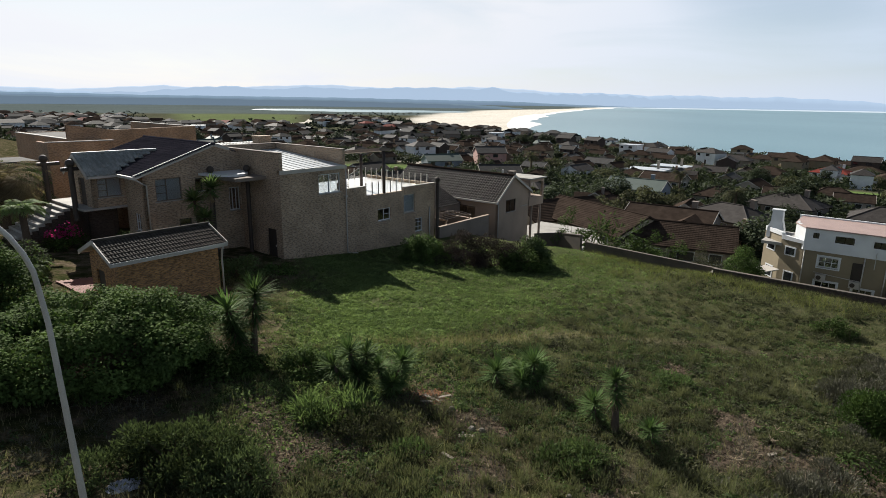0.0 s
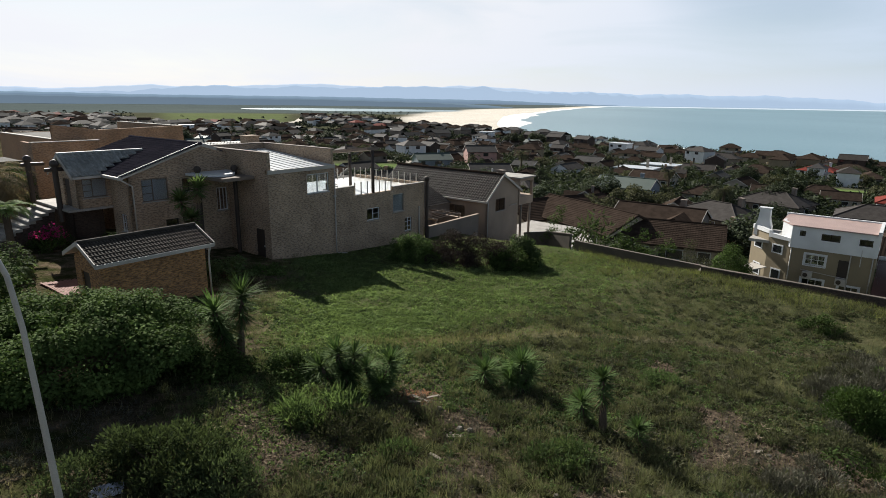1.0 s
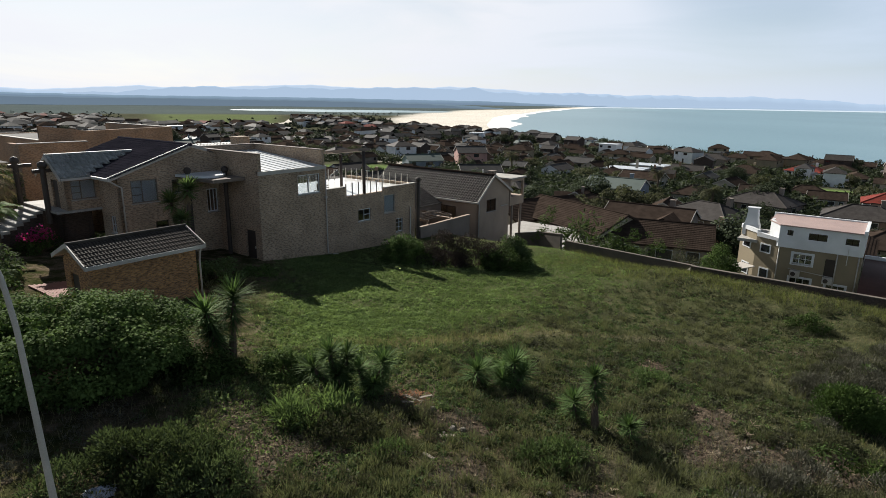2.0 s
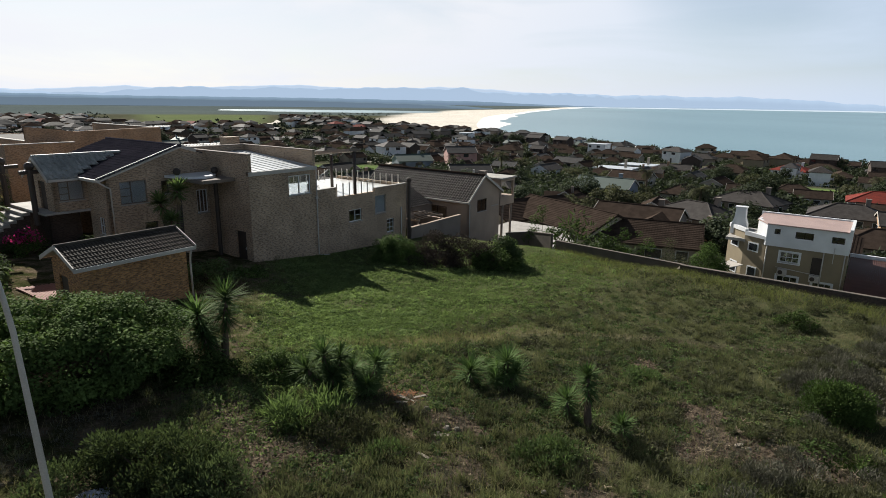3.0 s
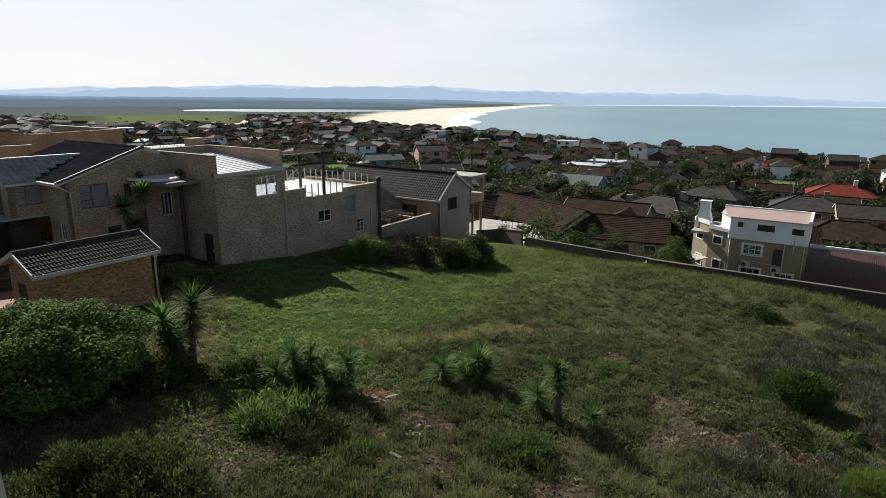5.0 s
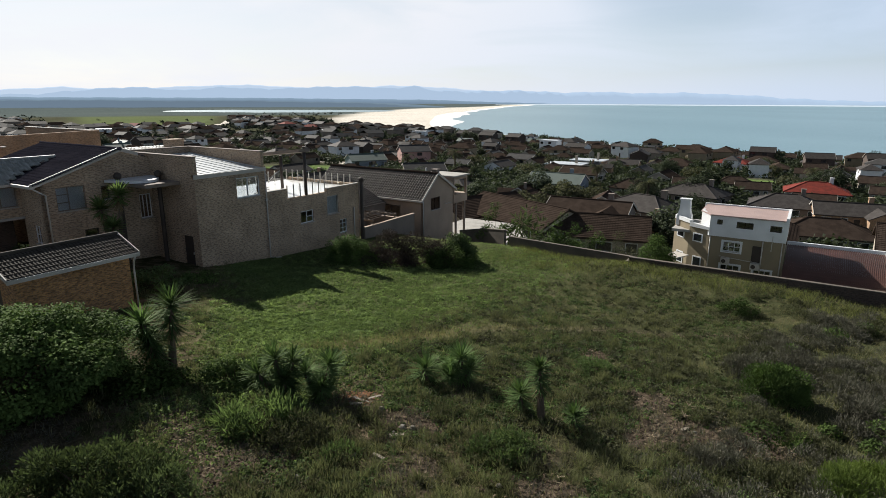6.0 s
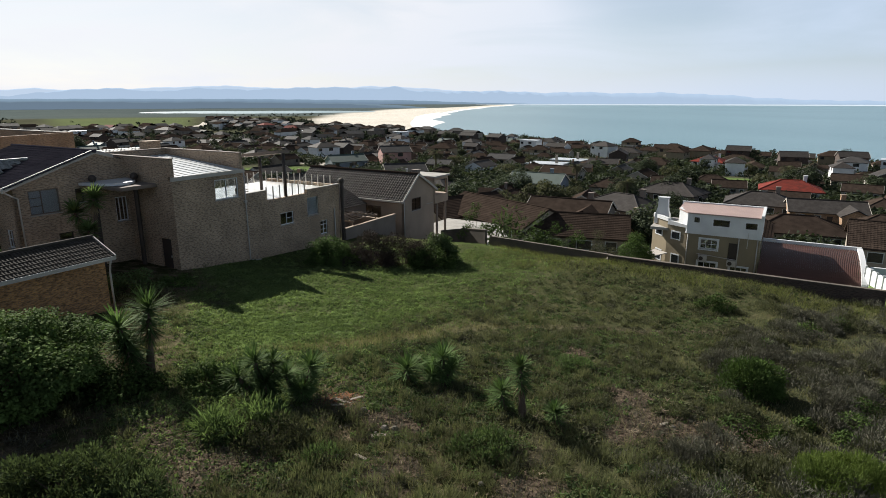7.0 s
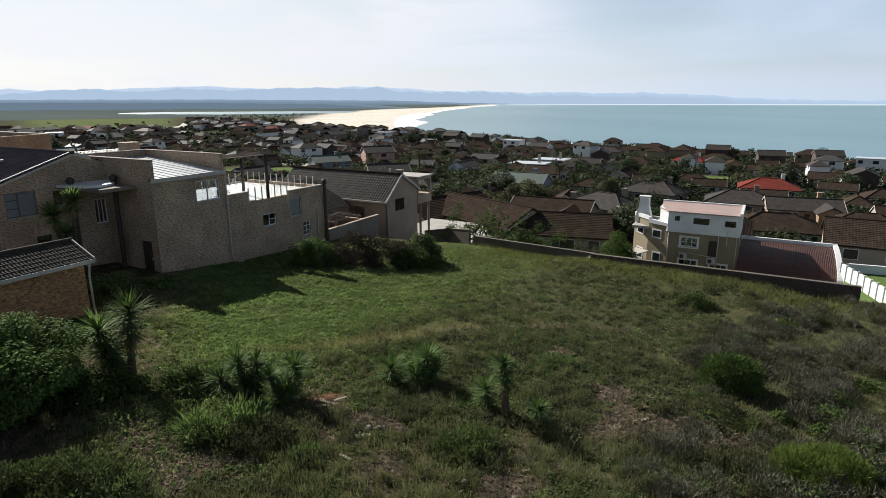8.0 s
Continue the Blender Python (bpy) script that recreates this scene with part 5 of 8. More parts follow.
# ---------------------------------------------------------------- the gabled neighbour further down
def gabled_house():
    h = thing("gabled_house", -36.0, 51.0, -4.0, "tan plastered house with dark tiled gable roof and balcony", "house")
    part("wall", Shape().wall("y", -32.0, -0.25, 47.6, 53.1, -5.2, 0.45, [(49.0, 50.75, -0.85, 0.4)]).wall("y", -32.003, -0.244, 53.1, 53.3, -5.2, 0.45), TAN_PLASTER, h)
    gb = Shape()
    for t in (0, -0.25):
        gb.poly((-32.0 + t, 47.6, 0.45), (-32.0 + t, 53.3, 0.45), (-32.0 + t, 53.3, 1.6), (-32.0 + t, 50.1, 2.72), (-32.0 + t, 47.6, 0.62))
    part("gable", gb, TAN_PLASTER, h)
    window(h, "y", -32.0, -1, 49.0, 50.75, -0.85, 0.4, (0.5,), (), FRAME_DARK)
    window(h, "y", -31.98, -1, 51.7, 52.9, -0.5, 0.42, (0.5,), (), FRAME_DARK)
    part("wall", Shape().wall("x", 47.6, 0.25, -46.0, -32.0, -5.2, 0.45, [(-37.2, -34.8, -3.0, -0.4)]), TAN_PLASTER, h)
    window(h, "x", 47.6, 1, -37.2, -34.8, -3.0, -0.4, (0.5,), (), FRAME_DARK)
    part("wall", Shape().box(-46.0, -32.3, 53.0, 53.25, -5.2, 0.45).box(-46.0, -45.75, 47.9, 53.0, -5.2, 0.45), TAN_PLASTER, h)
    part("roof_tiles", tile_field((-31.8, 47.2, 0.42), (-46.3, 47.2, 0.42), (-31.8, 50.1, 2.78), (-46.3, 50.1, 2.78)), TILE_DARK, h, "charcoal concrete tiles")
    part("roof_tiles", tile_field((-31.8, 53.6, 0.9), (-46.3, 53.6, 0.9), (-31.8, 50.1, 2.78), (-46.3, 50.1, 2.78), 0.6, 0.5), TILE_DARK, h)
    part("roof_deck", Shape().slab([(-31.85, 47.25, 0.4), (-46.3, 47.25, 0.4), (-46.3, 50.1, 2.74), (-31.85, 50.1, 2.74)], (0, 0, -0.1)), OFFWHITE, h)
    rc = Shape()
    for k in range(38):
        b = -31.8 - k * 0.385
        rc.tube([(b, 50.1, 2.82), (b - 0.36, 50.1, 2.86)], [0.13, 0.11], 8)
    part("ridge_cap", rc, TILE_BROWN, h, "row of rounded ridge tiles")
    vb = Shape().slab([(-31.75, 47.05, 0.42), (-31.75, 50.1, 2.92), (-31.75, 50.1, 2.68), (-31.75, 47.05, 0.18)], (-0.07, 0, 0))
    vb.slab([(-31.75, 53.7, 0.92), (-31.75, 50.1, 2.92), (-31.75, 50.1, 2.68), (-31.75, 53.7, 0.68)], (-0.07, 0, 0))
    part("verge_board", vb, OFFWHITE, h, "white verge board")
    part("gutter", Shape().box(-46.3, -31.76, 47.03, 47.18, 0.24, 0.4, 0.01), OFFWHITE, h)
    downpipe(h, [(-31.9, 47.5, 0.3), (-31.9, 47.55, -4.5)], 0.05)
    # flat-roofed balcony bay
    part("wall", Shape().box(-36.0, -31.9, 53.3, 56.2, -0.75, 0.15).box(-36.0, -31.9, 53.3, 53.5, 0.152, 2.05).box(-36.0, -31.9, 53.5, 56.2, 1.75, 2.05), TAN_PLASTER, h)
    part("wall", Shape().box(-36.2, -36.0, 53.3, 56.2, -0.75, 2.05).box(-32.15, -31.9, 55.95, 56.2, 0.152, 1.75), TAN_PLASTER, h)
    part("balcony_roof", Shape().box(-36.3, -31.7, 53.2, 56.4, 2.053, 2.2, 0.02), CONCRETE, h, "white flat roof edge")
    for b, a in ((-32.1, 54.1), (-32.1, 55.9), (-35.5, 55.9)):
        part("balcony_post", Shape().tube([(b, a, -5.5), (b, a, -0.75)], 0.13, 10), TAUPE, h)
    part("balcony_glass", Shape().box(-35.8, -32.3, 53.9, 53.92, 0.16, 1.74), DARK_GLASS, h)
    part("vent_pipe", Shape().tube([(-34.0, 51.2, 2.0), (-34.0, 51.2, 3.15)], 0.09, 8), STEEL, h)
    part("chimney", Shape().box(-33.6, -33.0, 51.6, 52.2, 1.2, 2.9).box(-33.68, -32.92, 51.52, 52.28, 2.9, 3.0), TAUPE, h)
    # lower wing running behind
    part("wall", Shape().box(-46.0, -36.5, 40.5, 47.3, -4.6, -0.2), TAUPE, h)
    part("roof_tiles", tile_field((-36.2, 40.0, -0.15), (-36.2, 47.1, -0.15), (-41.2, 40.0, 2.3), (-41.2, 47.1, 2.3)), TILE_DARK, h)
    part("roof_tiles", tile_field((-46.2, 40.0, -0.15), (-46.2, 47.1, -0.15), (-41.2, 40.0, 2.3), (-41.2, 47.1, 2.3), 0.6, 0.5), TILE_DARK, h)
    return h


gabled_house()


# ---------------------------------------------------------------- garden and boundary walls
def garden_wall(name, pts, thick, mat, cop, label, height=None):
    """A wall along plan points (b, a, top z), standing in the ground, with a coping."""
    b, a, z = pts[0]
    w = thing(name, b, a, gz(b, a), label, "garden wall", kind="structure")
    body, cap = Shape(), Shape()
    for (b0, a0, z0), (b1, a1, z1) in zip(pts, pts[1:]):
        d = math.dist((b0, a0), (b1, a1))
        nb, na = -(a1 - a0) / d * thick / 2, (b1 - b0) / d * thick / 2
        n = max(1, int(d / 4))
        for k in range(n):
            q = [(b0 + (b1 - b0) * u, a0 + (a1 - a0) * u, z0 + (z1 - z0) * u) for u in (k / n, (k + 1) / n)]
            lo = min(gz(q[0][0], q[0][1]), gz(q[1][0], q[1][1])) - 1.0
            if height:
                lo = min(lo, q[0][2] - height)
            body.slab([(q[0][0] + nb, q[0][1] + na, q[0][2]), (q[1][0] + nb, q[1][1] + na, q[1][2]), (q[1][0] + nb, q[1][1] + na, lo), (q[0][0] + nb, q[0][1] + na, lo)], (-2 * nb, -2 * na, 0))
            cap.slab([(q[0][0] + nb * 1.25, q[0][1] + na * 1.25, q[0][2] + 0.06), (q[1][0] + nb * 1.25, q[1][1] + na * 1.25, q[1][2] + 0.06), (q[1][0] - nb * 1.25, q[1][1] - na * 1.25, q[1][2] + 0.06), (q[0][0] - nb * 1.25, q[0][1] - na * 1.25, q[0][2] + 0.06)], (0, 0, -0.058))
    part("masonry", body, mat, w)
    part("coping", cap, cop, w)
    return w


garden_wall("wall_courtyard", [(-32.4, 38.95, -0.85), (-32.2, 46.2, -0.72)], 0.24, TAUPE, TAN_PLASTER, "taupe plastered courtyard wall with pale coping")
garden_wall("wall_courtyard_back", [(-32.6, 44.6, -0.95), (-37.0, 44.6, -0.95)], 0.22, TAUPE, TAN_PLASTER, "taupe plastered courtyard wall with pale coping")


def courtyard_pergola():
    p = thing("pergola", -34.6, 42.0, -3.0, "weathered timber pergola over the courtyard", "pergola")
    wood = material("weathered_timber", (0.24, 0.19, 0.15), 0.85, (0.16, 0.13, 0.10), 14, 50, 0.2)
    for b, a in ((-36.6, 40.6), (-36.6, 44.1), (-32.9, 40.6), (-32.9, 44.1)):
        part("post", Shape().tube([(b, a, -3.2), (b, a, -0.62)], 0.07, 8), wood, p)
    for a in (40.6, 44.1):
        part("beam", Shape().box(-37.0, -32.7, a - 0.05, a + 0.05, -0.62, -0.46, 0.01), wood, p)
    rr = random.Random(8)
    for k in range(9):
        b = -36.8 + 0.49 * k
        part("rafter", Shape().tube([(b, 40.3, -0.42), (b + rr.uniform(-0.2, 0.2), 44.5, -0.40 + rr.uniform(-0.05, 0.08))], 0.04, 6), wood, p)


courtyard_pergola()
garden_wall("wall_patio", [(-28.6, 49.2, -2.55), (-25.2, 48.0, -1.75), (-22.4, 46.5, -1.3)], 0.24, WALL_STONE, WALL_STONE, "stepped taupe plastered garden wall")
garden_wall("wall_boundary", [(-21.8, 46.2, -1.75), (-11.0, 46.2, -2.05), (-10.4, 42.15, -1.4)], 0.22, WALL_STONE, WALL_STONE, "weathered taupe boundary wall below the plot")
garden_wall("wall_dark_brick", [(-10.25, 42.0, -1.0), (6.3, 42.0, -1.04)], 0.24, BRICK_DARK, WALL_STONE, "dark brown brick boundary wall")
solo("patio_paving", Shape().slab([(-35.8, 56.5, -4.35), (-31.7, 53.5, -4.35), (-24.6, 49.0, -4.35), (-24.0, 56.0, -4.35), (-29.0, 63.0, -4.35), (-35.8, 63.0, -4.35)], (0, 0, -4.2)), CONCRETE, "pale sunlit concrete patio", "patio", (-28, 54, -4.4), kind="structure")


# ---------------------------------------------------------------- white and cream house beyond the dark wall
def white_house():
    h = thing("white_house", -5.0, 65.0, -6.6, "three-level house, white upper storey over cream plaster, with pink mono roof", "house")
    A = 61.5
    up = [(-6.97, -6.5, -1.63, -1.14), (-5.25, -3.82, -1.82, -1.21), (-2.42, -1.46, -1.85, -1.28)]
    part("upper_wall", Shape().wall("x", A, 0.25, -7.6, -1.0, -2.8, -0.8, up), WHITE, h, "white plaster upper storey")
    for q in up:
        window(h, "x", A, 1, *q, (0.5,), (), FRAME_DARK, sill=False)
    part("upper_wall", Shape().wall("y", -1.0, -0.25, A + 0.25, 66.5, -2.8, -0.85).box(-8.4, -1.25, 66.25, 66.5, -2.8, -0.85), WHITE, h)
    lo = [(-6.27, -4.71, -4.2, -3.26), (-3.7, -2.91, -5.2, -3.39), (-6.3, -4.6, -6.6, -5.55), (-3.4, -1.9, -6.7, -5.7)]
    part("lower_wall", Shape().wall("x", A + 0.15, 0.25, -7.6, -1.05, -7.6, -2.8, lo), CREAM, h, "cream plaster lower storeys")
    window(h, "x", A + 0.15, 1, *lo[0], (0.33, 0.66), ((0.5, 0, 1),), WHITE)
    window(h, "x", A + 0.15, 1, *lo[2], (0.33, 0.66), ((0.5, 0, 1),), WHITE)
    window(h, "x", A + 0.15, 1, *lo[3], (0.33, 0.66), ((0.5, 0, 1),), WHITE)
    part("door", Shape().box(-3.68, -2.93, A + 0.25, A + 0.3, -5.2, -3.42), FRAME_DARK, h, "brown panelled door")
    for q in (lo[0], lo[2], lo[3]):
        s = Shape()
        s.box(q[0] - 0.15, q[1] + 0.15, A + 0.1, A + 0.147, q[3], q[3] + 0.15).box(q[0] - 0.15, q[1] + 0.15, A + 0.1, A + 0.147, q[2] - 0.15, q[2])
        s.box(q[0] - 0.15, q[0], A + 0.1, A + 0.147, q[2], q[3]).box(q[1], q[1] + 0.15, A + 0.1, A + 0.147, q[2], q[3])
        part("window_surround", s, WHITE, h)
    part("lower_wall", Shape().wall("y", -1.05, -0.25, A + 0.4, 66.4, -7.6, -2.81), CREAM, h)
    # canted left side
    P = [(-7.6, A), (-9.6, 62.6), (-11.4, 64.6), (-11.4, 69.0)]
    for (p, q), z1, mat, nm in (((P[0], P[1]), -2.3, CREAM, "lower_wall"), ((P[1], P[2]), -2.0, CREAM, "lower_wall"), ((P[2], P[3]), -2.0, CREAM, "lower_wall")):
        d = math.dist(p, q)
        nb, na = -(q[1] - p[1]) / d * -0.25, (q[0] - p[0]) / d * -0.25
        part(nm, Shape().slab([(p[0], p[1] + 0.15, z1), (q[0], q[1] + 0.15, z1), (q[0], q[1] + 0.15, -7.8), (p[0], p[1] + 0.15, -7.8)], (nb, na, 0)), mat, h)
        part("parapet", Shape().slab([(p[0], p[1], z1 + 0.3), (q[0], q[1], z1 + 0.42), (q[0], q[1], z1), (p[0], p[1], z1)], (nb * 1.4, na * 1.4, 0)), WHITE, h, "white parapet")
        for u0, u1, za, zb in ((0.28, 0.78, -3.75, -2.85), (0.25, 0.7, -6.4, -5.2)):
            c0, c1 = (p[0] + (q[0] - p[0]) * u0, p[1] + (q[1] - p[1]) * u0 + 0.15), (p[0] + (q[0] - p[0]) * u1, p[1] + (q[1] - p[1]) * u1 + 0.15)
            w = part("window", Shape().slab([(c0[0], c0[1], zb), (c1[0], c1[1], zb), (c1[0], c1[1], za), (c0[0], c0[1], za)], (-nb * 0.2, -na * 0.2, 0)), WHITE, h)
            e0, e1 = (c0[0] * 0.88 + c1[0] * 0.12, c0[1] * 0.88 + c1[1] * 0.12), (c0[0] * 0.12 + c1[0] * 0.88, c0[1] * 0.12 + c1[1] * 0.88)
            part("pane", Shape().slab([(e0[0], e0[1], zb - 0.12), (e1[0], e1[1], zb - 0.12), (e1[0], e1[1], za + 0.12), (e0[0], e0[1], za + 0.12)], (-nb * 0.26, -na * 0.26, 0)), DARK_GLASS, w)
    # upper storey: canted white end wall and mono-pitch pink roof
    part("upper_wall", Shape().slab([(-7.6, A, -0.72), (-8.6, 62.9, -0.6), (-8.6, 62.9, -2.75), (-7.6, A, -2.8)], (0.2, 0.2, 0)).slab([(-8.6, 62.9, -0.6), (-8.6, 66.5, -0.6), (-8.6, 66.5, -2.7), (-8.6, 62.9, -2.7)], (0.2, 0, 0)), WHITE, h)
    part("mono_roof", Shape().slab([(-7.6, 61.35, -0.68), (-1.2, 61.35, -0.68), (-1.2, 66.5, -0.52), (-8.7, 66.5, -0.52), (-8.7, 63.0, -0.63)], (0, 0, -0.1)), material("roof_pink_sheet", (0.38, 0.275, 0.245), 0.5, (0.32, 0.23, 0.205), 6, 30, 0.05), h, "dusty pink mono-pitch roof")
    part("parapet", Shape().slab([(-1.2, 61.3, -0.45), (-1.2, 66.6, -0.35), (-1.2, 66.6, -0.9), (-1.2, 61.3, -0.95)], (0.25, 0, 0)).box(-8.9, -0.95, 66.5, 66.75, -1.0, -0.4), WHITE, h)
    part("floor_deck", Shape().box(-11.3, -1.3, 62.7, 69.0, -3.0, -2.72), CONCRETE, h)
    ch = Shape()
    ring = [(-11.25, -9.75, -2.6), (-11.22, -9.78, -1.7), (-11.0, -10.0, -0.95), (-10.95, -10.05, -0.05), (-11.06, -9.94, 0.05), (-11.06, -9.94, 0.15)]
    i0 = len(ch.v)
    for b0, b1, z in ring:
        ch.v += [(b0, 64.2, z), (b1, 64.2, z), (b1, 65.1, z), (b0, 65.1, z)]
    for k in range(len(ring) - 1):
        for s in range(4):
            j = (s + 1) % 4
            ch.f.append((i0 + 4 * k + s, i0 + 4 * k + j, i0 + 4 * k + 4 + j, i0 + 4 * k + 4 + s))
    ch.f.append(tuple(i0 + 4 * (len(ring) - 1) + s for s in range(4)))
    part("chimney", ch, WHITE, h, "white tapered braai chimney")
    part("awning", Shape().slab([(-10.6, 62.4, -5.0), (-9.2, 61.4, -5.0), (-10.2, 60.6, -5.25), (-11.4, 61.6, -5.25)], (0, 0, -0.08)), OFFWHITE, h, "pale small awning")
    for b, z in ((-5.9, -5.15), (-3.3, -5.35)):
        ac = part("air_conditioner", Shape().box(b - 0.4, b + 0.4, A - 0.18, A + 0.14, z - 0.3, z + 0.3, 0.02), OFFWHITE, h)
        part("fan_grille", Shape().tube([(b - 0.12, A - 0.184, z), (b - 0.12, A - 0.2, z)], 0.2, 16), FRAME_DARK, ac)
    for b in (-7.45, -2.85, -1.25):
        downpipe(h, [(b, A + 0.08, -2.85), (b, A + 0.08, -6.8)], 0.05)
    downpipe(h, [(-6.5, A + 0.09, -4.75), (-3.9, A + 0.09, -4.95), (-2.9, A + 0.09, -5.0)], 0.035, "waste_pipe")
    part("antenna", Shape().tube([(-2.1, A - 0.05, -3.7), (-2.1, A - 0.05, -2.2)], 0.03, 6), STEEL, h)
    # barrel-vaulted wing
    vault = Shape()
    arc = [(60.2 + 7.5 * (1 - math.cos(t)), -6.3 + 2.15 * math.sin(t)) for t in np.linspace(0, math.pi / 2, 15)]
    n = 56
    for k in range(n * 2):
        b0, b1 = -0.95 + 8.1 * k / (2 * n), -0.95 + 8.1 * (k + 1) / (2 * n)
        dz = 0.05 * (k % 2)
        for (a0, z0), (a1, z1) in zip(arc, arc[1:]):
            vault.poly((b0, a0, z0 + dz), (b1, a0, z0 + dz), (b1, a1, z1 + dz), (b0, a1, z1 + dz))
        a0, z0 = arc[0]
        vault.poly((b1, a0, z0), (b1, a0, z0 + 0.05), (b1, a0 + 0.5, z0 + 0.9), (b1, a0 + 0.5, z0 + 0.85))
    part("barrel_roof", vault, METAL_BROWN, h, "red-brown corrugated barrel vault roof")
    rim = Shape()
    for (a0, z0), (a1, z1) in zip(arc, arc[1:]):
        rim.slab([(7.1, a0, z0 + 0.3), (7.1, a1, z1 + 0.3), (7.5, a1, z1 + 0.3), (7.5, a0, z0 + 0.3)], (0, 0, -0.7))
    part("vault_rim", rim, WHITE, h, "white vault end wall")
    part("parapet", Shape().box(-1.0, 7.5, 67.7, 68.0, -6.5, -3.8, 0.02), WHITE, h)
    part("gutter", Shape().box(-1.0, 7.4, 60.0, 60.22, -6.5, -6.3, 0.01), OFFWHITE, h)
    part("wall", Shape().box(-1.0, 7.3, 60.3, 60.5, -8.0, -6.31).box(7.1, 7.35, 60.5, 68.0, -8.0, -6.2), CREAM, h)
    return h


white_house()


# white precast fence with notched panels
def stepped_fence():
    f = thing("wall_white_fence", 7.4, 61.0, gz(7.4, 61.0), "white precast fence with notched panel tops", "fence", kind="structure")
    n = 11
    pts = [(7.3 + 0.318 * k, 61.2 - 1.0 * k) for k in range(n + 1)]
    for k, ((b0, a0), (b1, a1)) in enumerate(zip(pts, pts[1:])):
        zt, zb = -4.05 - 0.02 * (k % 3), gz(b0, a0) - 0.4
        m0, m1 = (b0 * 0.7 + b1 * 0.3, a0 * 0.7 + a1 * 0.3), (b0 * 0.3 + b1 * 0.7, a0 * 0.3 + a1 * 0.7)
        part("panel", Shape().slab([(b0, a0, zt - 0.2), (*m0, zt - 0.02), (*m1, zt), (b1, a1, zt - 0.16), (b1, a1, zb), (b0, a0, zb)], (0.07, 0.02, 0)), WHITE, f)
        part("post", Shape().box(b0 - 0.06, b0 + 0.1, a0 - 0.07, a0 + 0.07, zb, zt + 0.06), WHITE, f)
    return f


stepped_fence()
garden_wall("wall_white_back", [(7.9, 63.4, -4.65), (21.0, 65.5, -4.7)], 0.22, WHITE, WHITE, "low white plastered garden wall")


# ---------------------------------------------------------------- flat-roofed brick house up the street
def flat_brick_house():
    h = thing("flat_roof_house", -64.0, 26.0, 0.0, "large orange-brown brick house with flat roof and parapets", "house")
    part("wall", Shape().wall("y", -58.0, -0.3, 19.3, 31.0, -1.0, 6.45), BRICK_BROWN, h)
    slope = Shape()
    for t in (0, -0.3):
        slope.poly((-58.0 + t, 19.3, 6.45), (-58.0 + t, 31.0, 6.45), (-58.0 + t, 31.0, 7.16), (-58.0 + t, 23.1, 6.98), (-58.0 + t, 19.3, 7.5))
    slope.poly((-58.0, 19.3, 7.5), (-58.0, 23.1, 6.98), (-58.3, 23.1, 6.98), (-58.3, 19.3, 7.5)).poly((-58.0, 23.1, 6.98), (-58.0, 31.0, 7.16), (-58.3, 31.0, 7.16), (-58.3, 23.1, 6.98))
    part("parapet", slope, BRICK_BROWN, h, "sloping brick parapet")
    part("wall", Shape().wall("y", -55.5, -0.3, 16.9, 22.0, -1.0, 6.2).box(-57.99, -55.8, 16.9, 17.2, -1.0, 6.2).box(-57.99, -55.8, 21.7, 22.0, -1.0, 6.2), BRICK_BROWN, h)
    part("coping", Shape().box(-55.85, -55.45, 16.85, 22.05, 6.203, 6.27, 0.01), CONCRETE, h)
    part("flat_roof", Shape().box(-57.99, -55.81, 17.21, 21.69, 5.6, 5.75), TILE_GREY, h)
    part("wall", Shape().box(-72.0, -58.3, 30.7, 31.0, -1.0, 7.1).box(-72.0, -58.3, 19.3, 19.6, -1.0, 6.25).box(-72.0, -71.7, 19.6, 30.7, -1.0, 6.25), BRICK_BROWN, h)
    part("coping", Shape().box(-72.05, -58.36, 30.65, 31.05, 7.103, 7.16, 0.01).box(-72.05, -58.36, 19.25, 19.65, 6.253, 6.31, 0.01), CONCRETE, h)
    part("flat_roof", Shape().box(-71.7, -58.3, 19.6, 30.7, 6.05, 6.2), TILE_GREY, h)
    part("wall", Shape().box(-62.0, -58.0, 8.0, 16.9, -1.0, 4.5), BRICK_BROWN, h)
    part("flat_roof", Shape().box(-62.3, -57.7, 7.7, 16.8, 4.503, 4.65, 0.02), TILE_GREY, h)
    part("chimney", Shape().box(-60.2, -59.4, 14.0, 14.5, 4.65, 6.2).box(-60.3, -59.3, 13.9, 14.6, 6.2, 6.35), BRICK_BROWN, h)
    for a in (20.0, 25.0, 29.5):
        w = part("window", Shape().box(-58.0, -57.95, a, a + 1.6, 3.6, 4.8), WHITE, h)
        part("pane", Shape().box(-57.96, -57.93, a + 0.08, a + 1.52, 3.68, 4.72), DARK_GLASS, w)
    return h


flat_brick_house()

# brick-paved yard beside the outbuilding, each paver of its own
yard = thing("paved_yard", -32.6, 11.0, gz(-32.6, 11.0), "red brick-paved yard beside the outbuilding", "paving", kind="structure")
pv_me = Shape().box(-0.105, 0.105, -0.05, 0.05, 0.0, 0.06, 0.006).mesh("paver", PAVING)
rp = random.Random(3)
for i in range(15):
    for k in range(20):
        ob = new("paver", pv_me)
        ob.parent = yard
        b, a = -34.2 + 0.222 * i + 0.11 * (k % 2), 9.9 + 0.112 * k
        ob.matrix_local = pose(b + 32.6, a - 11.0, gz(b, a) + 0.05 - gz(-32.6, 11.0) + rp.uniform(-0.004, 0.004), 0, 0, rp.uniform(-1.5, 1.5))


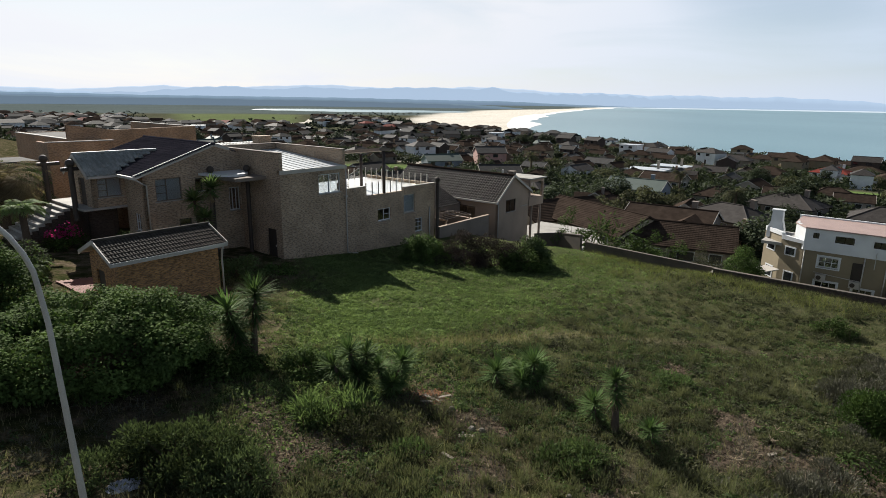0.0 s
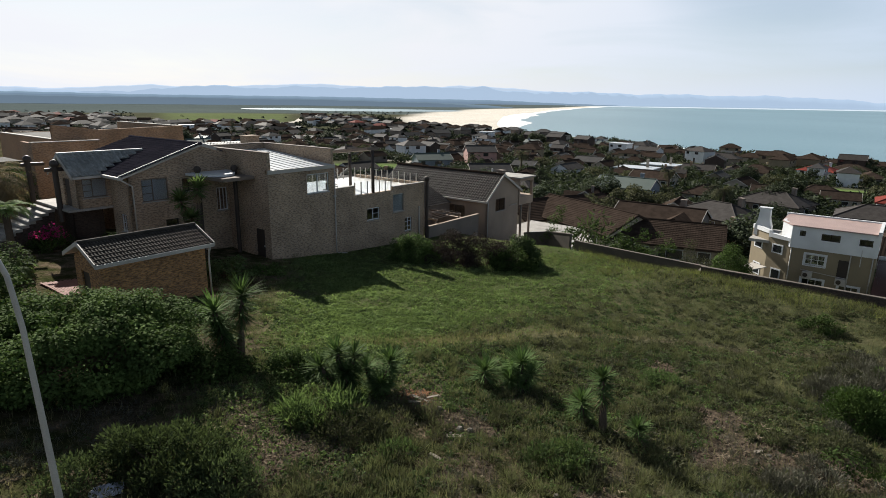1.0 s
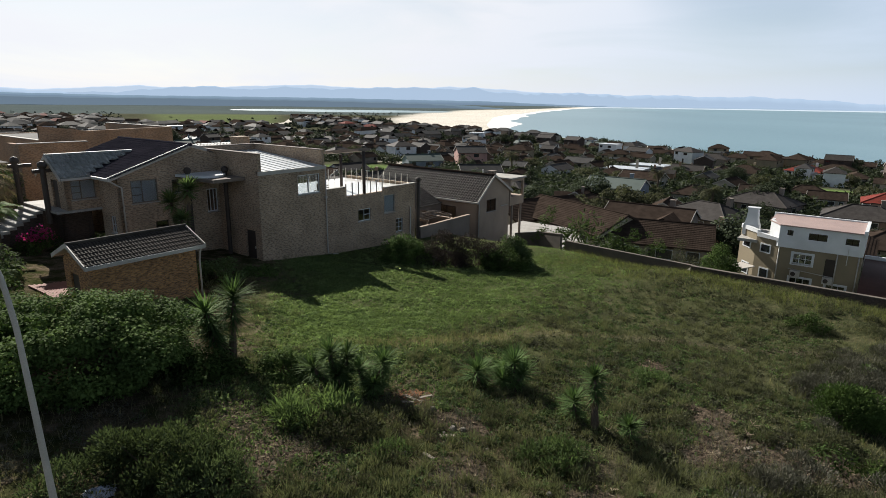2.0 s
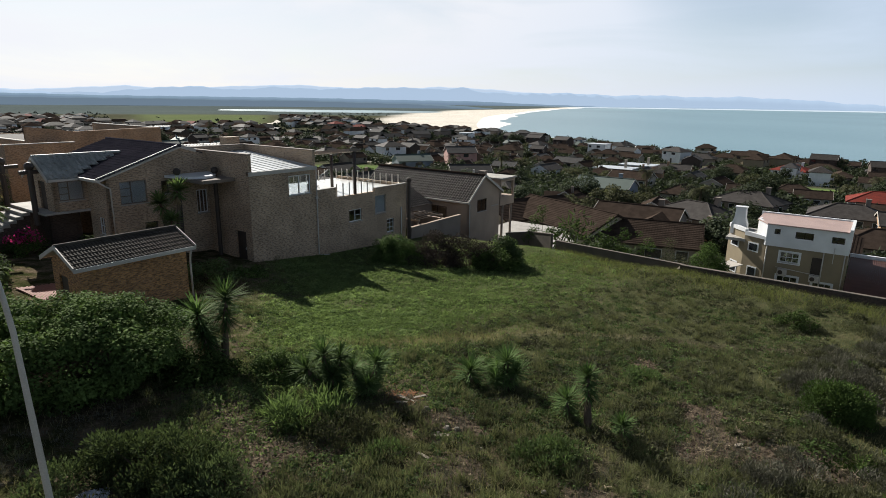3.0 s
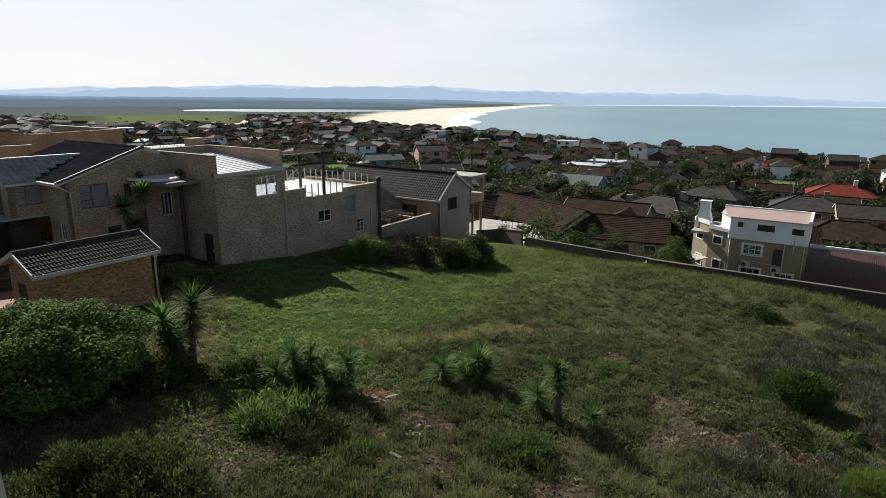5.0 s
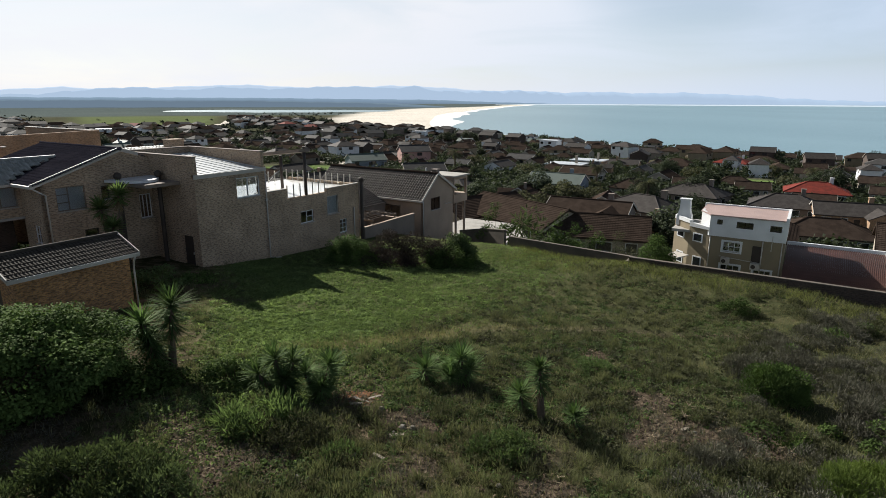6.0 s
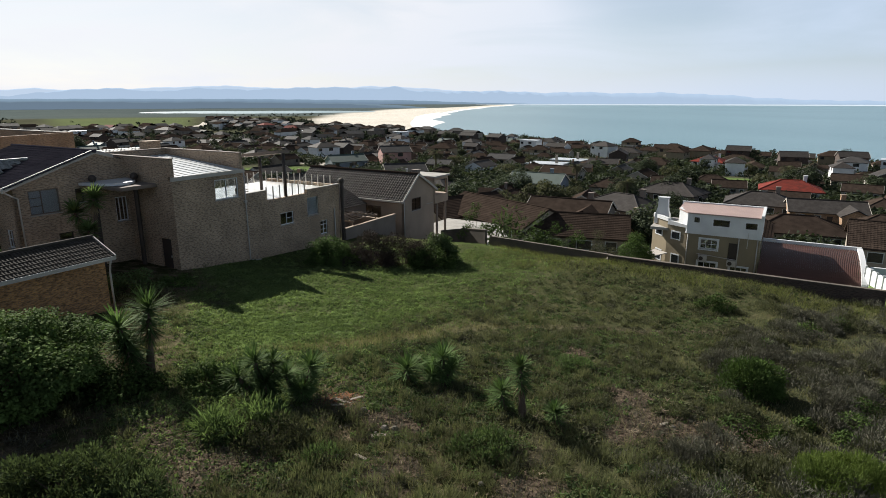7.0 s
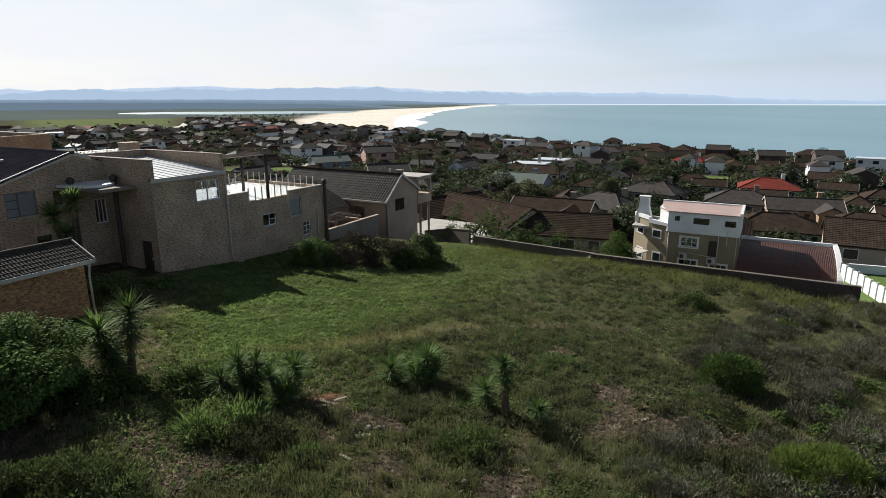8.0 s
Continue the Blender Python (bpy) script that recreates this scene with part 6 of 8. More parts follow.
# ---------------------------------------------------------------- street lamp on the near verge
def street_lamp():
    x0, y0 = -5.02, 6.86
    lamp = new("street_lamp")
    lamp.matrix_world = pose(x0, y0, float(ground_z(x0, y0)), 0, 0, 35.5)
    ORIGIN[lamp.name] = Vector((0, 0, 0))
    tagged(lamp, "slender grey steel street lamp post with curved arm", "street lamp")
    H = 6.68                      # straight part, leaning slightly towards its arm
    path = [(-0.03 * z, 0, z) for z in (-0.3, 1.5, 3.5, 5.0)] + [(-0.185, 0, H - 0.6)]
    for t in np.linspace(0.0, 1.0, 10):
        path.append((-0.225 - 1.9 * (1 - math.cos(t * 1.35)) - 0.05 * t, 0, H - 0.15 + 1.6 * math.sin(t * 1.35)))
    rad = [0.055, 0.052, 0.046, 0.039, 0.034] + [0.033 - 0.0006 * k for k in range(10)]
    sh = Shape().tube(path, rad, 14)
    sh.smooth = True
    part("pole", sh, STEEL, lamp)
    e = Vector(path[-1])
    hd = Shape().tube([e, e + Vector((-0.2, 0, 0.03)), e + Vector((-0.62, 0, 0.06)), e + Vector((-0.8, 0, 0.04))], [0.05, 0.11, 0.13, 0.05], 10)
    part("lamp_head", hd, STEEL, lamp, "grey lamp head")
    part("base_collar", Shape().tube([(0, 0, -0.1), (0, 0, 0.45)], 0.13, 14), STEEL, lamp)


street_lamp()
# ---------------------------------------------------------------- plants
def leaf_cloud(points, outward, rng, length, width, spread=0.8, droop=0.0, face=0.0):
    """Leaves at points: folded diamonds. face 0: they stand along outward; above 0: their blades lie flat to it, the more the larger."""
    n = len(points)
    if face:
        up = outward * face + spread * 0.6 * rng.standard_normal((n, 3))
        up /= np.linalg.norm(up, axis=1, keepdims=True) + 1e-9
        d = np.cross(up, rng.standard_normal((n, 3)))
        d[:, 2] -= droop
        d /= np.linalg.norm(d, axis=1, keepdims=True) + 1e-9
        s = np.cross(up, d)
    else:
        d = outward + spread * rng.standard_normal((n, 3))
        d[:, 2] -= droop
        d /= np.linalg.norm(d, axis=1, keepdims=True) + 1e-9
        s = np.cross(d, rng.standard_normal((n, 3)))
    s /= np.linalg.norm(s, axis=1, keepdims=True) + 1e-9
    ln = (length * rng.uniform(0.6, 1.3, n))[:, None]
    wd = (width * rng.uniform(0.7, 1.25, n))[:, None]
    up = np.cross(s, d)
    v = np.stack([points, points + d * ln * 0.45 + s * wd + up * wd * 0.3, points + d * ln, points + d * ln * 0.45 - s * wd + up * wd * 0.3], 1)
    f = np.arange(4 * n).reshape(n, 4)
    return v.reshape(-1, 3), f


def clumps_in(rng, rx, ry, rz, count, r0, r1, flat=0.15, boxy=2.0, shell=0.62, under=0.0):
    """Centres and radii of leaf clumps spread over the shell of a half-ellipsoid of uneven outline."""
    out = []
    for _ in range(count):
        v = rng.standard_normal(3)
        v /= np.linalg.norm(v)
        v[2] = abs(v[2]) * (1 - flat) + 0.02
        v /= (np.abs(v) ** boxy).sum() ** (1 / boxy)
        k = rng.uniform(shell, 0.98)
        w = 1 - under * (1 - float(smooth01(v[2], 0.12, 0.55)))        # the foot drawn in under the crown
        out.append((v[0] * rx * k * w, v[1] * ry * k * w, v[2] * rz * k, rng.uniform(r0, r1)))
    return out


def foliage(rng, clumps, per, length, width, spread=0.8, squash=0.8, droop=0.0, face=0.0):
    pts, outs = [], []
    for cx, cy, cz, r in clumps:
        n = max(8, int(per * (r ** 2)))
        v = rng.standard_normal((n, 3))
        v /= np.linalg.norm(v, axis=1, keepdims=True)
        k = rng.uniform(0.35, 1.0, (n, 1)) ** 0.5
        p = v * k * np.array([r, r, r * squash]) + np.array([cx, cy, cz])
        keep = p[:, 2] > 0.02
        pts.append(p[keep])
        outs.append(v[keep] * (0.55 if face else 1.0) + np.array([0, 0, 0.8 if face else 0.25]))
    return leaf_cloud(np.concatenate(pts), np.concatenate(outs), rng, length, width, spread, droop, face)


def at_ground(name, x, y, turn, label, category, group="", sink=0.05):
    ob = new(name)
    ob.matrix_world = pose(x, y, float(ground_z(x, y)) - sink, 0, 0, turn)
    ORIGIN[ob.name] = Vector((0, 0, 0))
    return tagged(ob, label, category, group)


def sub(name, me, parent, label=""):
    ob = new(name, me)
    ob.parent = parent
    ORIGIN[ob.name] = Vector((0, 0, 0))
    return tagged(ob, label)


def twigs(rng, clumps, r, every=2):
    sh = Shape()
    for cx, cy, cz, cr in clumps[::every]:
        j = rng.uniform(-0.15, 0.15, 3)
        sh.tube([(cx * 0.12, cy * 0.12, 0), (cx * 0.55 + j[0], cy * 0.55 + j[1], cz * 0.5), (cx * 0.95, cy * 0.95, cz)], [r, r * 0.7, r * 0.25], 5, False)
    return sh


def bush(name, x, y, size, mat, label, seed, leaf=(0.09, 0.028), count=26, per=900, clump=(0.32, 0.55), group="", spread=0.8, turn=0.0, accent=None, droop=0.0, face=0.0, boxy=2.0, shell=0.62, under=0.0):
    """A shrub: woody stems and a crown of leaf clumps. size: half widths and height."""
    rng = np.random.default_rng(seed)
    ob = at_ground(name, x, y, turn, label, "shrub", group)
    rx, ry, rz = size
    cl = clumps_in(rng, rx, ry, rz * 0.86, count, *clump, boxy=boxy, shell=shell, under=under)
    part("stem", twigs(rng, cl, 0.03), BARK, ob)
    v, f = foliage(rng, cl, per, leaf[0], leaf[1], spread, droop=droop, face=face)
    sub("crown", array_mesh("crown", v, f, mat), ob)
    if accent:
        m2, share, size2 = accent
        pts = v.reshape(-1, 4, 3)[:, 0]
        hi = pts[pts[:, 2] > rz * 0.45]
        pick = hi[rng.random(len(hi)) < share]
        v2, f2 = leaf_cloud(pick * 1.04, pick / (np.linalg.norm(pick, axis=1, keepdims=True) + 1e-9), rng, size2, size2 * 0.45)
        sub("blossom", array_mesh("blossom", v2, f2, m2), ob)
    return ob


def sword_leaves(rng, centre, axis, n, length, width, low=-0.5, droop=0.35, high=0.985):
    """A rosette of long pointed leaves, V-folded, bending outwards. low, high: how far the lowest leaves hang and the topmost stand."""
    vs, fs = [], []
    axis = Vector(axis).normalized()
    side = axis.cross(Vector((0.3, 1, 0.1))).normalized()
    third = axis.cross(side)
    for k in range(n):
        t = rng.random()
        el = math.asin(min(1, max(-1, low + (high - low) * t)))
        az = k * 2.39996 + rng.uniform(-0.25, 0.25)
        d = side * (math.cos(el) * math.cos(az)) + third * (math.cos(el) * math.sin(az)) + axis * math.sin(el)
        s = d.cross(axis)
        if s.length < 1e-3:
            s = side.copy()
        s.normalize()
        up = s.cross(d)
        ln = length * rng.uniform(0.75, 1.12) * (0.85 + 0.15 * math.cos(el))
        base = Vector(centre) + axis * (0.12 * t)
        i = len(vs)
        for u, w in ((0.0, 0.55), (0.35, 1.0), (0.72, 0.72), (1.0, 0.02)):
            p = base + d * (ln * u) + Vector((0, 0, -droop * ln * u * u * 0.45))
            vs += [p - s * (width * w) + up * (width * w * 0.35), p, p + s * (width * w) + up * (width * w * 0.35)]
        for r in range(3):
            a = i + 3 * r
            fs += [(a, a + 1, a + 4, a + 3), (a + 1, a + 2, a + 5, a + 4)]
    return np.array([tuple(v) for v in vs]), np.array(fs)


def yucca(x, y, heads, label, seed, leaf=0.62, width=0.024, group="yuccas", skirt=1.0, mat=None):
    """heads: (dx, dy, height of the rosette's heart, scale). A trunk rises to each heart, clothed in leaves over the length skirt."""
    rng = np.random.default_rng(seed)
    ob = at_ground("yucca", x, y, 0, label, "yucca", group)
    for dx, dy, hz_, sc in heads:
        bare = hz_ - skirt * sc
        if hz_ > 0.4:
            tr = Shape().tube([(dx * 0.15, dy * 0.15, 0), (dx * 0.4, dy * 0.4, hz_ * 0.35), (dx * 0.85, dy * 0.85, hz_ * 0.75), (dx, dy, hz_)], [0.12 * sc + 0.03, 0.10 * sc + 0.02, 0.09 * sc, 0.07 * sc], 8)
            part("trunk", tr, BARK, ob)
        if bare > 0.3:
            v, f = sword_leaves(rng, (dx * 0.8, dy * 0.8, bare + 0.1), (0, 0, -1), 60, leaf * 0.7 * sc, width * 0.9, 0.3, 0.2)
            sub("dead_leaves", array_mesh("dead_leaves", v, f, LEAF_DRY), ob, "dry hanging leaves")
        ax = Vector((dx * 0.15, dy * 0.15, 1.0))
        v, f = sword_leaves(rng, (dx, dy, max(hz_, 0.12)), ax, 105 if sc > 0.6 else 70, leaf * sc * 1.08, width * (0.7 + 0.3 * sc), 0.0, 0.14)
        z = hz_ - 0.16
        while z > max(bare, 0.1):
            u = z / max(hz_, 0.01)
            v2, f2 = sword_leaves(rng, (dx * u, dy * u, z), (0, 0, 1), 27, leaf * sc * 0.9, width * (0.7 + 0.3 * sc), -0.45, 0.3, 0.35)
            v, f = np.concatenate([v, v2]), np.concatenate([f, f2 + len(v)])
            z -= 0.16
        sub("leaf_rosette", array_mesh("leaf_rosette", v, f, mat or LEAF_YUCCA), ob)
    return ob


yucca(-7.78, 20.73, [(0.19, 0.07, 2.45, 1.15), (-0.72, -0.3, 1.9, 1.25), (-0.55, -0.5, 1.2, 1.0)], "tall two-headed yucca with shaggy trunk at the lawn's edge", 11, 0.8, 0.028, skirt=0.75)
yucca(-3.2, 18.4, [(-0.4, -0.05, 1.42, 1.0), (-0.95, -0.15, 0.95, 1.05), (-0.1, -0.3, 0.75, 0.95), (0.1, 0.25, 1.2, 0.95)], "dense clump of dark green yuccas", 12, 0.66)
yucca(-2.2, 18.5, [(0.38, 0.05, 1.15, 1.0), (-0.45, 0.1, 0.85, 0.9), (0.1, -0.35, 0.5, 0.9), (0.3, 0.45, 0.7, 0.9)], "dense clump of dark green yuccas", 13, 0.66)
yucca(1.5, 19.7, [(0, 0, 0.5, 1.2)], "pale green stemless yucca in rough grass", 14, 0.66)
yucca(2.72, 19.6, [(0.1, 0.1, 0.95, 1.15), (0.4, -0.1, 0.6, 1.05), (-0.25, 0.2, 0.55, 1.0)], "dark green yucca clump in rough grass", 15, 0.66)
yucca(2.38, 19.3, [(0, 0, 0.4, 0.9)], "small pale yucca beside a larger one", 16, 0.6)
yucca(5.05, 16.6, [(-0.12, 0.04, 1.75, 0.9)], "slender yucca on a dry shaggy trunk", 17, 0.6, skirt=0.75)
yucca(4.52, 17.25, [(-0.05, 0, 0.6, 1.0)], "short yucca with a skirt of dry leaves", 18, 0.62)
yucca(5.98, 16.05, [(-0.05, 0, 0.45, 0.85)], "small single yucca in rough grass", 19, 0.58)
yucca(18.4, 22.9, [(0, 0, 0.25, 0.8)], "pale yellow-green agave among the scrub", 21, 0.55, 0.035, mat=LEAF_BRIGHT)
# dracaena by the house wall, showing above the outbuilding
yucca(-15.9, 36.4, [(0.35, 0.1, 4.7, 1.2), (-0.75, 0.0, 3.9, 1.15), (0.1, -0.6, 2.9, 1.0)], "tall branched dracaena against the brick house wall", 20, 0.8, 0.045, "dracaenas", 0.35, LEAF_BRIGHT)

LEAF_GLOOM = material("leaf_grey_green", (0.082, 0.104, 0.050), 0.8, (0.048, 0.064, 0.030), 9, 20, 0.0, translucent=0.25, island=0.6, spec=0.01)
# big dark bush on the left of the plot, and the shrubs round it
bush("large_bush", -11.9, 17.9, (4.1, 3.3, 3.05), LEAF_DARK, "large dense dark-leaved bush with sunlit top", 31, (0.13, 0.042), 240, 1000, (0.36, 0.72), turn=30, face=1.1, boxy=2.4, shell=0.78, under=0.4)
bush("bush", -8.3, 18.9, (1.5, 1.2, 1.25), LEAF_DARK, "rounded dark bush beside the large one", 32, (0.14, 0.042), 44, 700, (0.32, 0.5), face=1.0)
bush("bush", -20.0, 23.4, (2.0, 1.9, 3.5), LEAF_DARK, "tall dark garden bush by the drive", 33, (0.16, 0.055), 60, 480, (0.5, 0.85), face=1.0)
bush("bush", -23.9, 29.4, (2.0, 1.8, 2.2), LEAF_MID, "green garden shrub below the steps", 34, (0.14, 0.05), 40, 420, (0.45, 0.8), face=1.0)
bush("bush", -22.6, 28.4, (1.3, 1.2, 1.9), LEAF_MID, "leafy shrub beside the brick-paved yard", 35, (0.13, 0.045), 26, 480, (0.4, 0.6), face=1.0)
bush("bush", -6.9, 13.1, (2.0, 1.2, 1.5), LEAF_GLOOM, "soft green low shrub near the verge", 37, (0.15, 0.024), 70, 1100, (0.25, 0.42), droop=-0.9)
bush("bush", -5.6, 12.35, (1.4, 0.9, 1.05), LEAF_GLOOM, "feathery olive-green low shrub", 38, (0.13, 0.018), 44, 1300, (0.22, 0.36), droop=-0.9)
bush("bush", -8.9, 12.2, (0.9, 0.7, 0.7), LEAF_GLOOM, "low dark shrub by the lamp post", 39, (0.13, 0.02), 22, 1000, (0.22, 0.36), droop=-0.8)
bush("bush", -5.5, 19.4, (1.05, 0.8, 1.05), LEAF_DARK, "grey-green rounded shrub beside the yuccas", 40, (0.11, 0.034), 30, 1000, (0.22, 0.38), face=0.9)
bush("bush", -3.75, 16.35, (1.35, 0.9, 0.8), LEAF_BRIGHT, "bright green sprawling shrub with strap leaves", 41, (0.36, 0.022), 34, 520, (0.25, 0.42), droop=-0.5)
bush("bush", -2.75, 15.5, (1.1, 0.8, 0.85), LEAF_OLIVE, "low scrubby grey-green shrub", 42, (0.13, 0.016), 30, 1200, (0.22, 0.36), droop=-0.7)
bush("bush", 14.2, 18.1, (1.1, 0.95, 1.75), LEAF_DARK, "dense upright green shrub on the rough slope", 43, (0.14, 0.022), 60, 1700, (0.25, 0.42), droop=-0.8)
bush("bush", 12.5, 11.9, (1.35, 1.0, 1.15), LEAF_GOLD, "feathery yellow-green shrub on the rough slope", 44, (0.17, 0.009), 80, 3400, (0.25, 0.42), droop=-1.2)
bush("bush", 9.4, 13.9, (0.8, 0.65, 0.6), LEAF_SCRUB, "brown dry scrub bush", 45, (0.14, 0.010), 26, 2200, (0.2, 0.32), droop=-0.8)
bush("bush", 3.35, 14.4, (1.0, 0.8, 0.85), LEAF_MID, "soft green weed shrub", 46, (0.14, 0.018), 34, 1300, (0.2, 0.34), droop=-0.9)
bush("bush", 8.3, 20.9, (0.8, 0.6, 0.5), LEAF_MID, "low green weed patch in rough grass", 47, (0.12, 0.02), 20, 1100, (0.18, 0.3), droop=-0.6)
bush("bush", -1.2, 14.4, (0.6, 0.5, 0.55), LEAF_MID, "low green weed patch in rough grass", 65, (0.12, 0.018), 16, 1200, (0.18, 0.28), droop=-0.8)
bush("bush", 8.9, 12.2, (0.6, 0.4, 0.3), LEAF_BRIGHT, "bright green creeping weed patch", 66, (0.10, 0.02), 16, 1200, (0.15, 0.24), face=0.8)
bush("bush", 20.0, 29.5, (1.2, 0.9, 0.9), LEAF_DARK, "dark green scrub bush on the rough slope", 67, (0.13, 0.03), 26, 900, (0.25, 0.4), face=0.8)
bush("bush", 12.4, 16.3, (0.8, 0.6, 0.6), LEAF_OLIVE, "low grey-green scrub bush on the rough slope", 68, (0.13, 0.018), 22, 1300, (0.2, 0.3), droop=-0.8)
bush("bush", 16.5, 22.3, (1.0, 0.8, 0.7), LEAF_OLIVE, "low grey-green scrub bush on the rough slope", 69, (0.13, 0.02), 22, 1200, (0.2, 0.32), droop=-0.7)
# hedge of shrubs along the house end and courtyard wall
bush("bush", -2.2, 41.5, (2.0, 1.5, 2.5), LEAF_DARK, "dark shrub against the brick house wall", 48, (0.14, 0.05), 50, 620, (0.4, 0.65), face=1.0)
bush("bush", 0.6, 41.0, (2.0, 1.3, 2.9), LEAF_TWIG, "bare twiggy purple-brown shrub", 49, (0.13, 0.03), 44, 900, (0.35, 0.6))
bush("bush", 2.8, 40.8, (2.1, 1.3, 2.9), LEAF_TWIG, "bare twiggy purple-brown shrub", 50, (0.13, 0.028), 44, 900, (0.35, 0.6))
bush("bush", 4.8, 40.2, (1.9, 1.3, 1.9), LEAF_DARK, "dark green garden shrub", 51, (0.14, 0.05), 44, 700, (0.35, 0.55), face=1.0)
bush("bush", 5.5, 41.6, (1.6, 1.2, 2.5), LEAF_MID, "rounded green shrub at the courtyard wall", 52, (0.15, 0.05), 46, 760, (0.35, 0.55), face=1.0)
bush("bush", -12.6, 32.7, (1.4, 1.1, 1.6), LEAF_MID, "leafy garden shrub behind the outbuilding", 53, (0.13, 0.05), 24, 460, (0.35, 0.6), face=1.0)
bush("bush", -10.9, 34.6, (1.0, 0.8, 0.9), LEAF_DARK, "dark shrub at the foot of the brick wall", 54, (0.12, 0.04), 18, 500, (0.3, 0.45), face=1.0)
bush("bougainvillea", -24.9, 35.8, (1.4, 1.2, 2.0), LEAF_DARK, "magenta-flowering bougainvillea bush by the porch", 55, (0.1, 0.04), 28, 520, (0.35, 0.55), accent=(FLOWER, 0.5, 0.14), face=1.0)
bush("bush", -21.5, 37.2, (1.6, 1.2, 1.3), LEAF_DARK, "dark shrub below the porch slab", 56, (0.12, 0.04), 26, 460, (0.35, 0.55), face=1.0)
bush("bush", -31.5, 41.5, (1.6, 1.4, 1.4), LEAF_BRIGHT, "clipped bright green hedge bush", 57, (0.1, 0.04), 30, 560, (0.35, 0.5), face=1.0)
bush("bush", -33.6, 44.0, (2.2, 2.0, 5.4), LEAF_GLOOM, "tall grey-green garden shrub between the brick houses", 64, (0.16, 0.05), 50, 330, (0.5, 0.8), face=1.0)
# plants behind the lower boundary wall
bush("bush", 13.6, 52.6, (2.6, 1.6, 7.8), LEAF_MID, "wild banana clump with long arching leaves", 58, (0.75, 0.07), 26, 60, (0.6, 0.9), spread=0.6)
bush("bush", 10.8, 54.0, (2.3, 1.7, 7.6), LEAF_DARK, "dark green shrub below the plot", 59, (0.16, 0.06), 36, 320, (0.45, 0.7), face=1.0)
bush("bush", 16.9, 51.6, (2.2, 1.3, 6.8), LEAF_DARK, "dark green shrub along the boundary wall", 60, (0.15, 0.05), 28, 340, (0.4, 0.65), face=1.0)
bush("bush", 21.6, 49.6, (2.2, 1.3, 5.9), LEAF_OLIVE, "loose grey-green shrub along the boundary wall", 61, (0.14, 0.04), 28, 340, (0.4, 0.65), face=1.0)
bush("bush", 19.1, 50.8, (1.8, 1.1, 6.1), LEAF_DARK, "dark green shrub along the boundary wall", 62, (0.14, 0.05), 22, 340, (0.4, 0.6), face=1.0)
bush("bush", 27.0, 54.0, (1.9, 1.7, 5.6), LEAF_DARK, "dense dark round-topped garden tree beside the white house", 63, (0.13, 0.05), 70, 380, (0.5, 0.8), face=1.0)


# ---------------------------------------------------------------- palms
def fronds(rng, n, length, rise, leaflet, wide=0.035, dead=False):
    vs, fs = [], []
    for k in range(n):
        az = k * 2.39996 + rng.uniform(-0.2, 0.2)
        el = rng.uniform(-0.5, 0.2) if dead else rng.uniform(rise, 1.25)
        d, up = Vector((math.cos(az), math.sin(az), 0)), Vector((0, 0, 1))
        p, prev = Vector((0, 0, 0)), None
        ang, ln = el, length * rng.uniform(0.8, 1.1)
        for s in range(15):
            st = d * math.cos(ang) + up * math.sin(ang)
            q = p + st * (ln / 15)
            side = st.cross(up).normalized()
            for sg in (1, -1):
                for h in (0.0, 0.5):
                    base = p.lerp(q, h)
                    tip = base + side * (sg * leaflet * math.sin(math.pi * min(0.97, (s + h + 1.5) / 17)) * rng.uniform(0.85, 1.1)) + st * leaflet * 0.45 - up * leaflet * rng.uniform(0.1, 0.35)
                    i = len(vs)
                    vs += [base, base.lerp(tip, 0.5) + st * wide, tip, base.lerp(tip, 0.5) - st * wide]
                    fs.append((i, i + 1, i + 2, i + 3))
            p = q
            ang -= (1.9 if not dead else 1.3) / 15
    return np.array([tuple(v) for v in vs]), np.array(fs)


def palm(x, y, height, length, label, seed, mat, trunk=0.2, n=34, dead=18, rise=0.1):
    rng = np.random.default_rng(seed)
    ob = at_ground("palm", x, y, 0, label, "palm", "palms")
    part("trunk", Shape().tube([(0, 0, 0), (0.05, 0.02, height * 0.5), (0.02, 0, height)], [trunk * 1.2, trunk, trunk * 0.9], 10), BARK, ob)
    v, f = fronds(rng, n, length, rise, length * 0.24)
    v[:, 2] += height
    sub("fronds", array_mesh("fronds", v, f, mat), ob)
    if dead:
        v, f = fronds(rng, dead, length * 0.9, 0, length * 0.2, dead=True)
        v[:, 2] += height
        sub("dry_fronds", array_mesh("dry_fronds", v, f, LEAF_DRY), ob, "dry drooping fronds")
    return ob


palm(-29.6, 37.2, 3.6, 3.4, "date palm with brown drooping fronds beside the porch", 71, LEAF_DRY, 0.22, 36, 50)
palm(-25.6, 33.4, 2.7, 1.6, "cycad with bright green upright fronds", 72, LEAF_BRIGHT, 0.2, 40, 0, 0.75)
palm(-22.4, 29.2, 0.7, 1.2, "low spiky green garden palm", 73, LEAF_BRIGHT, 0.15, 30, 0)


